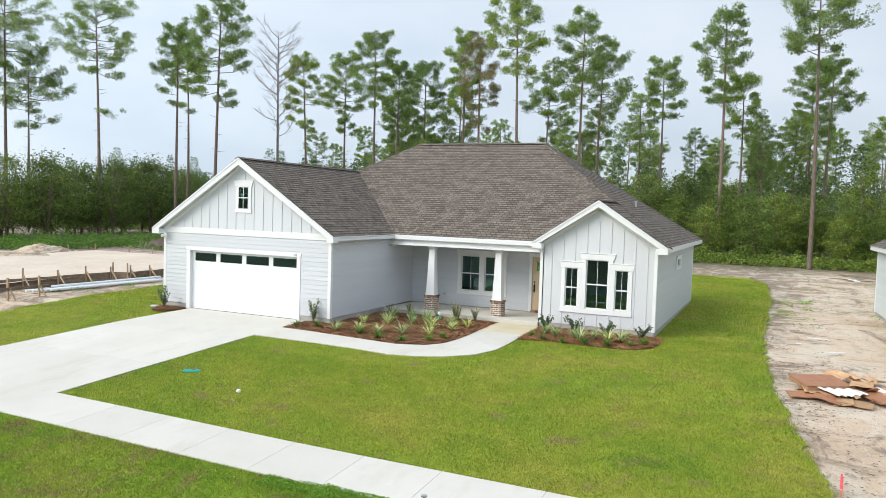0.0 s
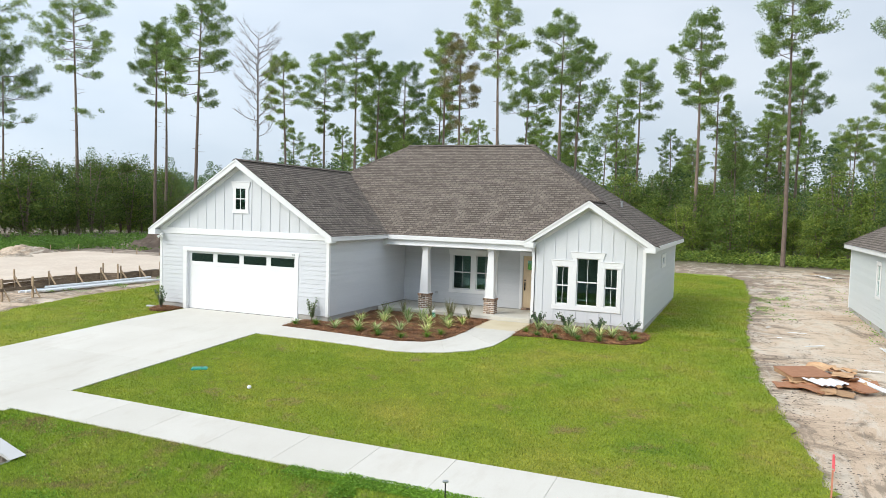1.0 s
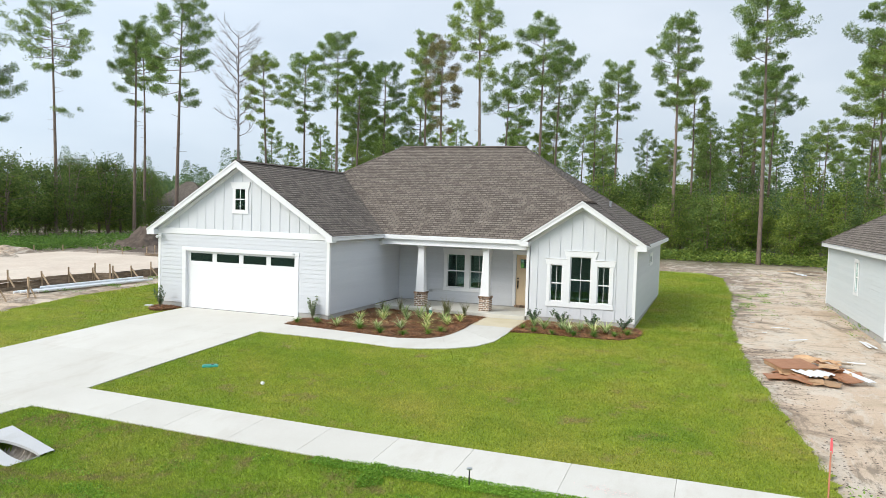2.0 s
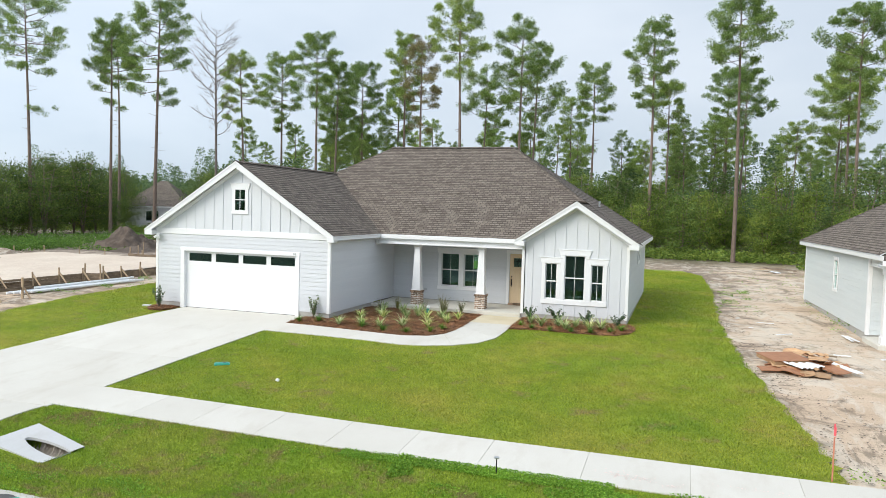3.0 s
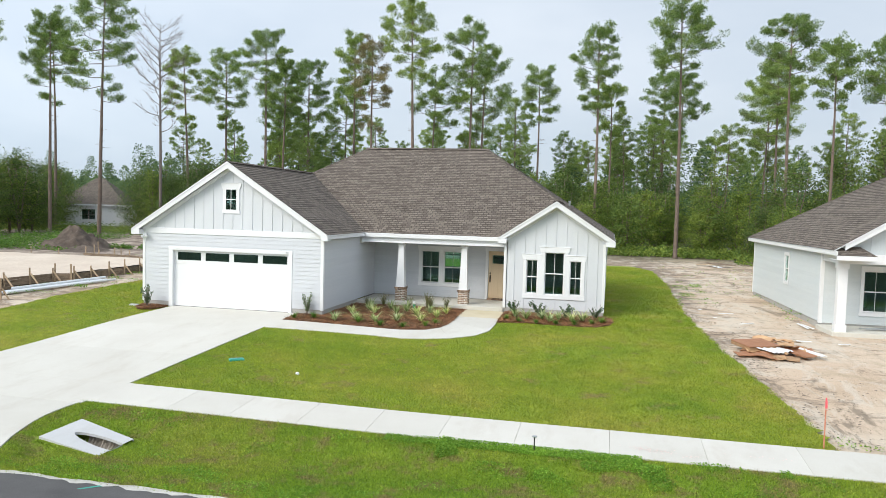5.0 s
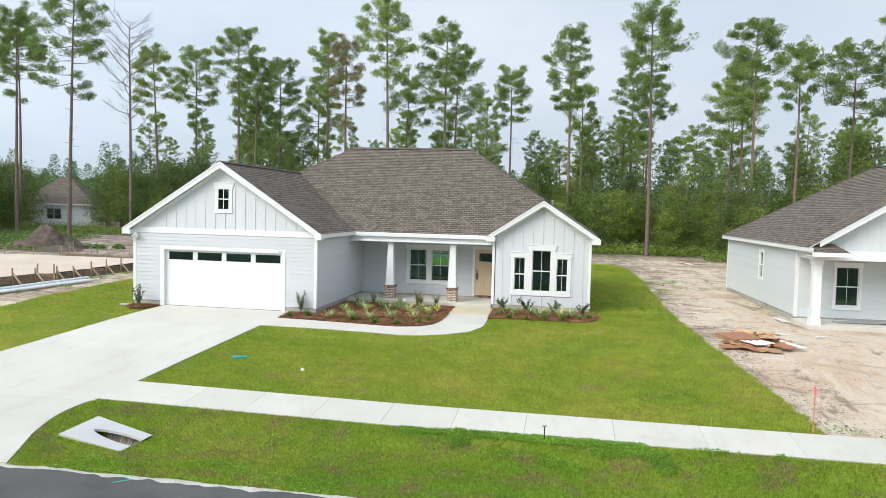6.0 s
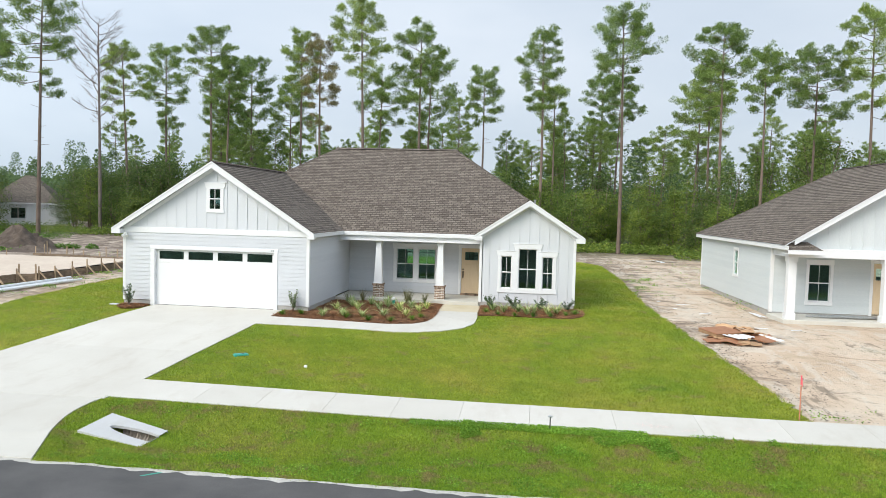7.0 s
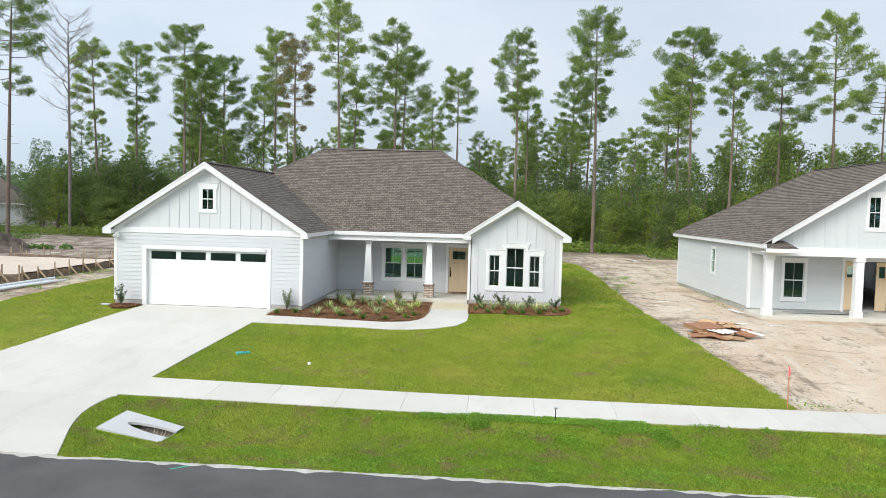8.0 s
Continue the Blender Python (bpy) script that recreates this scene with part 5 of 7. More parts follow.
def square_column(x, y):
    m = Matrix.Translation((17.85, 4.0, 0)) @ Matrix.Rotation(radians(2.0), 4, "Z") @ Matrix.Translation((-17.85, -4.0, 0))
    p = m @ Vector((x, y, 0.08))
    c = thing("porch_column", p, "plain square white column on the porch edge", "column", "columns next door")
    x, y = p.x, p.y
    part("shaft", Shape().box(x - 0.15, x + 0.15, y - 0.15, y + 0.15, 0.34, 2.28, 0.006), TRIM, c)
    part("base", Shape().box(x - 0.18, x + 0.18, y - 0.18, y + 0.18, 0.05, 0.34, 0.008), TRIM, c)
    part("capital", Shape().box(x - 0.18, x + 0.18, y - 0.18, y + 0.18, 2.28, 2.47, 0.008), TRIM, c)


square_column(18.05, 2.45)
square_column(21.52, 2.45)
square_column(24.95, 2.45)
square_column(27.9, 2.45)


# ---- trees ----
def leaves(centres, size, rng, flat=0.4, facing=None):
    """Small kite-shaped leaves, one at each centre. facing: the way out of the crown, towards which they turn."""
    n = len(centres)
    a = rng.normal(size=(n, 3))
    a[:, 2] *= flat
    other = rng.normal(size=(n, 3))
    if facing is not None:
        other = facing + 0.55 * other
        a = np.cross(other, rng.normal(size=(n, 3)))
    a /= np.linalg.norm(a, axis=1, keepdims=True) + 1e-9
    b = np.cross(a, other)
    b /= np.linalg.norm(b, axis=1, keepdims=True) + 1e-9
    s = size * rng.uniform(0.6, 1.3, (n, 1))
    verts = np.stack([centres - a * s * 0.5, centres + b * s * 0.3 - a * s * 0.05, centres + a * s * 0.5, centres - b * s * 0.3 - a * s * 0.05], 1).reshape(-1, 3)
    return verts, np.arange(len(verts)).reshape(-1, 4)


def puffs_of_needles(centres, sizes, count, rng, length=0.18, width=0.032):
    """Short needle sprays gathered into flattened, soft-edged clumps round each centre."""
    n = len(centres)
    off = rng.normal(size=(n, count, 3))
    off /= np.linalg.norm(off, axis=2, keepdims=True)
    off *= rng.uniform(0.12, 1.0, (n, count, 1)) ** 0.55
    d = off + rng.normal(0, 0.45, (n, count, 3)) + np.array([0, 0, 0.25])
    d /= np.linalg.norm(d, axis=2, keepdims=True)
    c = centres[:, None, :] + off * np.array([1.0, 1.0, 0.70]) * sizes[:, None, None]
    L = length * rng.uniform(0.6, 1.25, (n, count, 1))
    side = np.cross(d, rng.normal(size=(n, count, 3)))
    side /= np.linalg.norm(side, axis=2, keepdims=True) + 1e-9
    w = width * rng.uniform(0.7, 1.3, (n, count, 1))
    verts = np.stack([c - side * w, c + side * w, c + d * L], 2).reshape(-1, 3)
    return verts, np.arange(len(verts)).reshape(-1, 3)


def pine_meshes(h, base, r, seed, taper=0.5, dense=1.0, brown=0.0, bare=False, sprig=0.0, count=70):
    """Trunk with limbs, and a crown of needle clumps carried in pads, standing at the origin. base: where the crown starts."""
    rng = np.random.default_rng(seed)
    wood = Shape()
    r0 = 0.0080 * h + 0.015
    bend = rng.normal(0, 0.012 * h, 2)

    def axis(z):
        t = z / h
        return np.array([bend[0] * t * t + 0.10 * math.sin(3.1 * t + seed), bend[1] * t * t + 0.10 * math.cos(2.7 * t + seed), z])
    zs = np.concatenate([[0, 0.25], np.linspace(1.0, h * 0.985, 13)])
    wood.tube([axis(z) for z in zs], [r0 * (1.35 if z == 0 else 1.05 if z < 0.5 else (1 - 0.80 * (z / h) ** 1.15)) for z in zs], 9)
    pts, sizes = [], []
    deep = h - base
    n = int(9 + 3.0 * deep) if not bare else 34
    for i in range(n):
        q = (i + rng.uniform(0, 0.9)) / n
        z = base + deep * (q ** 0.85) * 0.965
        if q < 0.42:
            prof = 0.62 + 0.38 * q / 0.42
        else:
            prof = math.sqrt(max(0.05, 1 - (1 - 0.10 * (1 - taper)) * ((q - 0.42) / 0.60) ** 2))
            prof *= 1 - 0.22 * taper * (q - 0.42)
        if q < 0.30 and not bare:
            if rng.uniform() < 0.35:
                continue
            prof *= rng.choice([0.5, 0.8, 1.1])
        L = max(0.40, 0.90 * r * prof * rng.uniform(0.66, 1.12))
        az = i * 2.399 + rng.uniform(-0.5, 0.5)
        rise = rng.uniform(-0.22, 0.26) + 0.75 * q * q
        if bare:
            rise = rng.uniform(0.35, 1.2)
            L = 0.8 * r * (0.8 + 0.4 * q) * (1 if q < 0.85 else 0.6) * rng.uniform(0.6, 1.1)
        p0 = axis(z)
        out = np.array([math.cos(az), math.sin(az), 0])
        p1 = p0 + out * L * 0.5 + np.array([0, 0, L * 0.5 * (rise - 0.12)])
        p2 = p0 + out * L + np.array([0, 0, L * (rise + 0.08)])
        rl = (0.017 * L + 0.014) if bare else (0.010 * L + 0.012)
        wood.tube([p0, p1, p2], [rl, rl * 0.65, rl * 0.25], 4, cap=False)
        found = [p2]
        subs = max(2, int((2.4 + 2.2 * L) * dense)) if not bare else 6
        for k in range(subs):
            t = rng.uniform(0.38, 1.0)
            b0 = p1 + (p2 - p1) * (2 * t - 1) if t > 0.5 else p0 + (p1 - p0) * (2 * t)
            a2 = az + rng.choice([-1, 1]) * rng.uniform(0.3, 1.2)
            l2 = max(0.35, L * rng.uniform(0.20, 0.42) * (1.3 - 0.5 * t))
            b1 = b0 + np.array([math.cos(a2), math.sin(a2), rng.uniform(-0.15, 0.75) * (1.8 if bare else 1)]) * l2
            wood.tube([b0, b1], [rl * 0.4, rl * 0.13], 3, cap=False)
            found.append(b1)
            if rng.uniform() < 0.45:
                found.append(b0 + (b1 - b0) * rng.uniform(0.35, 0.7) + np.array([0, 0, 0.08]))
            if bare:
                for _ in range(3):
                    b2 = b1 + np.array([math.cos(a2 + rng.normal(0, 0.8)), math.sin(a2 + rng.normal(0, 0.8)), rng.uniform(0.3, 1.2)]) * l2 * 0.7
                    wood.tube([b0 + (b1 - b0) * rng.uniform(0.4, 0.9), b2], [rl * 0.25, rl * 0.1], 3, cap=False)
        found = np.array(found)
        pts.append(found + rng.normal(0, 0.06, found.shape) + np.array([0, 0, 0.10]))
        sizes.append(rng.uniform(0.27, 0.48, len(found)) * (0.85 + 0.06 * r))
    # the leader, and dead stubs below the crown
    m = int(9 * dense)
    pts.append(axis(h) + rng.normal(0, 1, (m, 3)) * np.array([0.34, 0.34, 0.28]) - np.array([0, 0, 0.45]))
    sizes.append(rng.uniform(0.28, 0.42, m))
    for _ in range(5):
        z = base - rng.uniform(0.3, 0.35 * base)
        az = rng.uniform(0, 6.3)
        wood.tube([axis(z), axis(z) + np.array([math.cos(az), math.sin(az), rng.uniform(-0.2, 0.4)]) * rng.uniform(0.4, 1.1)], [0.022, 0.008], 4, cap=False)
    if sprig:
        p0 = axis(sprig)
        p2 = p0 + np.array([1.35, 0.3, 0.15])
        wood.tube([p0, p2], [0.04, 0.015], 4, cap=False)
        pts.append(p2 + rng.normal(0, 1, (9, 3)) * np.array([0.5, 0.4, 0.2]))
        sizes.append(rng.uniform(0.28, 0.42, 9))
    tree_wood = wood.mesh("trunk", DEADWOOD if bare else BARK, smooth=True)
    if bare:
        return tree_wood, None
    v, f = puffs_of_needles(np.concatenate(pts), np.concatenate(sizes), count, rng)
    return tree_wood, numpy_mesh("crown", v, f, BROWN_NEEDLES if brown else NEEDLES)


def stand(name, meshes, m, label, category, group):
    root = new(name)
    root.empty_display_size = 0.3
    root.matrix_basis = m
    tagged(root, label, category, group)
    for key, me in zip(("trunk", "crown"), meshes):
        if me:
            ob = new(key, me)
            ob.parent = root
    return root


def on_land(x, y, turn=0.0, scale=1.0):
    return Matrix.Translation((x, y, float(land(x, y)) - 0.1)) @ Matrix.Rotation(turn, 4, "Z") @ Matrix.Scale(scale, 4)


def pine(x, y, top, base, r, seed, taper=0.5, dense=1.0, brown=0, bare=False, sprig=0.0, label="tall pine with a bare trunk and tufted green crown"):
    z = float(land(x, y)) - 0.1
    stand("pine_tree", pine_meshes(top - z, base - z, r, seed, taper, dense, brown, bare, sprig), on_land(x, y), label, "pine tree", "pines behind the house")


pine(-66.5, 34.5, 27.5, 16.5, 5.2, 2, 0.3)
pine(-66.0, 37.0, 19.6, 11.5, 4.4, 3, 0.4)
pine(-49.7, 32.7, 23.4, 15.4, 3.9, 51, 0.3, 0.85, sprig=12.4, label="tall pine with a flat open crown and one low sprig")
pine(-45.7, 39.3, 22.4, 13.6, 2.8, 4, 0.4)
pine(-53.7, 49.3, 23.4, 14.3, 3.0, 5, 0.5, 0.9)
pine(-36.9, 35.2, 23.2, 13.0, 3.6, 6, 0.9)
pine(-38.1, 46.6, 22.9, 11.0, 3.2, 7, bare=True, label="bare grey dead pine with thin twigs")
pine(-38.9, 53.5, 21.5, 12.6, 2.6, 8, 0.4)
pine(-37.0, 59.1, 22.3, 12.6, 3.1, 9, 0.5)
pine(-25.3, 46.4, 21.5, 13.4, 2.6, 10, 0.5)
pine(-27.3, 54.5, 20.4, 11.5, 2.4, 11, 0.4)
pine(-27.8, 62.6, 21.8, 10.6, 3.1, 12, 0.4, 1.2)
pine(-33.0, 66.0, 18.5, 9.0, 2.6, 52, 0.4)
pine(-17.7, 51.7, 22.1, 13.6, 2.5, 13, 0.4)
pine(-14.4, 48.2, 21.0, 11.4, 2.1, 14, 0.5, 0.7, brown=1, label="sparse pine with rusty brown needles")
pine(-21.5, 60.0, 18.2, 9.5, 2.6, 53, 0.4)
pine(-8.2, 42.5, 22.9, 15.0, 2.8, 15, 0.9, 1.1)
pine(-9.8, 56.0, 18.6, 11.0, 3.0, 17, 0.5)
pine(-3.4, 46.2, 21.6, 13.0, 2.7, 16, 0.5, 1.1)
pine(-4.1, 56.1, 20.6, 11.5, 3.5, 23, 0.5)
pine(1.9, 58.8, 19.6, 13.2, 2.6, 18, 0.35)
pine(8.6, 48.1, 21.7, 13.2, 2.7, 19, 0.6, 0.9)
pine(9.9, 54.5, 17.0, 11.2, 2.1, 31, 0.45)
pine(15.7, 40.9, 21.7, 14.0, 3.0, 20, 0.45, 1.05)
pine(16.3, 68.5, 20.8, 13.8, 2.7, 54, 0.45)
pine(17.5, 62.8, 19.6, 12.2, 2.7, 55, 0.45)
pine(25.1, 44.5, 21.2, 12.6, 3.0, 21, 0.5, 1.1)
pine(26.4, 54.6, 19.6, 11.6, 2.9, 22, 0.5)
pine(27.1, 65.0, 18.8, 9.5, 3.6, 24, 0.6)
pine(27.3, 39.0, 17.6, 12.4, 2.0, 56, 0.4)
pine(34.2, 47.4, 19.4, 10.6, 3.5, 25, 0.4, 1.1)
pine(38.3, 45.0, 22.4, 13.2, 3.1, 26, 0.4)
pine(44.2, 48.0, 18.3, 11.8, 3.0, 27, 0.4)
pine(26.9, 103.0, 16.2, 12.2, 2.4, 28, 0.3)

# more pines deeper in the woods
kinds = [pine_meshes(17 + 1.2 * i, 10.5 + 0.8 * (i % 3), 2.5 + 0.25 * (i % 4), 40 + i, 0.35, 0.9, count=64) for i in range(7)]
rng = random.Random(11)
for i in range(115):
    x, y = rng.uniform(-75, 75), rng.uniform(66, 135)
    if -75 < x < -38 and y < 85:
        continue
    s = rng.uniform(0.50, 0.82)
    stand("pine_tree", kinds[i % 7], on_land(x, y, rng.uniform(0, 6.3), s), "slender pine among the far woods", "pine tree", "pines deeper in the woods")


rng = random.Random(77)
for i in range(38):
    x, y = rng.uniform(-36, 52), rng.uniform(58, 80)
    stand("pine_tree", kinds[rng.randrange(7)], on_land(x, y, rng.uniform(0, 6.3), rng.uniform(0.44, 0.68)), "young pine filling in behind the tall pines", "pine tree", "pines deeper in the woods")


def broad_meshes(h, r, seed, n=5600, size=0.15, mat=LEAVES, shape=0.8):
    """A small broad-leaved tree: stem, limbs and leafy sprays with gaps. shape: 0 slender and pointed, 1 round."""
    rng = np.random.default_rng(seed)
    wood, sprays, spread = Shape(), [], []
    stems = 1 if shape < 0.5 else 3
    lines = []
    for k in range(stems):
        az = k * 2.1 + rng.uniform(0, 1)
        lean = 0.0 if stems == 1 else 0.35
        tip = np.array([math.cos(az) * r * lean, math.sin(az) * r * lean, h * rng.uniform(0.86, 0.97)])
        mid = tip * np.array([0.4, 0.4, 0.5])
        wood.tube([(0, 0, 0), mid, tip], [0.011 * h, 0.008 * h, 0.002 * h], 6)
        lines.append((mid, tip))
    limbs = 26 if stems == 1 else 34
    for i in range(limbs):
        q = 0.10 + 0.88 * (i + rng.uniform(0, 0.8)) / limbs
        mid, tip = lines[i % stems]
        p = mid * (q / 0.5) if q < 0.5 else mid + (tip - mid) * (q - 0.5) / 0.5
        if shape < 0.5:
            rad = r * (1.05 - 0.85 * q) * min(1, q / 0.16)
        else:
            rad = r * (math.sin(math.pi * min(1, q * 0.78 + 0.20)) ** 0.6)
        rad *= rng.uniform(0.55, 1.12)
        a = i * 2.399 + rng.uniform(-0.5, 0.5)
        tip2 = np.array([math.cos(a) * rad, math.sin(a) * rad, p[2] + rad * rng.uniform(0.05, 0.45)])
        tip2[2] = min(tip2[2], h)
        wood.tube([p, tip2], [0.0035 * h, 0.001 * h], 4, cap=False)
        for t in (1.0, 0.72, 0.45):
            sprays.append(p + (tip2 - p) * t + rng.normal(0, 0.06 * r, 3))
            spread.append((0.14 + 0.12 * rng.uniform()) * (0.6 * r + 0.4))
    sprays, spread = np.array(sprays), np.array(spread)
    which = rng.integers(0, len(sprays), n)
    c = sprays[which] + rng.normal(0, 1, (n, 3)) * np.array([1, 1, 0.6]) * spread[which][:, None]
    c[:, 2] = np.maximum(c[:, 2], 0.15)
    out = c - np.array([0, 0, 0.45 * h])
    out = out / np.array([r, r, 0.5 * h]) + 0.8 * (c - sprays[which]) / spread[which][:, None] * 0.5
    out /= np.linalg.norm(out, axis=1, keepdims=True) + 1e-9
    v, f = leaves(c, size, rng, facing=out)
    return wood.mesh("trunk", BARK, smooth=True), numpy_mesh("crown", v, f, mat)


def gap(x, y):
    """The clearing through which the far house shows."""
    return y < 66 and -6.2 < x - (10.5 - 0.78 * (y + 25)) < 5.0


def edge_y(x):
    return float(np.interp(x, (-75, -52, -46, -40, -36, -33, 0, 8, 16, 20, 23, 30, 60), (44, 50, 49, 48, 47, 46.5, 46, 45.5, 47.5, 45, 39, 37, 36)))


broad = [broad_meshes(4.4 + 0.75 * i, 1.7 + 0.2 * i, 70 + i) for i in range(6)]
slim = [broad_meshes(5.2 + 0.7 * i, 1.25 + 0.12 * i, 270 + i, 3400, 0.14, LEAVES, 0.2) for i in range(4)]
dark_broad = [broad_meshes(4.4 + 0.75 * i, 2.0 + 0.25 * i, 170 + i, 6400, 0.16, DARKLEAVES) for i in range(6)]
rng = random.Random(21)
x = -72.0
while x < 62:
    for row in range(4):
        xx, yy = x + rng.uniform(-1, 1), edge_y(x) + row * 3.3 + rng.uniform(-0.8, 1.8)
        if gap(xx, yy) or rng.random() < 0.10:
            continue
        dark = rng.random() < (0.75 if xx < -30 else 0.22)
        kind = dark_broad if dark else (slim if rng.random() < 0.42 else broad)
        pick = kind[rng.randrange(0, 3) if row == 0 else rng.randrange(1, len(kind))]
        stand("small_tree", pick, on_land(xx, yy, rng.uniform(0, 6.3), rng.uniform(0.72, 1.15)),
              "leafy green young tree at the edge of the woods", "tree", "undergrowth trees")
    x += 2.3
# the wood's edge comes forward on the far side of the open lot
for i in range(46):
    t = i / 45
    xx, yy = -44.5 - 4 * rng.uniform(0, 1) - 3 * t, 6 + 38 * t + rng.uniform(-1, 1)
    xx -= rng.choice([0, 2.5, 5, 8])
    if gap(xx, yy):
        continue
    stand("small_tree", (dark_broad if rng.random() < 0.55 else broad)[rng.randrange(1, 6)], on_land(xx, yy, rng.uniform(0, 6.3), rng.uniform(0.62, 1.30)),
          "leafy green young tree at the edge of the woods", "tree", "undergrowth trees")
# two broad oak trees behind the house next door
for xx, yy, big in ((36.5, 51.5, 1.55), (43.5, 50.0, 1.4), (31.8, 52.5, 1.25)):
    stand("oak_tree", dark_broad[5], on_land(xx, yy, xx, big), "broad dark green oak rising over the undergrowth", "tree", "undergrowth trees")


def far_woods():
    """The forest behind, too far to tell tree from tree."""
    rng = np.random.default_rng(8)
    cs = []
    for _ in range(1500):
        y = 66 + 264 * rng.uniform() ** 1.25
        x = rng.uniform(-1.0, 1.0) * (60 + y * 0.9)
        slender = rng.uniform() < 0.35
        h = rng.uniform(8.5, 12.5) if slender else rng.uniform(5, 9.5)
        z0 = float(land(x, y))
        k = int(np.interp(y, (66, 130, 330), (900, 330, 60)) * (0.6 if slender else 1))
        if slender:
            q = rng.uniform(0.55, 1, k)
            rad = 1.5 * np.sqrt(np.clip(1.05 - q, 0, 1) / 0.5) * np.sqrt(rng.uniform(0.05, 1, k))
        else:
            q = rng.uniform(0.1, 1, k)
            rad = 2.7 * np.sin(np.pi * np.clip(q * 0.66 + 0.15, 0, 1)) * np.sqrt(rng.uniform(0.05, 1, k))
        a = rng.uniform(0, 6.3, k)
        cs.append(np.stack([x + rad * np.cos(a), y + rad * np.sin(a), z0 + h * q, np.full(k, y)], 1))
    cs = np.concatenate(cs)
    v, f = leaves(cs[:, :3], 1.0, rng)
    scale = np.repeat(np.interp(cs[:, 3], (66, 130, 330), (0.24, 0.5, 1.7)), 4)[:, None]
    mid = np.repeat(cs[:, :3], 4, axis=0)
    tagged(new("far_woods", numpy_mesh("far_woods", mid + (v - mid) * scale, f, HAZYLEAVES)), "dense green forest stretching to the horizon", "forest", kind="stuff")
    cs = []
    for _ in range(2600):
        y = rng.uniform(340, 900)
        x = rng.uniform(-1.0, 1.0) * y * 1.15
        k = 14
        cs.append(np.stack([x + rng.normal(0, 4, k), y + rng.normal(0, 3, k), rng.uniform(1, 17, k)], 1))
    cs = np.concatenate(cs)
    v, f = leaves(cs, 6.5, rng)
    tagged(new("far_woods", numpy_mesh("far_woods", v, f, HAZYLEAVES)), "distant hazy line of treetops", "forest", kind="stuff")


far_woods()


def unseen_woods_behind():
    """Unseen forest across the road, behind the camera, added for the window reflections."""
    rng = np.random.default_rng(18)
    cs = []
    for _ in range(420):
        x, y = rng.uniform(-140, 140), -rng.uniform(52, 90)
        h = rng.uniform(9, 19)
        k = 60
        q = rng.uniform(0.08, 1, k)
        rad = 3.4 * np.sin(np.pi * np.clip(q * 0.8 + 0.15, 0, 1)) * np.sqrt(rng.uniform(0.05, 1, k))
        a = rng.uniform(0, 6.3, k)
        cs.append(np.stack([x + rad * np.cos(a), y + rad * np.sin(a), -0.9 + h * q], 1))
    v, f = leaves(np.concatenate(cs), 1.7, rng)
    tagged(new("far_woods", numpy_mesh("far_woods", v, f, HAZYLEAVES)), "unseen woods added across the road for window reflections", "forest", kind="stuff")


unseen_woods_behind()


# ---- the far house and the building lot ----
def far_house():
    h = thing("house", (-58.0, 64.0, 0.4), "white house with grey hipped roof glimpsed between trees", "house")
    h.rotation_euler = (0, 0, radians(24))
    x0, x1, y0, y1, ez = -62.0, -53.6, 60.0, 70.0, 3.25
    walls = Shape()
    opening = [(-58.9, -57.2, 1.2, 2.6)]
    holed(walls, "x", y0, y0 + 0.15, x0, x1, 0.2, 3.1, opening)
    part("wall", walls, TRIM, h, weld=True)
    part("wall", Shape().box(x1 - 0.15, x1, y0 + 0.16, y1, 0.2, 3.1), TRIM, h)
    part("wall", Shape().box(x0, x0 + 0.15, y0 + 0.16, y1, 0.2, 3.1), TRIM, h)
    part("wall", Shape().box(x0, x1, y1 - 0.15, y1, 0.2, 3.1), TRIM, h)
    sash(h, "x", y0, -1, -58.9, -58.1, 1.2, 2.6)
    sash(h, "x", y0, -1, -58.0, -57.2, 1.2, 2.6)
    s = Shape()
    e, zr = 0.4, 6.9
    pts = [(x0 - e, y0 - e, ez), (x1 + e, y0 - e, ez), (x1 + e, y1 + e, ez), (x0 - e, y1 + e, ez)]
    ra, rb = (-58.3, 65.0, zr), (-57.3, 65.0, zr)
    for p in ([pts[0], pts[1], rb, ra], [pts[1], pts[2], rb], [pts[2], pts[3], ra, rb], [pts[3], pts[0], ra]):
        roof_plane(s, p, p[0], p[1], 0.3)
    part("roof", s, SHINGLE, h, uv=True)
    f = Shape()
    for a, b in zip(pts, pts[1:] + pts[:1]):
        beam(f, (a[0], a[1], ez), (b[0], b[1], ez), 0.03, 0.18)
    part("fascia", f, TRIM, h)
    h.location.x -= 1.6


far_house()


def inside(px, py, poly):
    """Which of many points lie within an outline."""
    ok = np.zeros(len(px), bool)
    n = len(poly)
    for i in range(n):
        (x0, y0), (x1, y1) = poly[i], poly[(i + 1) % n]
        hit = ((y0 > py) != (y1 > py)) & (px < (x1 - x0) * (py - y0) / ((y1 - y0) or 1e-9) + x0)
        ok ^= hit
    return ok


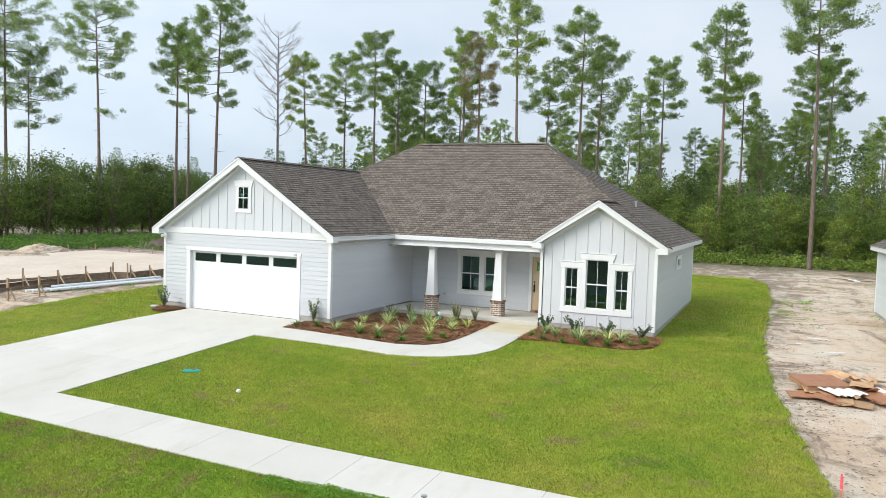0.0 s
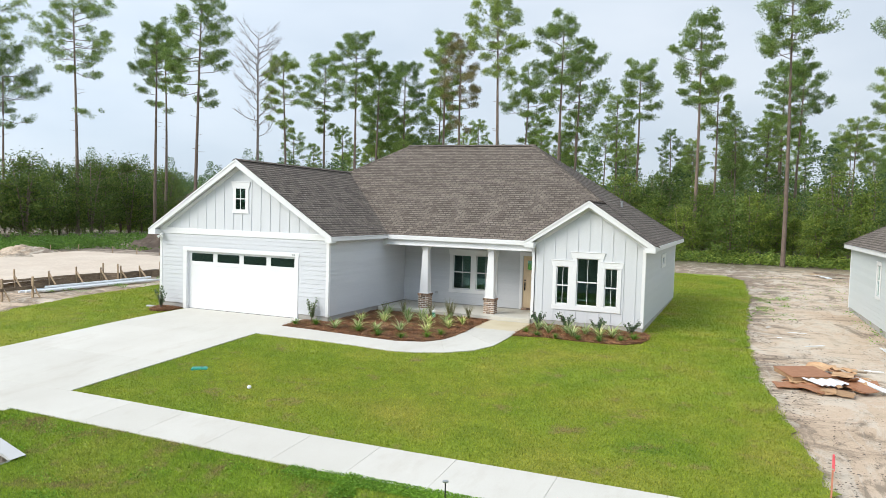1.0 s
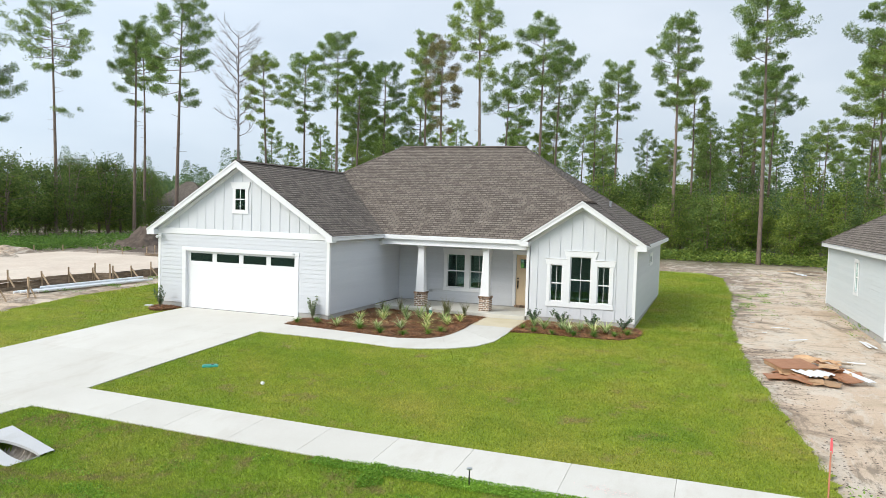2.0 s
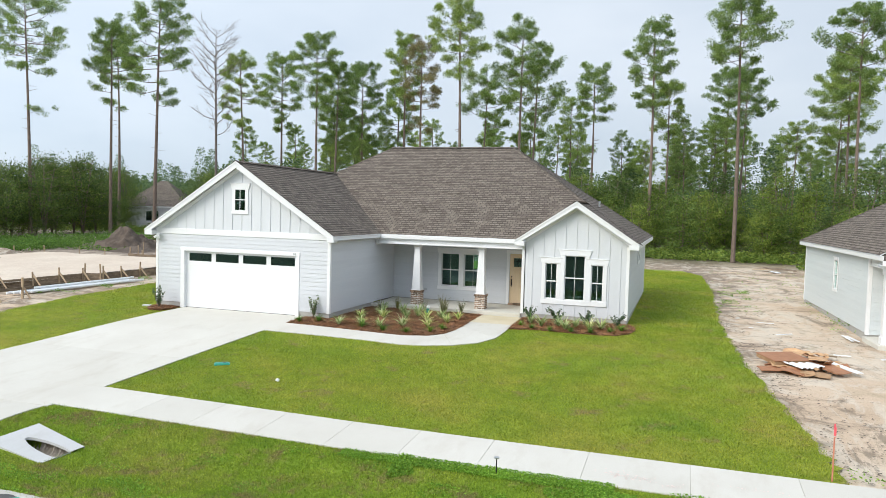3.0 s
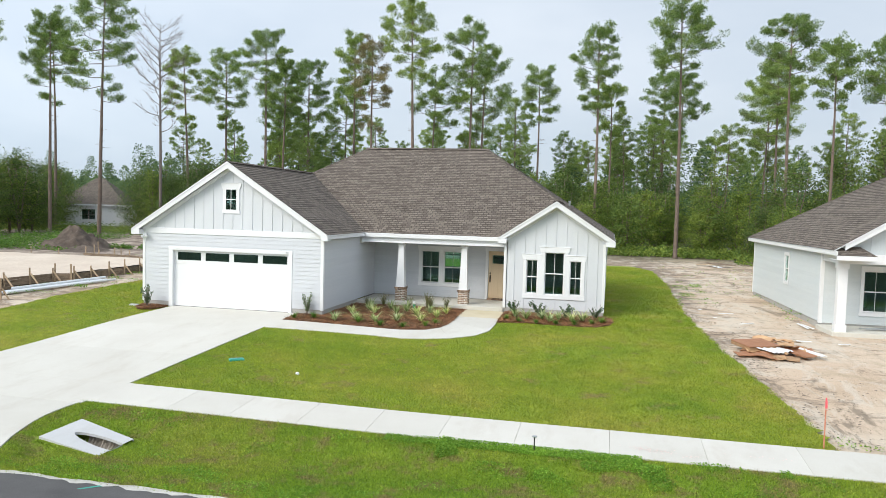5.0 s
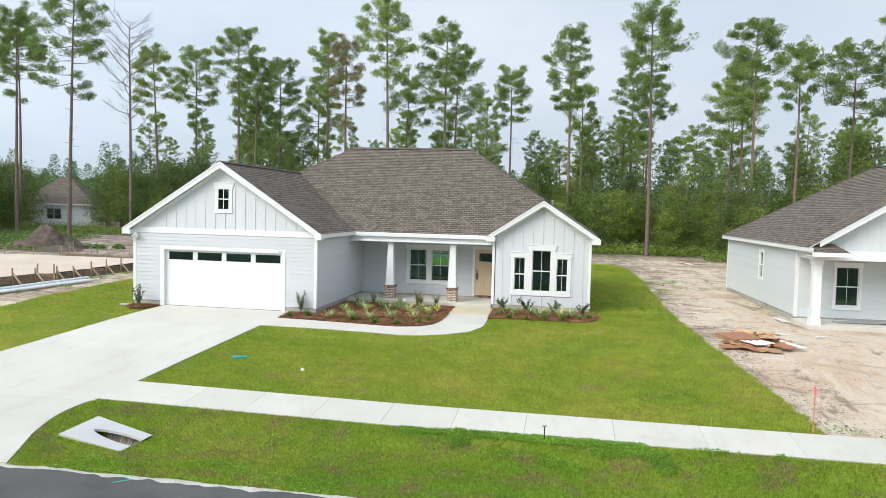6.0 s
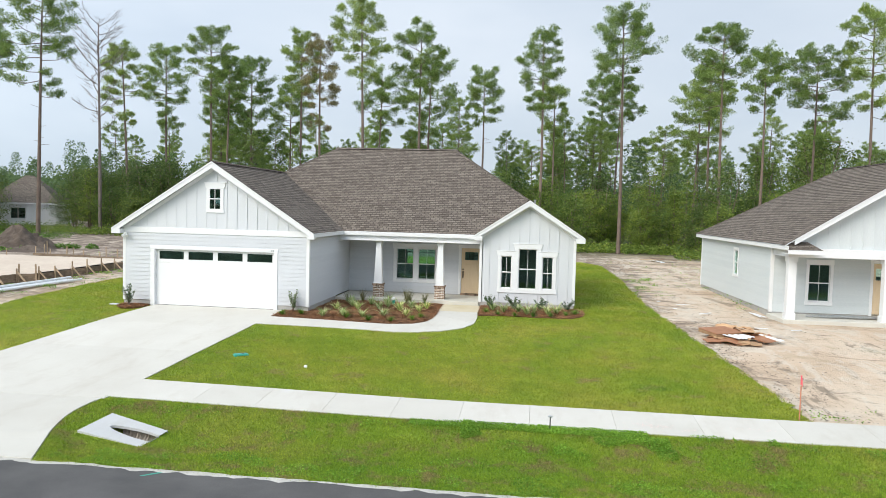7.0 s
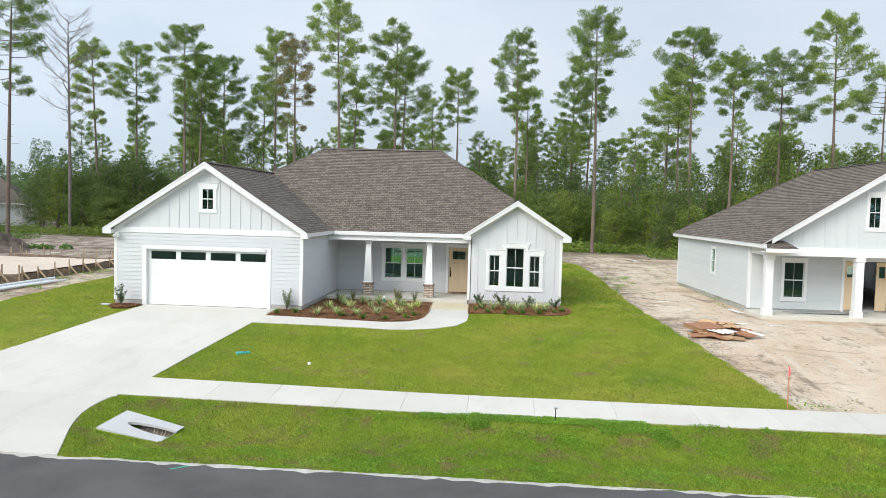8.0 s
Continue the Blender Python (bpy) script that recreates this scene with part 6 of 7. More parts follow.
def sand_pad():
    """Filled sand inside the footing boards."""
    xs, ys = np.linspace(-30, -15.62, 60), np.linspace(-9, 16, 90)
    gx, gy = np.meshgrid(xs, ys)
    edge = np.clip(np.minimum(np.minimum(gx + 30, 16.3 - gy), gy + 9.3) / 1.2, 0, 1)
    z = np.array([noise.noise(Vector((x * 0.5, y * 0.5, 7))) * 0.06 + noise.noise(Vector((x * 1.7, y * 1.7, 7))) * 0.03 for x, y in zip(gx.ravel(), gy.ravel())]).reshape(gx.shape)
    z = land(gx, gy) - 0.12 + edge * (0.40 + z)
    idx = np.arange(gx.size).reshape(gx.shape)
    f = np.stack([idx[:-1, :-1], idx[:-1, 1:], idx[1:, 1:], idx[1:, :-1]], -1).reshape(-1, 4)
    solo("ground", numpy_mesh("ground", np.stack([gx, gy, z], -1).reshape(-1, 3), f, PALESAND, True), None, "raised pad of pale fill sand", "sand", "structure")


sand_pad()


def mound(x, y, r, h, mat, label, seed):
    n, k = 40, 70
    vs, fs = [], []
    for i in range(n + 1):
        q = i / n
        for j in range(k):
            a = 2 * math.pi * j / k
            rr = r * (1 - q) * (1 + 0.22 * noise.noise(Vector((math.cos(a) * 1.3 + seed, math.sin(a) * 1.3, 0))))
            px, py = x + rr * math.cos(a), y + rr * math.sin(a)
            z = float(land(px, py)) - 0.08 + h * (q ** 0.95 if q < 0.75 else 0.761 + 0.16 * math.sin((q - 0.75) * 2 * math.pi))
            z += (0.42 * noise.noise(Vector((px * 0.9, py * 0.9, seed))) + 0.26 * noise.noise(Vector((px * 2.4, py * 2.4, seed))) + 0.13 * noise.noise(Vector((px * 6, py * 6, seed)))) * min(1, 4 * q) * h / 1.6
            vs.append((px, py, z))
    for i in range(n):
        for j in range(k):
            fs.append((i * k + j, i * k + (j + 1) % k, (i + 1) * k + (j + 1) % k, (i + 1) * k + j))
    solo("earth_mound", numpy_mesh("earth_mound", vs, fs, mat, True), None, label, "earth mound")


mound(-30.5, 24.3, 2.75, 1.75, HAIRY, "heap of dark brown dug earth", 1.0)
mound(-28.2, 22.4, 2.0, 0.45, HAIRY, "low spill of dark earth beside the heap", 2.5)
mound(-28.0, 9.2, 2.6, 0.65, SOIL, "low grey heap of spoiled sand", 4.0)
mound(-32.0, 13.5, 2.4, 0.7, SOIL, "low grey heap of spoiled sand", 6.0)


def footing_forms():
    root = thing("footing_form", (-15.5, 5.0, 0.0), "weathered footing boards held by braced wooden stakes", "formwork")
    lines = [((-16.2, -5.5), (-15.5, 4.6)), ((-15.5, 4.6), (-14.75, 4.95)), ((-14.75, 4.95), (-15.15, 15.8)), ((-15.15, 15.8), (-24.0, 17.2))]
    rng = random.Random(4)
    for n, (a, b) in enumerate(lines):
        A, B = Vector((*a, 0)), Vector((*b, 0))
        L = (B - A).length
        d = (B - A) / L
        nrm = Vector((d.y, -d.x, 0))
        k = max(1, round(L / 2.4))
        for i in range(k):
            p, q = A + d * (L * i / k + 0.004), A + d * (L * (i + 1) / k - 0.004)
            s = Shape()
            z0, z1 = 0.0 + rng.uniform(-0.01, 0.01), 0.37 + rng.uniform(-0.02, 0.02)
            for lo, hi in ((z0, (z0 + z1) / 2 - 0.004), ((z0 + z1) / 2 + 0.004, z1)):
                beam(s, (p.x, p.y, hi), (q.x, q.y, hi), 0.038, hi - lo)
            part("board", s, FORMBOARD, root)
        m = max(1, round(L / 1.35))
        for i in range(m + 1):
            p = A + d * min(L - 0.05, max(0.05, L * i / m + rng.uniform(-0.15, 0.15))) + nrm * 0.03
            lean = rng.uniform(-0.05, 0.05)
            top = rng.uniform(0.62, 0.88)
            s = Shape()
            s.box(-0.035, 0.035, -0.02, 0.02, -0.25, top, 0.004, Matrix.Translation(p) @ Matrix.Rotation(lean, 4, "X") @ Matrix.Rotation(math.atan2(d.y, d.x), 4, "Z"))
            st = part("stake", s, LUMBER, root)
            if n in (0, 2):
                foot = p + nrm * 0.55
                mid = (p + foot) / 2 + Vector((0, 0, 0.24))
                ang = math.atan2(nrm.y, nrm.x)
                br = Shape().box(-0.40, 0.40, -0.02, 0.02, -0.035, 0.035, 0.004, Matrix.Translation(mid) @ Matrix.Rotation(ang, 4, "Z") @ Matrix.Rotation(0.82, 4, "Y"))
                part("brace", br, LUMBER, st)
    return root


footing_forms()


def batter_board():
    root = thing("batter_board", (-13.3, -1.5, -0.1), "two rough stakes joined by a nailed board", "stake")
    for x, y, h in ((-13.42, -2.1, 0.72), (-13.25, -0.9, 0.74)):
        st = part("stake", Shape().box(x - 0.045, x + 0.045, y - 0.03, y + 0.03, -0.4, h, 0.005), LUMBER, root)
        part("brace", Shape().box(-0.30, 0.30, -0.02, 0.02, -0.03, 0.03, 0.003, Matrix.Translation((x + 0.2, y + 0.05, 0.1)) @ Matrix.Rotation(0.9, 4, "Y")), LUMBER, root)
    part("rail", beam(Shape(), (-13.40, -2.6, 0.34), (-13.2, -0.4, 0.36), 0.04, 0.12), FORMBOARD, root)


batter_board()


def lath(x, y, h, mat=LUMBER, lean=0.0, label="small wooden grade stake in the sand"):
    z = float(land(x, y))
    solo("stake", Shape().box(-0.03, 0.03, -0.012, 0.012, -0.2, h, 0.003, Matrix.Translation((x, y, z)) @ Matrix.Rotation(lean, 4, "X") @ Matrix.Rotation(0.6, 4, "Z")), mat, label, "stake", group="grade stakes")


for x, y, h in ((-23.5, 17.6, 0.8), (-25.6, 16.8, 0.55), (-21.6, 17.8, 0.7), (-19.8, 18.6, 0.7), (-18.2, 19.2, 0.6), (-27.5, 16.5, 0.6), (-29.0, 15.0, 0.7), (-31.2, 14.6, 0.6), (-24.6, 19.4, 0.9), (-17.0, 17.5, 0.6)):
    lath(x, y, h, lean=0.04)

for i, (dx, dz, tilt) in enumerate(((0, 0.0, 0.0), (0.13, 0.0, 0.015), (0.27, 0.0, 0.03), (0.08, 0.10, 0.02), (0.42, 0.0, 0.055))):
    a = Vector((-14.25 + dx, -0.75 + 0.2 * i, 0.055 + dz - 0.03))
    b = Vector((-13.85 + dx + tilt * 3, 5.35 + 0.18 * i, 0.055 + dz + 0.02))
    s = Shape().tube([a, b], 0.055, 14)
    solo("pipe", s, PVC, "long white plastic drain pipe lying on sand", "pipe", group="stack of pipes", smooth=False)


# ---- beds and planting ----
BED_FRONT = [(x, y + 0.015) for x, y in WIN[1:]] + [(0.02, 3.64), (0.02, -0.02), (-0.98, -0.02), (-0.98, -1.27), (-0.5, -1.31)]
BED_WING = [(6.28, 3.74), (6.33, 1.7), (6.38, 0.9), (7.4, 1.18), (8.4, 1.06), (9.3, 1.1), (9.9, 1.2), (10.32, 1.75), (10.45, 2.55), (10.38, 3.3), (10.2, 3.74)]
BED_GARAGE = [(-7.42, 0.0), (-7.4, -0.5), (-7.0, -1.0), (-6.52, -0.95), (-6.33, -0.45), (-6.36, -0.03)]


def bed(poly, label, count, seed):
    s = Shape()
    s.face([(x, y, float(land(x, y)) + 0.035) for x, y in poly])
    for i, a in enumerate(poly):
        b = poly[(i + 1) % len(poly)]
        s.face([(a[0], a[1], float(land(*a)) + 0.035), (b[0], b[1], float(land(*b)) + 0.035), (b[0], b[1], float(land(*b)) - 0.1), (a[0], a[1], float(land(*a)) - 0.1)])
    solo("planting_bed", s, MULCHBED, label, "planting bed", "structure")
    rng = np.random.default_rng(seed)
    xs, ys = np.array(poly).T
    px, py = rng.uniform(xs.min(), xs.max(), count * 3), rng.uniform(ys.min(), ys.max(), count * 3)
    keep = inside(px, py, poly)
    px, py = px[keep][:count], py[keep][:count]
    h = np.array([max(0, noise.noise(Vector((x * 2.2, y * 2.2, seed)))) for x, y in zip(px, py)]) * 0.09
    c = np.stack([px, py, land(px, py) + 0.04 + h * rng.uniform(0, 1, len(px))], 1)
    a = rng.uniform(0, 6.3, len(px))
    d = np.stack([np.cos(a), np.sin(a), rng.normal(0, 0.22, len(px))], 1) * rng.uniform(0.05, 0.12, (len(px), 1))
    w = np.stack([-np.sin(a), np.cos(a), rng.uniform(-0.5, 0.5, len(px))], 1) * 0.006
    v = np.stack([c - d - w, c - d + w, c + d + w, c + d - w], 1).reshape(-1, 3)
    tagged(new("pine_straw", numpy_mesh("pine_straw", v, np.arange(len(v)).reshape(-1, 4), STRAW)), "loose red-brown pine straw mulch", "mulch", kind="stuff")


bed(BED_FRONT, "mulched bed along the garage and the porch", 26000, 1)
bed(BED_WING, "mulched bed under the wing windows", 12000, 2)
bed(BED_GARAGE, "small mulched bed at the garage corner", 3000, 3)


def blade_plant(name, n, length, width, arch, seed, mat, spread=1.0):
    """A rosette of arching strap leaves from one crown."""
    rng = np.random.default_rng(seed)
    vs, fs = [], []
    for i in range(n):
        az = rng.uniform(0, 2 * math.pi)
        lean = rng.uniform(0.1, 0.85) * spread
        L = length * rng.uniform(0.65, 1.15)
        out = np.array([math.cos(az), math.sin(az), 0])
        side = np.array([-math.sin(az), math.cos(az), 0]) * width * 0.5
        p = out * 0.02 * rng.uniform(0, 1.5)
        b = len(vs)
        steps = 4
        for k in range(steps + 1):
            q = k / steps
            w = side * (1 - q ** 2.2) + side * 0.08
            vs += [p - w, p + w]
            ang = lean + arch * q * rng.uniform(0.8, 1.2)
            p = p + (out * math.sin(ang) + np.array([0, 0, math.cos(ang)])) * L / steps
        for k in range(steps):
            fs.append((b + 2 * k, b + 2 * k + 1, b + 2 * k + 3, b + 2 * k + 2))
    return numpy_mesh(name, np.array(vs), fs, mat)


def shrub_meshes(h, r, n, size, seed, mat, upright=0.5):
    rng = np.random.default_rng(seed)
    wood, pts = Shape(), []
    for i in range(9):
        az = rng.uniform(0, 6.3)
        tip = np.array([math.cos(az) * r * rng.uniform(0.3, 1), math.sin(az) * r * rng.uniform(0.3, 1), h * rng.uniform(0.6, 1.0)])
        wood.tube([(0, 0, -0.03), tip * np.array([0.35, 0.35, 0.5]), tip], [0.010, 0.007, 0.003], 4, cap=False)
        for _ in range(n // 9):
            t = rng.uniform(0.25, 1.02)
            pts.append(tip * np.array([t ** 1.4, t ** 1.4, t]) + rng.normal(0, 0.028, 3))
    v, f = leaves(np.array(pts), size, rng, 1.0)
    return wood.mesh("stem", BARK), numpy_mesh("leaf_mass", v, f, mat)


def plant(name, meshes, x, y, turn, scale, label, category, group, keys=("stem", "foliage")):
    y = y + 0.22 if x > -0.8 and y < 2.6 else y
    z = float(land(x, y)) + 0.03
    m = Matrix.Translation((x, y, z)) @ Matrix.Rotation(turn, 4, "Z") @ Matrix.Scale(scale, 4)
    if len(meshes) == 1:
        ob = new(name, meshes[0])
        ob.matrix_basis = m
        return tagged(ob, label, category, group)
    root = new(name)
    root.empty_display_size = 0.1
    root.matrix_basis = m
    tagged(root, label, category, group)
    for key, me in zip(keys, meshes):
        new(key, me).parent = root
    return root


FLAX = [blade_plant("flax_lily", 46, 0.66, 0.042, 1.25, 80 + i, STRIPED, 0.95) for i in range(4)]
TUFT = [blade_plant("lily_turf", 80, 0.32, 0.015, 1.6, 90 + i, FIELDWEEDS) for i in range(3)]
REED = [blade_plant("ornamental_grass", 60, 0.62, 0.012, 0.55, 95 + i, PLUME, 0.45) for i in range(2)]
DARK = [shrub_meshes(0.52, 0.50, 460, 0.062, 100 + i, DARKSHRUB) for i in range(2)]
GREY = [shrub_meshes(0.88, 0.24, 640, 0.055, 104, GREYSHRUB)]
rng = random.Random(9)
for x, y in ((0.84, -1.15), (0.88, 0.54), (1.51, -0.78), (0.97, 2.55), (1.65, 0.86), (2.26, -0.9), (1.92, 2.15), (2.44, 1.13), (2.99, -0.64), (2.66, 1.80), (3.31, 0.91), (3.77, -0.29), (3.62, 1.73),
             (4.08, 0.85), (4.25, 1.72), (1.25, 1.6), (6.85, 2.1), (7.3, 1.75), (7.87, 2.0), (8.48, 2.0), (9.0, 1.7), (9.35, 1.95), (8.2, 1.35)):
    plant("flax_lily", [rng.choice(FLAX)], x, y, rng.uniform(0, 6), rng.uniform(0.72, 0.98), "striped green and cream flax lily in mulch", "plant", "striped flax lilies")
for x, y in ((-0.69, -1.15), (-0.07, -0.85), (1.73, -1.17), (2.63, -1.5), (3.44, -1.5), (4.12, -1.05), (4.37, -0.5), (6.62, 1.45), (7.1, 1.0), (7.75, 0.85), (8.45, 0.9), (9.1, 1.0), (9.7, 1.45), (10.05, 1.9)):
    plant("lily_turf", [rng.choice(TUFT)], x, y, rng.uniform(0, 6), rng.uniform(0.85, 1.2), "low dark green tuft of lily turf", "plant", "lily turf tufts")
for x, y, s in ((0.75, 2.9, 0.8), (1.30, 3.35, 0.95), (2.45, 3.3, 0.8), (3.18, 3.3, 1.15), (3.34, 3.15, 1.0), (3.95, 3.3, 1.0)):
    plant("ornamental_grass", [rng.choice(REED)], x, y, rng.uniform(0, 6), s, "wispy buff ornamental grass beside the porch", "plant", "ornamental grasses")
for x, y in ((6.72, 2.95), (7.70, 3.1), (8.70, 2.95), (9.78, 3.15)):
    plant("shrub", rng.choice(DARK), x, y, rng.uniform(0, 6), rng.uniform(0.9, 1.1), "small dark purple-green shrub against the wall", "shrub", "dark shrubs")
plant("shrub", GREY[0], -6.95, -0.5, 0.4, 1.0, "upright grey-green young shrub at the garage corner", "shrub", "upright shrubs")
plant("shrub", GREY[0], -0.52, -0.42, 2.0, 0.95, "upright grey-green young shrub at the garage corner", "shrub", "upright shrubs")

# clean-out pipe in the bed
splash = Shape().box(-7.86, -7.52, -0.34, -0.16, -0.14, -0.06, 0.015)
solo("splash_block", splash, CULVERTCAST, "small grey concrete splash block beside the garage", "splash block")
co = thing("cleanout_pipe", (2.70, 3.0, 0.0), "teal clean-out pipe with a white cap", "pipe")
part("pipe", Shape().tube([(2.70, 3.0, -0.2), (2.70, 3.0, 0.13)], 0.055, 14), TEAL, co)
part("cap", Shape().tube([(2.70, 3.0, 0.125), (2.70, 3.0, 0.19), (2.70, 3.0, 0.225)], [0.062, 0.062, 0.035], 14), TRIM, co)

# things in the lawn
mb = thing("meter_box", (0.03, -6.43, -0.46), "flat teal plastic meter box lid in the lawn", "meter box")
M = Matrix.Translation((0.03, -6.43, float(land(0.03, -6.43)))) @ Matrix.Rotation(0.6, 4, "Z")
part("lid", Shape().box(-0.18, 0.18, -0.10, 0.10, 0.02, 0.045, 0.012, M), TEAL, mb)
part("rim", Shape().box(-0.21, 0.21, -0.13, 0.13, -0.1, 0.03, 0.01, M), TEAL, mb)
part("reader_cap", Shape().tube([M @ Vector((0.06, 0, 0.044)), M @ Vector((0.06, 0, 0.054))], 0.035, 12), BLACK, mb)
cz = float(land(2.25, -7.24))
cap = Shape().tube([(2.25, -7.24, cz - 0.1), (2.25, -7.24, cz + 0.04), (2.25, -7.24, cz + 0.06), (2.25, -7.24, cz + 0.07)], [0.05, 0.05, 0.042, 0.015], 16)
solo("drain_plug", cap, TRIM, "round white plastic clean-out cap in the lawn", "pipe cap", smooth=True)
pz = float(land(8.92, -10.86))
pin = thing("survey_marker", (8.92, -10.86, pz), "thin dark metal marker pin with a flat head", "marker")
part("pin", Shape().tube([(8.92, -10.86, pz - 0.2), (8.92, -10.86, pz + 0.33)], 0.012, 8), BLACK, pin)
part("head", Shape().tube([(8.92, -10.86, pz + 0.325), (8.92, -10.86, pz + 0.345)], 0.05, 12), STEEL, pin)
sz = float(land(14.66, -9.1))
lathe = thing("survey_stake", (14.66, -9.1, sz), "wooden survey lath with a pink painted top", "stake")
part("lath", Shape().box(14.647, 14.673, -9.11, -9.098, sz - 0.2, sz + 0.82, 0.002), LATH, lathe, "orange-stained lath")
part("painted_top", Shape().box(14.645, 14.675, -9.112, -9.096, sz + 0.84, sz + 1.06, 0.002), PINK, lathe)
part("ribbon", Shape().box(14.674, 14.684, -9.122, -9.118, sz + 0.80, sz + 1.0, 0.002), PINK, lathe)


def culvert():
    root = thing("culvert_end", (-0.1, -12.4, -1.0), "sloping concrete culvert end with a corrugated pipe mouth", "culvert")
    P = [Vector(p) for p in ((-0.69, -11.80, -0.77), (0.75, -12.05, -1.00), (0.65, -13.0, -1.05), (-0.74, -12.97, -0.81))]

    def at(u, v, dz=0.0):
        p = (P[0] * (1 - u) + P[1] * u) * (1 - v) + (P[3] * (1 - u) + P[2] * u) * v
        return p + Vector((0, 0, dz + 0.012))
    s = Shape()
    n = 40
    cu, cv, ru, rv = 0.72, 0.5, 0.46, 0.25
    inner, outer = [], []
    for i in range(n):
        a = 2 * math.pi * i / n
        c, d = math.cos(a), math.sin(a)
        inner.append((min(cu + ru * c, 1.0), cv + rv * d * (0.80 + 0.20 * c)))
        k = 1.0 / max(abs(c) / 0.5, abs(d) / 0.5)
        outer.append((min(max(0.5 + k * c, 0), 1), min(max(0.5 + k * d, 0), 1)))
    for i in range(n):
        j = (i + 1) % n
        s.face([at(*outer[i]), at(*outer[j]), at(*inner[j]), at(*inner[i])])
        if min(inner[i][0], inner[j][0]) < 1:
            s.face([at(*outer[i]), at(*outer[j]), at(*outer[j], -0.22), at(*outer[i], -0.22)])
        s.face([at(*inner[i]), at(*inner[j]), at(*inner[j], -0.055), at(*inner[i], -0.055)])
    part("headwall", s, CULVERTCAST, root, "pale cast concrete apron")
    t = Shape()
    rows, cols = 66, 14
    grid = []
    for r in range(rows + 1):
        u = 0.06 + 0.93 * r / rows
        top = at(u, cv, -0.06)
        deep = 0.8 * (top.z + 1.27)
        line = []
        for c in range(cols + 1):
            ang = math.pi * c / cols
            k = 1 + 0.17 * math.sin(r * 2 * math.pi / 4.4)
            line.append(at(u, cv - 0.285 * k * math.cos(ang), -0.06 - deep * math.sin(ang) * (0.93 + 0.07 * k)))
        grid.append(line)
    for r in range(rows):
        for c in range(cols):
            t.face([grid[r][c], grid[r][c + 1], grid[r + 1][c + 1], grid[r + 1][c]])
    t.face(grid[0])
    part("pipe", t, RUSTPIPE, root, "corrugated metal pipe")


culvert()

# paint marks and stains on the paving
solo("paint_mark", Shape().face([(1.70, -14.92, -0.863), (1.78, -14.92, -0.863), (2.05, -14.70, -0.861), (1.98, -14.68, -0.861)]), TEAL, "short teal utility paint mark on the road edge", "paint mark", "structure")

rnd = random.Random(12)
for cx, cy, rx, ry, n in ((11.1, -10.13, 0.20, 0.08, 70), (11.5, -10.18, 0.10, 0.05, 22), (11.95, -10.33, 0.10, 0.05, 22), (13.2, -10.0, 0.28, 0.03, 26)):
    specks = Shape()
    for _ in range(n):
        x, y, w = cx + rnd.gauss(0, rx), cy + rnd.gauss(0, ry), rnd.uniform(0.006, 0.02)
        z = float(land(x, y)) + 0.0335
        specks.face([(x + w * rnd.uniform(0.7, 1.3) * math.cos(k * 1.26), y + w * rnd.uniform(0.7, 1.3) * math.sin(k * 1.26), z) for k in range(5)])
    solo("paint_mark", specks, PINKSTAIN, "faded pink smear on the sidewalk", "paint mark", "structure")


# ---- rubbish on the sand ----
def sheet(name, x, y, z, w, d, t, rx, ry, rz, mat, label, category, curl=0.0, ridges=0):
    """A lying sheet with thickness, curled or ridged."""
    n, k = (24 if ridges else 14), 10
    top, s = [], Shape()
    rnd = random.Random(int(1000 * (x + y)))
    ph = rnd.uniform(0, 6)
    m = Matrix.Translation((x, y, z + float(land(x, y)))) @ Euler((rx, ry, rz)).to_matrix().to_4x4()
    for i in range(n + 1):
        for j in range(k + 1):
            u, v2 = (i / n - 0.5) * w, (j / k - 0.5) * d
            h = 0.5 * curl * (math.sin(3.5 * u / w + ph) + 0.6 * math.sin(5 * v2 / d + 2 * ph)) + (0.02 * math.sin(ridges * 2 * math.pi * i / n) if ridges else 0)
            h += 0.8 * curl * noise.noise(Vector((u * 5, v2 * 5, ph)))
            top.append((u, v2, h))
    a = [m @ Vector(p) for p in top]
    b = [m @ Vector((p[0], p[1], p[2] - t)) for p in top]
    ix = lambda i, j: i * (k + 1) + j
    for i in range(n):
        for j in range(k):
            s.face([a[ix(i, j)], a[ix(i + 1, j)], a[ix(i + 1, j + 1)], a[ix(i, j + 1)]])
            s.face([b[ix(i, j)], b[ix(i, j + 1)], b[ix(i + 1, j + 1)], b[ix(i + 1, j)]])
    for i in range(n):
        for j in (0, k):
            s.face([a[ix(i, j)], a[ix(i + 1, j)], b[ix(i + 1, j)], b[ix(i, j)]])
    for j in range(k):
        for i in (0, n):
            s.face([a[ix(i, j)], a[ix(i, j + 1)], b[ix(i, j + 1)], b[ix(i, j)]])
    me = s.mesh(name, mat)
    return tagged(new(name, me), label, category, "rubbish heap")


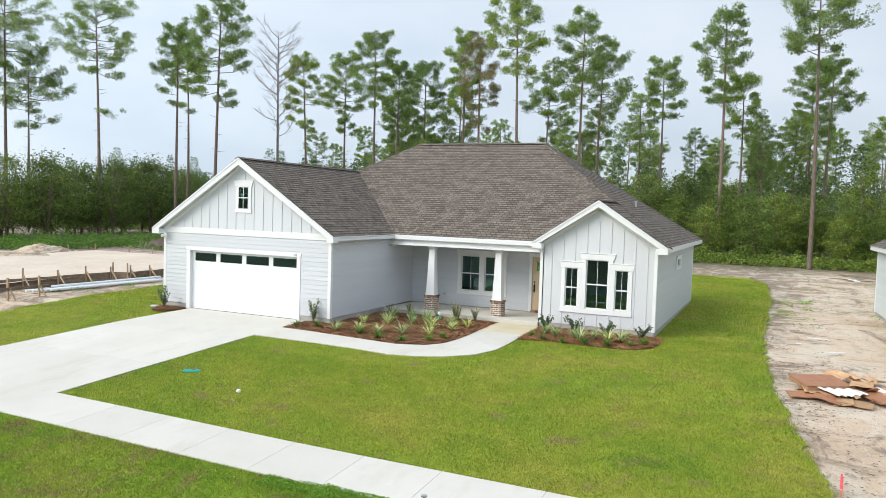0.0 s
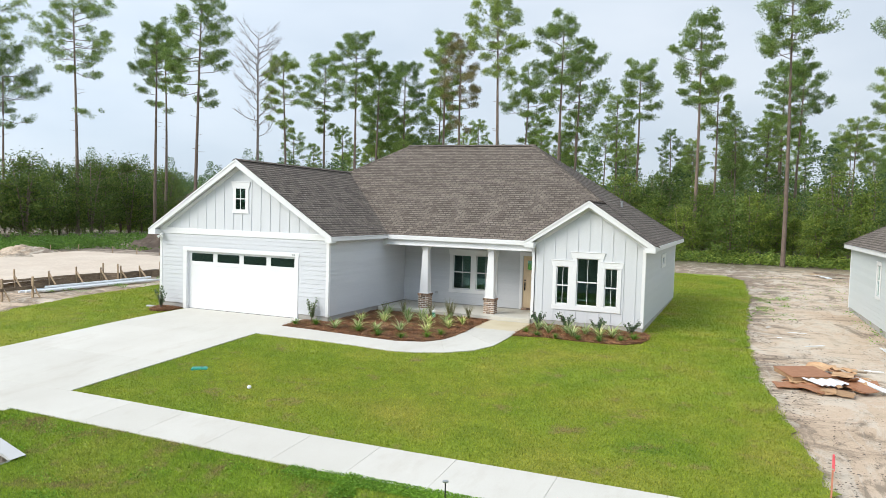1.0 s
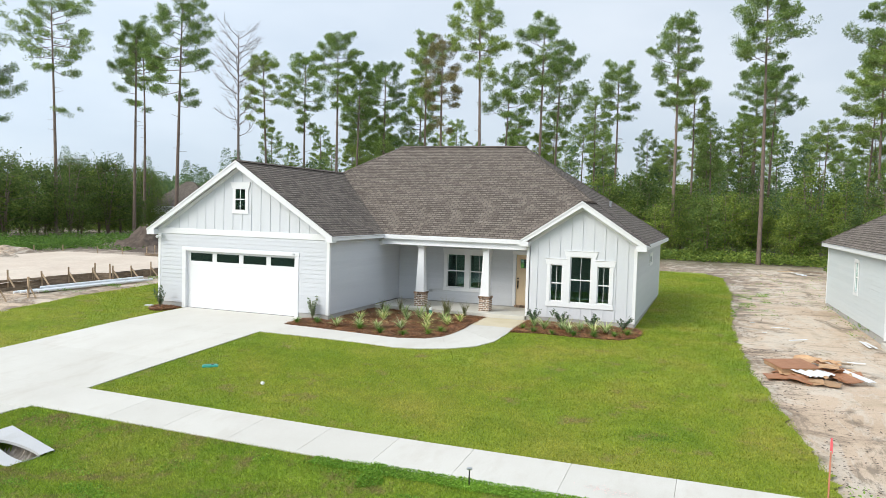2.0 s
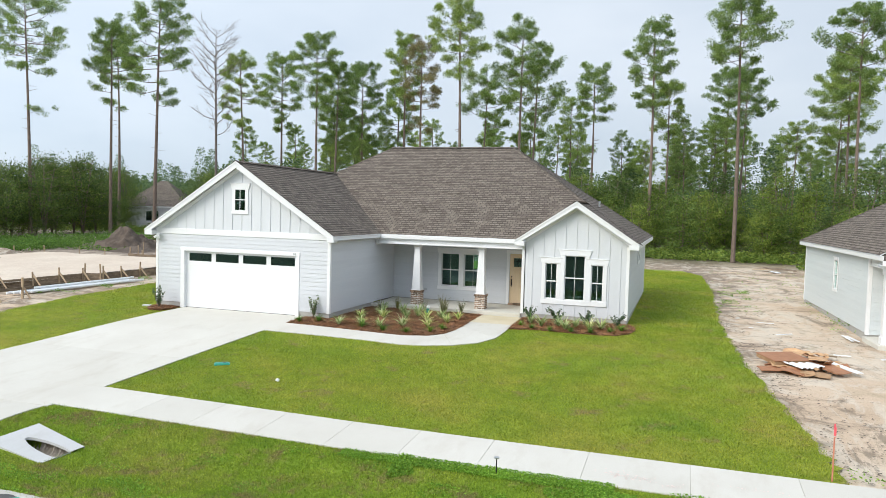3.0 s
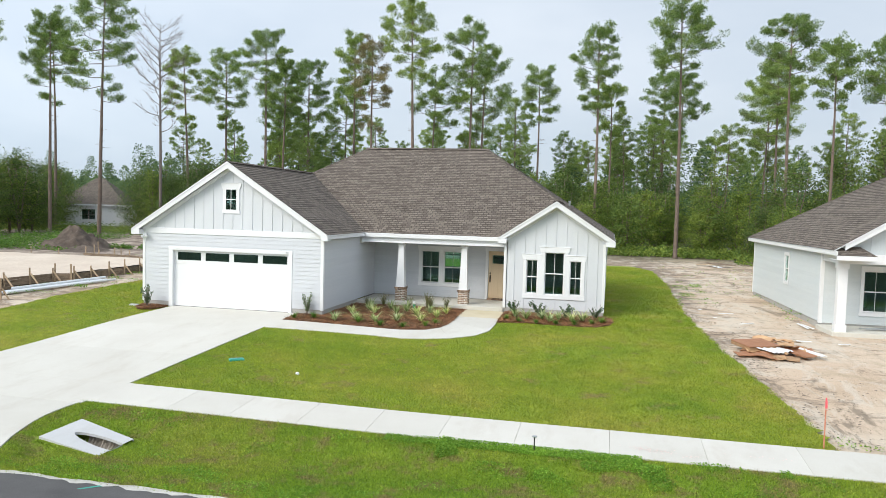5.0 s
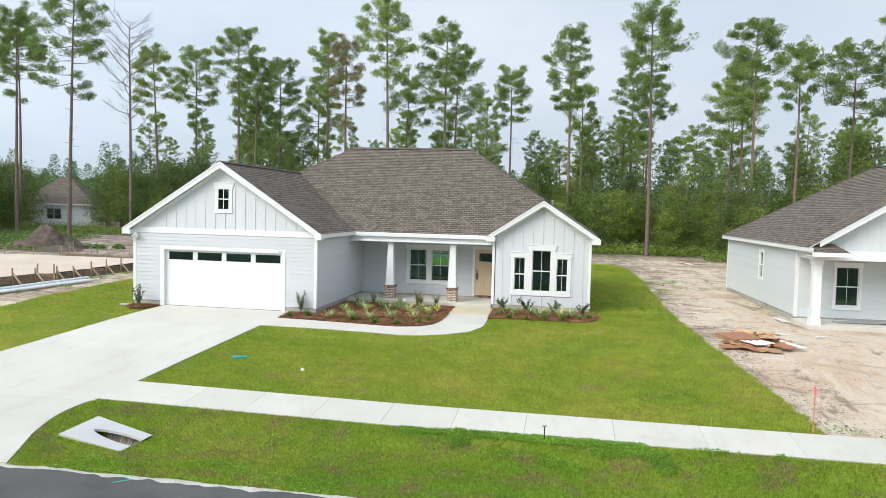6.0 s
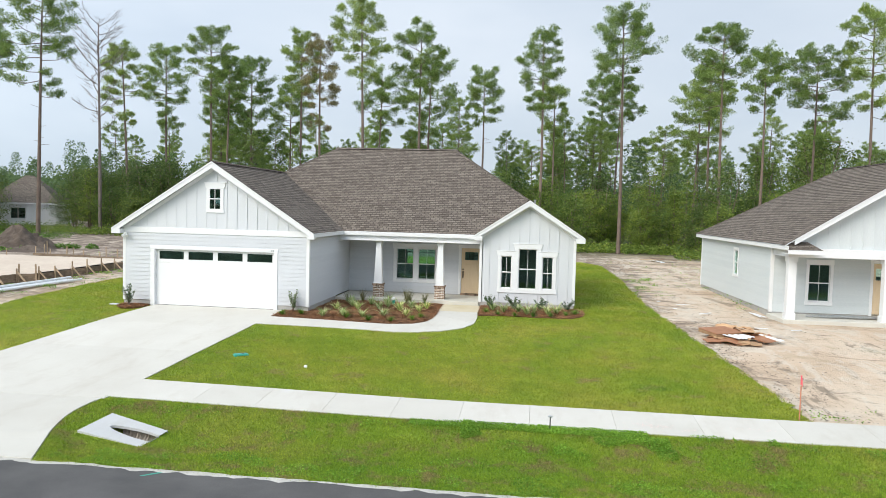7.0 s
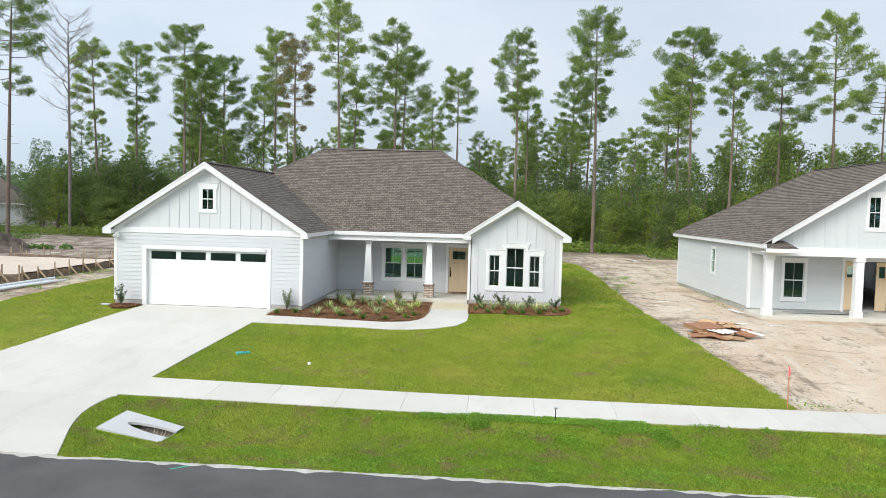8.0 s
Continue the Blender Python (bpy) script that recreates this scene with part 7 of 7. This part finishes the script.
HEAP = [  # name, x, y, z, width, depth, thickness, tilts and turn, material, label, category, curl, ridges
    ("cardboard_sheet", 14.32, -2.02, 0.06, 0.58, 0.42, 0.02, 0.10, -0.10, 0.25, CHIPBOARD, "torn red-brown cardboard under the heap", "cardboard", 0.030, 0),
    ("cardboard_sheet", 14.86, -2.26, 0.08, 0.62, 0.40, 0.02, 0.16, 0.08, -0.35, CHIPBOARD, "folded red-brown cardboard at the foot of the heap", "cardboard", 0.036, 0),
    ("cardboard_sheet", 15.40, -2.30, 0.06, 0.72, 0.34, 0.015, 0.14, 0.05, -0.25, CARDBOARD, "torn tan cardboard flap in front of the heap", "cardboard", 0.030, 0),
    ("cardboard_sheet", 15.84, -1.72, 0.11, 0.98, 0.46, 0.02, 0.10, 0.12, -1.0, CHIPBOARD, "red-brown cardboard sheet sliding off the heap", "cardboard", 0.030, 0),
    ("cardboard_sheet", 15.63, -1.05, 0.19, 1.15, 0.48, 0.012, 0.06, 0.10, 1.45, CARDBOARD, "bent tan cardboard sheet on the heap", "cardboard", 0.042, 0),
    ("cardboard_sheet", 15.20, -0.02, 0.10, 0.70, 0.46, 0.012, 0.20, -0.05, -0.3, CARDBOARD, "tan cardboard flap at the back of the heap", "cardboard", 0.054, 0),
    ("cardboard_sheet", 15.76, -0.20, 0.13, 0.66, 0.44, 0.012, -0.16, 0.12, 0.4, CARDBOARD, "crumpled tan cardboard at the back of the heap", "cardboard", 0.072, 0),
    ("cardboard_sheet", 14.62, -1.80, 0.13, 0.52, 0.30, 0.012, 0.22, 0.06, 0.2, CARDBOARD, "pale cardboard strip under the boxed panel", "cardboard", 0.03, 0),
    ("cardboard_sheet", 15.20, -1.45, 0.09, 1.10, 0.80, 0.02, 0.02, -0.04, 0.6, CHIPBOARD, "dark red-brown sheet in the middle of the heap", "cardboard", 0.030, 0),
    ("foil_sheet", 15.15, -1.78, 0.17, 0.84, 0.72, 0.006, 0.10, -0.02, 0.72, FOIL, "shiny ridged foil-faced sheet among cardboard", "foil sheet", 0.02, 4),
    ("foam_strip", 16.20, -1.45, 0.09, 1.26, 0.20, 0.02, 0.0, 0.05, -1.09, TRIM, "white trim strip lying on sand", "strip", 0.012, 0),
    ("plank", 16.08, -0.42, 0.16, 0.70, 0.10, 0.04, 0.1, 0.16, 1.1, LUMBER, "short sawn plank by the heap", "plank", 0.0, 0),
]
for row in HEAP:
    sheet(*row)
box = thing("boxed_panel", (14.72, -1.28, 0.0), "red-brown cardboard box lying flat on the heap", "box", "rubbish heap")
M = Matrix.Translation((14.72, -1.28, float(land(14.72, -1.28)) + 0.16)) @ Euler((0.05, -0.02, 0.42)).to_matrix().to_4x4()
part("box_body", Shape().box(-0.52, 0.52, -0.48, 0.48, -0.05, 0.055, 0.012, M), CARDBOARD, box, "tan cardboard sides")
part("lid", Shape().box(-0.535, 0.535, -0.495, 0.495, 0.057, 0.082, 0.006, M), CHIPBOARD, box, "red-brown lid")
part("flap", Shape().box(-0.50, 0.50, -0.60, -0.50, 0.0, 0.012, 0.004, M @ Matrix.Rotation(0.12, 4, "X")), CARDBOARD, box)
rnd = random.Random(33)
for i in range(26):
    a = rnd.uniform(0, 6.3)
    far = rnd.uniform(0.55, 1.1)
    sheet("cardboard_scrap", 15.2 + 1.0 * far * math.cos(a), -1.2 + 1.15 * far * math.sin(a), 0.05 + 0.22 * max(0, 1 - far), rnd.uniform(0.15, 0.42), rnd.uniform(0.10, 0.26), 0.008, rnd.uniform(-0.4, 0.4), rnd.uniform(-0.4, 0.4), rnd.uniform(0, 3),
          CARDBOARD if i % 3 else CHIPBOARD, "torn scrap of brown cardboard", "cardboard", 0.05)
for x, y, w, a in ((16.5, 0.39, 0.45, -0.05), (17.65, 0.2, 0.45, 0.5), (15.37, 3.92, 0.76, 0.75), (17.28, 3.85, 1.2, -1.5), (17.42, 3.8, 1.1, -1.42), (15.0, 6.5, 0.6, 0.1), (14.4, 5.2, 0.14, 0.3), (14.1, 7.5, 0.2, 1.0)):
    sheet("trim_offcut", x, y, 0.03, w, 0.07, 0.02, 0, 0, a, TRIM, "white offcut of trim lying on sand", "offcut", 0.004)
sheet("plank", 18.40, 32.60, 0.22, 2.20, 0.50, 0.04, 0.1, 0.08, 0.2, FORMBOARD, "loose boards dumped at the back of the lot", "plank", 0.03)
sheet("plank", 17.60, 33.30, 0.12, 1.80, 0.40, 0.04, 0.05, -0.06, -0.4, LUMBER, "loose boards dumped at the back of the lot", "plank", 0.03)
sheet("plastic_scrap", 17.90, 31.80, 0.08, 0.90, 0.50, 0.01, 0.1, 0.1, 0.6, TRIM, "white plastic scrap by the dumped boards", "scrap", 0.06)
for i in range(4):
    sheet("metal_stud", 20.2 + 0.3 * i, 3.05 + 0.12 * i, 0.19, 2.6, 0.08, 0.04, 0, 0, 0.05 - 0.02 * i, STEEL, "grey metal trim length lying on the porch", "metal trim")


# ---- grass and weeds ----
def blades(name, label, regions, seed, avoid, mat=BLADES):
    rng = np.random.default_rng(seed)
    V = []
    for x0, x1, y0, y1, per, length, width in regions:
        n = int((x1 - x0) * (y1 - y0) * per)
        x, y = rng.uniform(x0, x1, n), rng.uniform(y0, y1, n)
        keep = np.ones(n, bool)
        for p in avoid:
            keep &= ~inside(x, y, p)
        keep &= (x < np.interp(y, LAWN_YS, [lawn_right(q) for q in LAWN_YS]) + rng.normal(0, 0.05, n)) | (y < -10)
        keep &= (x > np.interp(y, LAWN_YS, [lawn_left(q) for q in LAWN_YS]) + rng.normal(0, 0.05, n)) | (y < -10)
        keep &= (y < -10) | (y > -9.20)
        keep &= (y > -10.8) | (x > flare_x(y) + 0.02) | (x < -8)
        x, y = x[keep], y[keep]
        n = len(x)
        a = rng.uniform(0, 6.3, n)
        L = length * rng.uniform(0.5, 1.25, n)
        lean = rng.uniform(0.3, 1.35, n)
        w = width * rng.uniform(0.7, 1.3, n)
        base = np.stack([x, y, land(x, y) - 0.004], 1)
        side = np.stack([-np.sin(a), np.cos(a), np.zeros(n)], 1) * w[:, None]
        tip = base + np.stack([np.cos(a) * np.sin(lean), np.sin(a) * np.sin(lean), np.cos(lean)], 1) * L[:, None]
        V.append(np.stack([base - side, base + side, tip], 1).reshape(-1, 3))
    V = np.concatenate(V)
    tagged(new(name, numpy_mesh(name, V, np.arange(len(V)).reshape(-1, 3), mat)), label, "grass", kind="stuff")


WALK = WOUT + WIN[::-1]
HOUSEPLAN = [(-7.5, 0), (0, 0), (0, 3.65), (6.27, 3.65), (6.27, 3.76), (10.1, 3.76), (10.1, 14.4), (-7.5, 14.4)]
DRIVE = [(-7.22, -10.9), (-6.87, -7.4), (-6.6, -5), (-6.34, -2.8), (-6.2, 0.1), (-1.0, 0.1), (-1.0, -2.85), (-1.3, -6.7), (-1.42, -9.2), (-1.5, -10.9)]
AVOID = [WALK, HOUSEPLAN, DRIVE, BED_FRONT, BED_WING, BED_GARAGE]
CULV = [(-0.79, -11.77), (0.73, -12.03), (0.60, -13.03), (-0.84, -13.0)]
blades("lawn_grass", "short mown lawn grass", [(-1.5, 15, -9.25, -4, 2700, 0.046, 0.0075), (-1.5, 14.5, -4, 4, 1700, 0.046, 0.0095), (10.1, 14, 4, 28, 600, 0.065, 0.012),
                                              (-12.6, -6, -9.2, 0, 1300, 0.046, 0.0095), (-12.6, -7.5, 0, 9, 700, 0.065, 0.011), (5.0, 10.1, 14.4, 29, 500, 0.065, 0.012)], 31, AVOID)
blades("verge_grass", "longer rough grass in the roadside swale", [(-1.7, 17.5, -14.62, -10.64, 3700, 0.052, 0.0075), (17.5, 24, -14.5, -10.64, 1200, 0.085, 0.009), (-14, -7.3, -14.4, -10.9, 700, 0.08, 0.01)], 32, [CULV], VERGEBLADES)


def weed_patch(name, label, seed, boxes, size=0.05, mat=WEEDS):
    rng = np.random.default_rng(seed)
    C = []
    for x0, x1, y0, y1, n, h, thr in boxes:
        x, y = rng.uniform(x0, x1, n), rng.uniform(y0, y1, n)
        d = np.array([noise.noise(Vector((a * 1.1, b * 1.4, seed))) for a, b in zip(x, y)])
        k = (d > thr) & ~inside(x, y, CULV)
        x, y, d = x[k], y[k], d[k]
        C.append(np.stack([x, y, land(x, y) + rng.uniform(0.02, 1, len(x)) * h * (0.5 + np.clip(d, 0, 0.6))], 1))
    v, f = leaves(np.concatenate(C), size, rng, 0.3)
    tagged(new(name, numpy_mesh(name, v, f, mat)), label, "weeds", kind="stuff")


weed_patch("weeds", "bright green creeping weeds along the sidewalk", 3, [(5.8, 7.6, -11.0, -10.62, 4000, 0.07, 0.0), (7.0, 11.0, -11.0, -10.58, 15000, 0.10, -0.32), (12.8, 13.7, -10.95, -10.58, 1800, 0.09, -0.2), (11.0, 13.6, -11.0, -10.6, 3000, 0.06, 0.2), (7.0, 11.4, -11.5, -10.95, 14000, 0.08, 0.05), (9.0, 11.5, -11.9, -11.4, 4000, 0.07, 0.1),
                                                                     (-0.5, 16, -14.5, -13.2, 26000, 0.06, 0.02), (-1.2, 16, -13.4, -10.9, 26000, 0.05, 0.2), (13.5, 24, -11.3, -10.85, 5000, 0.08, 0.15)], 0.036)
weed_patch("weeds", "small dark green clover patch in the lawn", 13, [(11.3, 12.2, -7.5, -6.9, 900, 0.035, -0.1)], 0.03, FIELDWEEDS)
weed_patch("weeds", "leafy green weeds at the edge of the sand lot", 5, [(-43, -33, 13, 24, 24000, 1.0, -0.3), (-44, -35, 22, 38, 14000, 0.9, -0.1), (-48, -42, 6, 20, 9000, 1.0, -0.4), (-29, -25, 25, 26.5, 1700, 0.35, -0.1), (-33, -28.5, 20.5, 23, 1200, 0.35, 0.0)], 0.14, FIELDWEEDS)
weed_patch("weeds", "low green weeds scattered on the sand", 7, [(13.5, 20, 14, 30, 5000, 0.10, 0.28), (17.0, 17.8, 3.5, 14, 900, 0.2, 0.2), (-15, -12.5, 0, 12, 6000, 0.10, 0.12), (15, 22, -9.1, -8.3, 900, 0.14, 0.15), (13.4, 15.2, 9, 18, 2600, 0.08, 0.18), (-22, -15, 19, 30, 2500, 0.25, 0.15)], 0.06)
weed_patch("undergrowth", "tall grass and brush at the foot of the woods", 9, [(-34, 24, 42.5, 47, 30000, 1.3, -0.3), (20, 60, 34.5, 39, 16000, 1.2, -0.3), (4, 24, 41, 44, 8000, 0.6, -0.1), (-60, -34, 43, 49, 12000, 1.2, -0.3)], 0.2, LEAVES)


def litter():
    """Dark crumbs, bark and straw scattered on the bare sand, thickest beside the lawn."""
    rng = np.random.default_rng(44)
    n = 5200
    y = rng.uniform(-9.0, 30, n)
    edge = np.interp(y, LAWN_YS, [lawn_right(q) for q in LAWN_YS])
    x = edge + 0.03 + rng.exponential(0.8, n)
    wide = rng.uniform(size=n) < 0.35
    x[wide] = edge[wide] + rng.uniform(0, 10, wide.sum())
    d = np.array([noise.noise(Vector((a * 0.8, b * 0.5, 21))) for a, b in zip(x, y)])
    keep = (d > -0.05) & ~((x > 17.6) & (y > 2.0))
    x, y = x[keep], y[keep]
    c = np.stack([x, y, land(x, y) - 0.012 + rng.uniform(0, 0.012, len(x))], 1)
    v, f = leaves(c, 0.058, rng, 0.08)
    mid = np.repeat(c, 4, axis=0)
    v = mid + (v - mid) * np.array([1.3, 1.0, 0.35])
    tagged(new("sand_litter", numpy_mesh("sand_litter", v, f, HAIRY)), "dark bark crumbs and straw scattered on sand", "litter", kind="stuff")


litter()
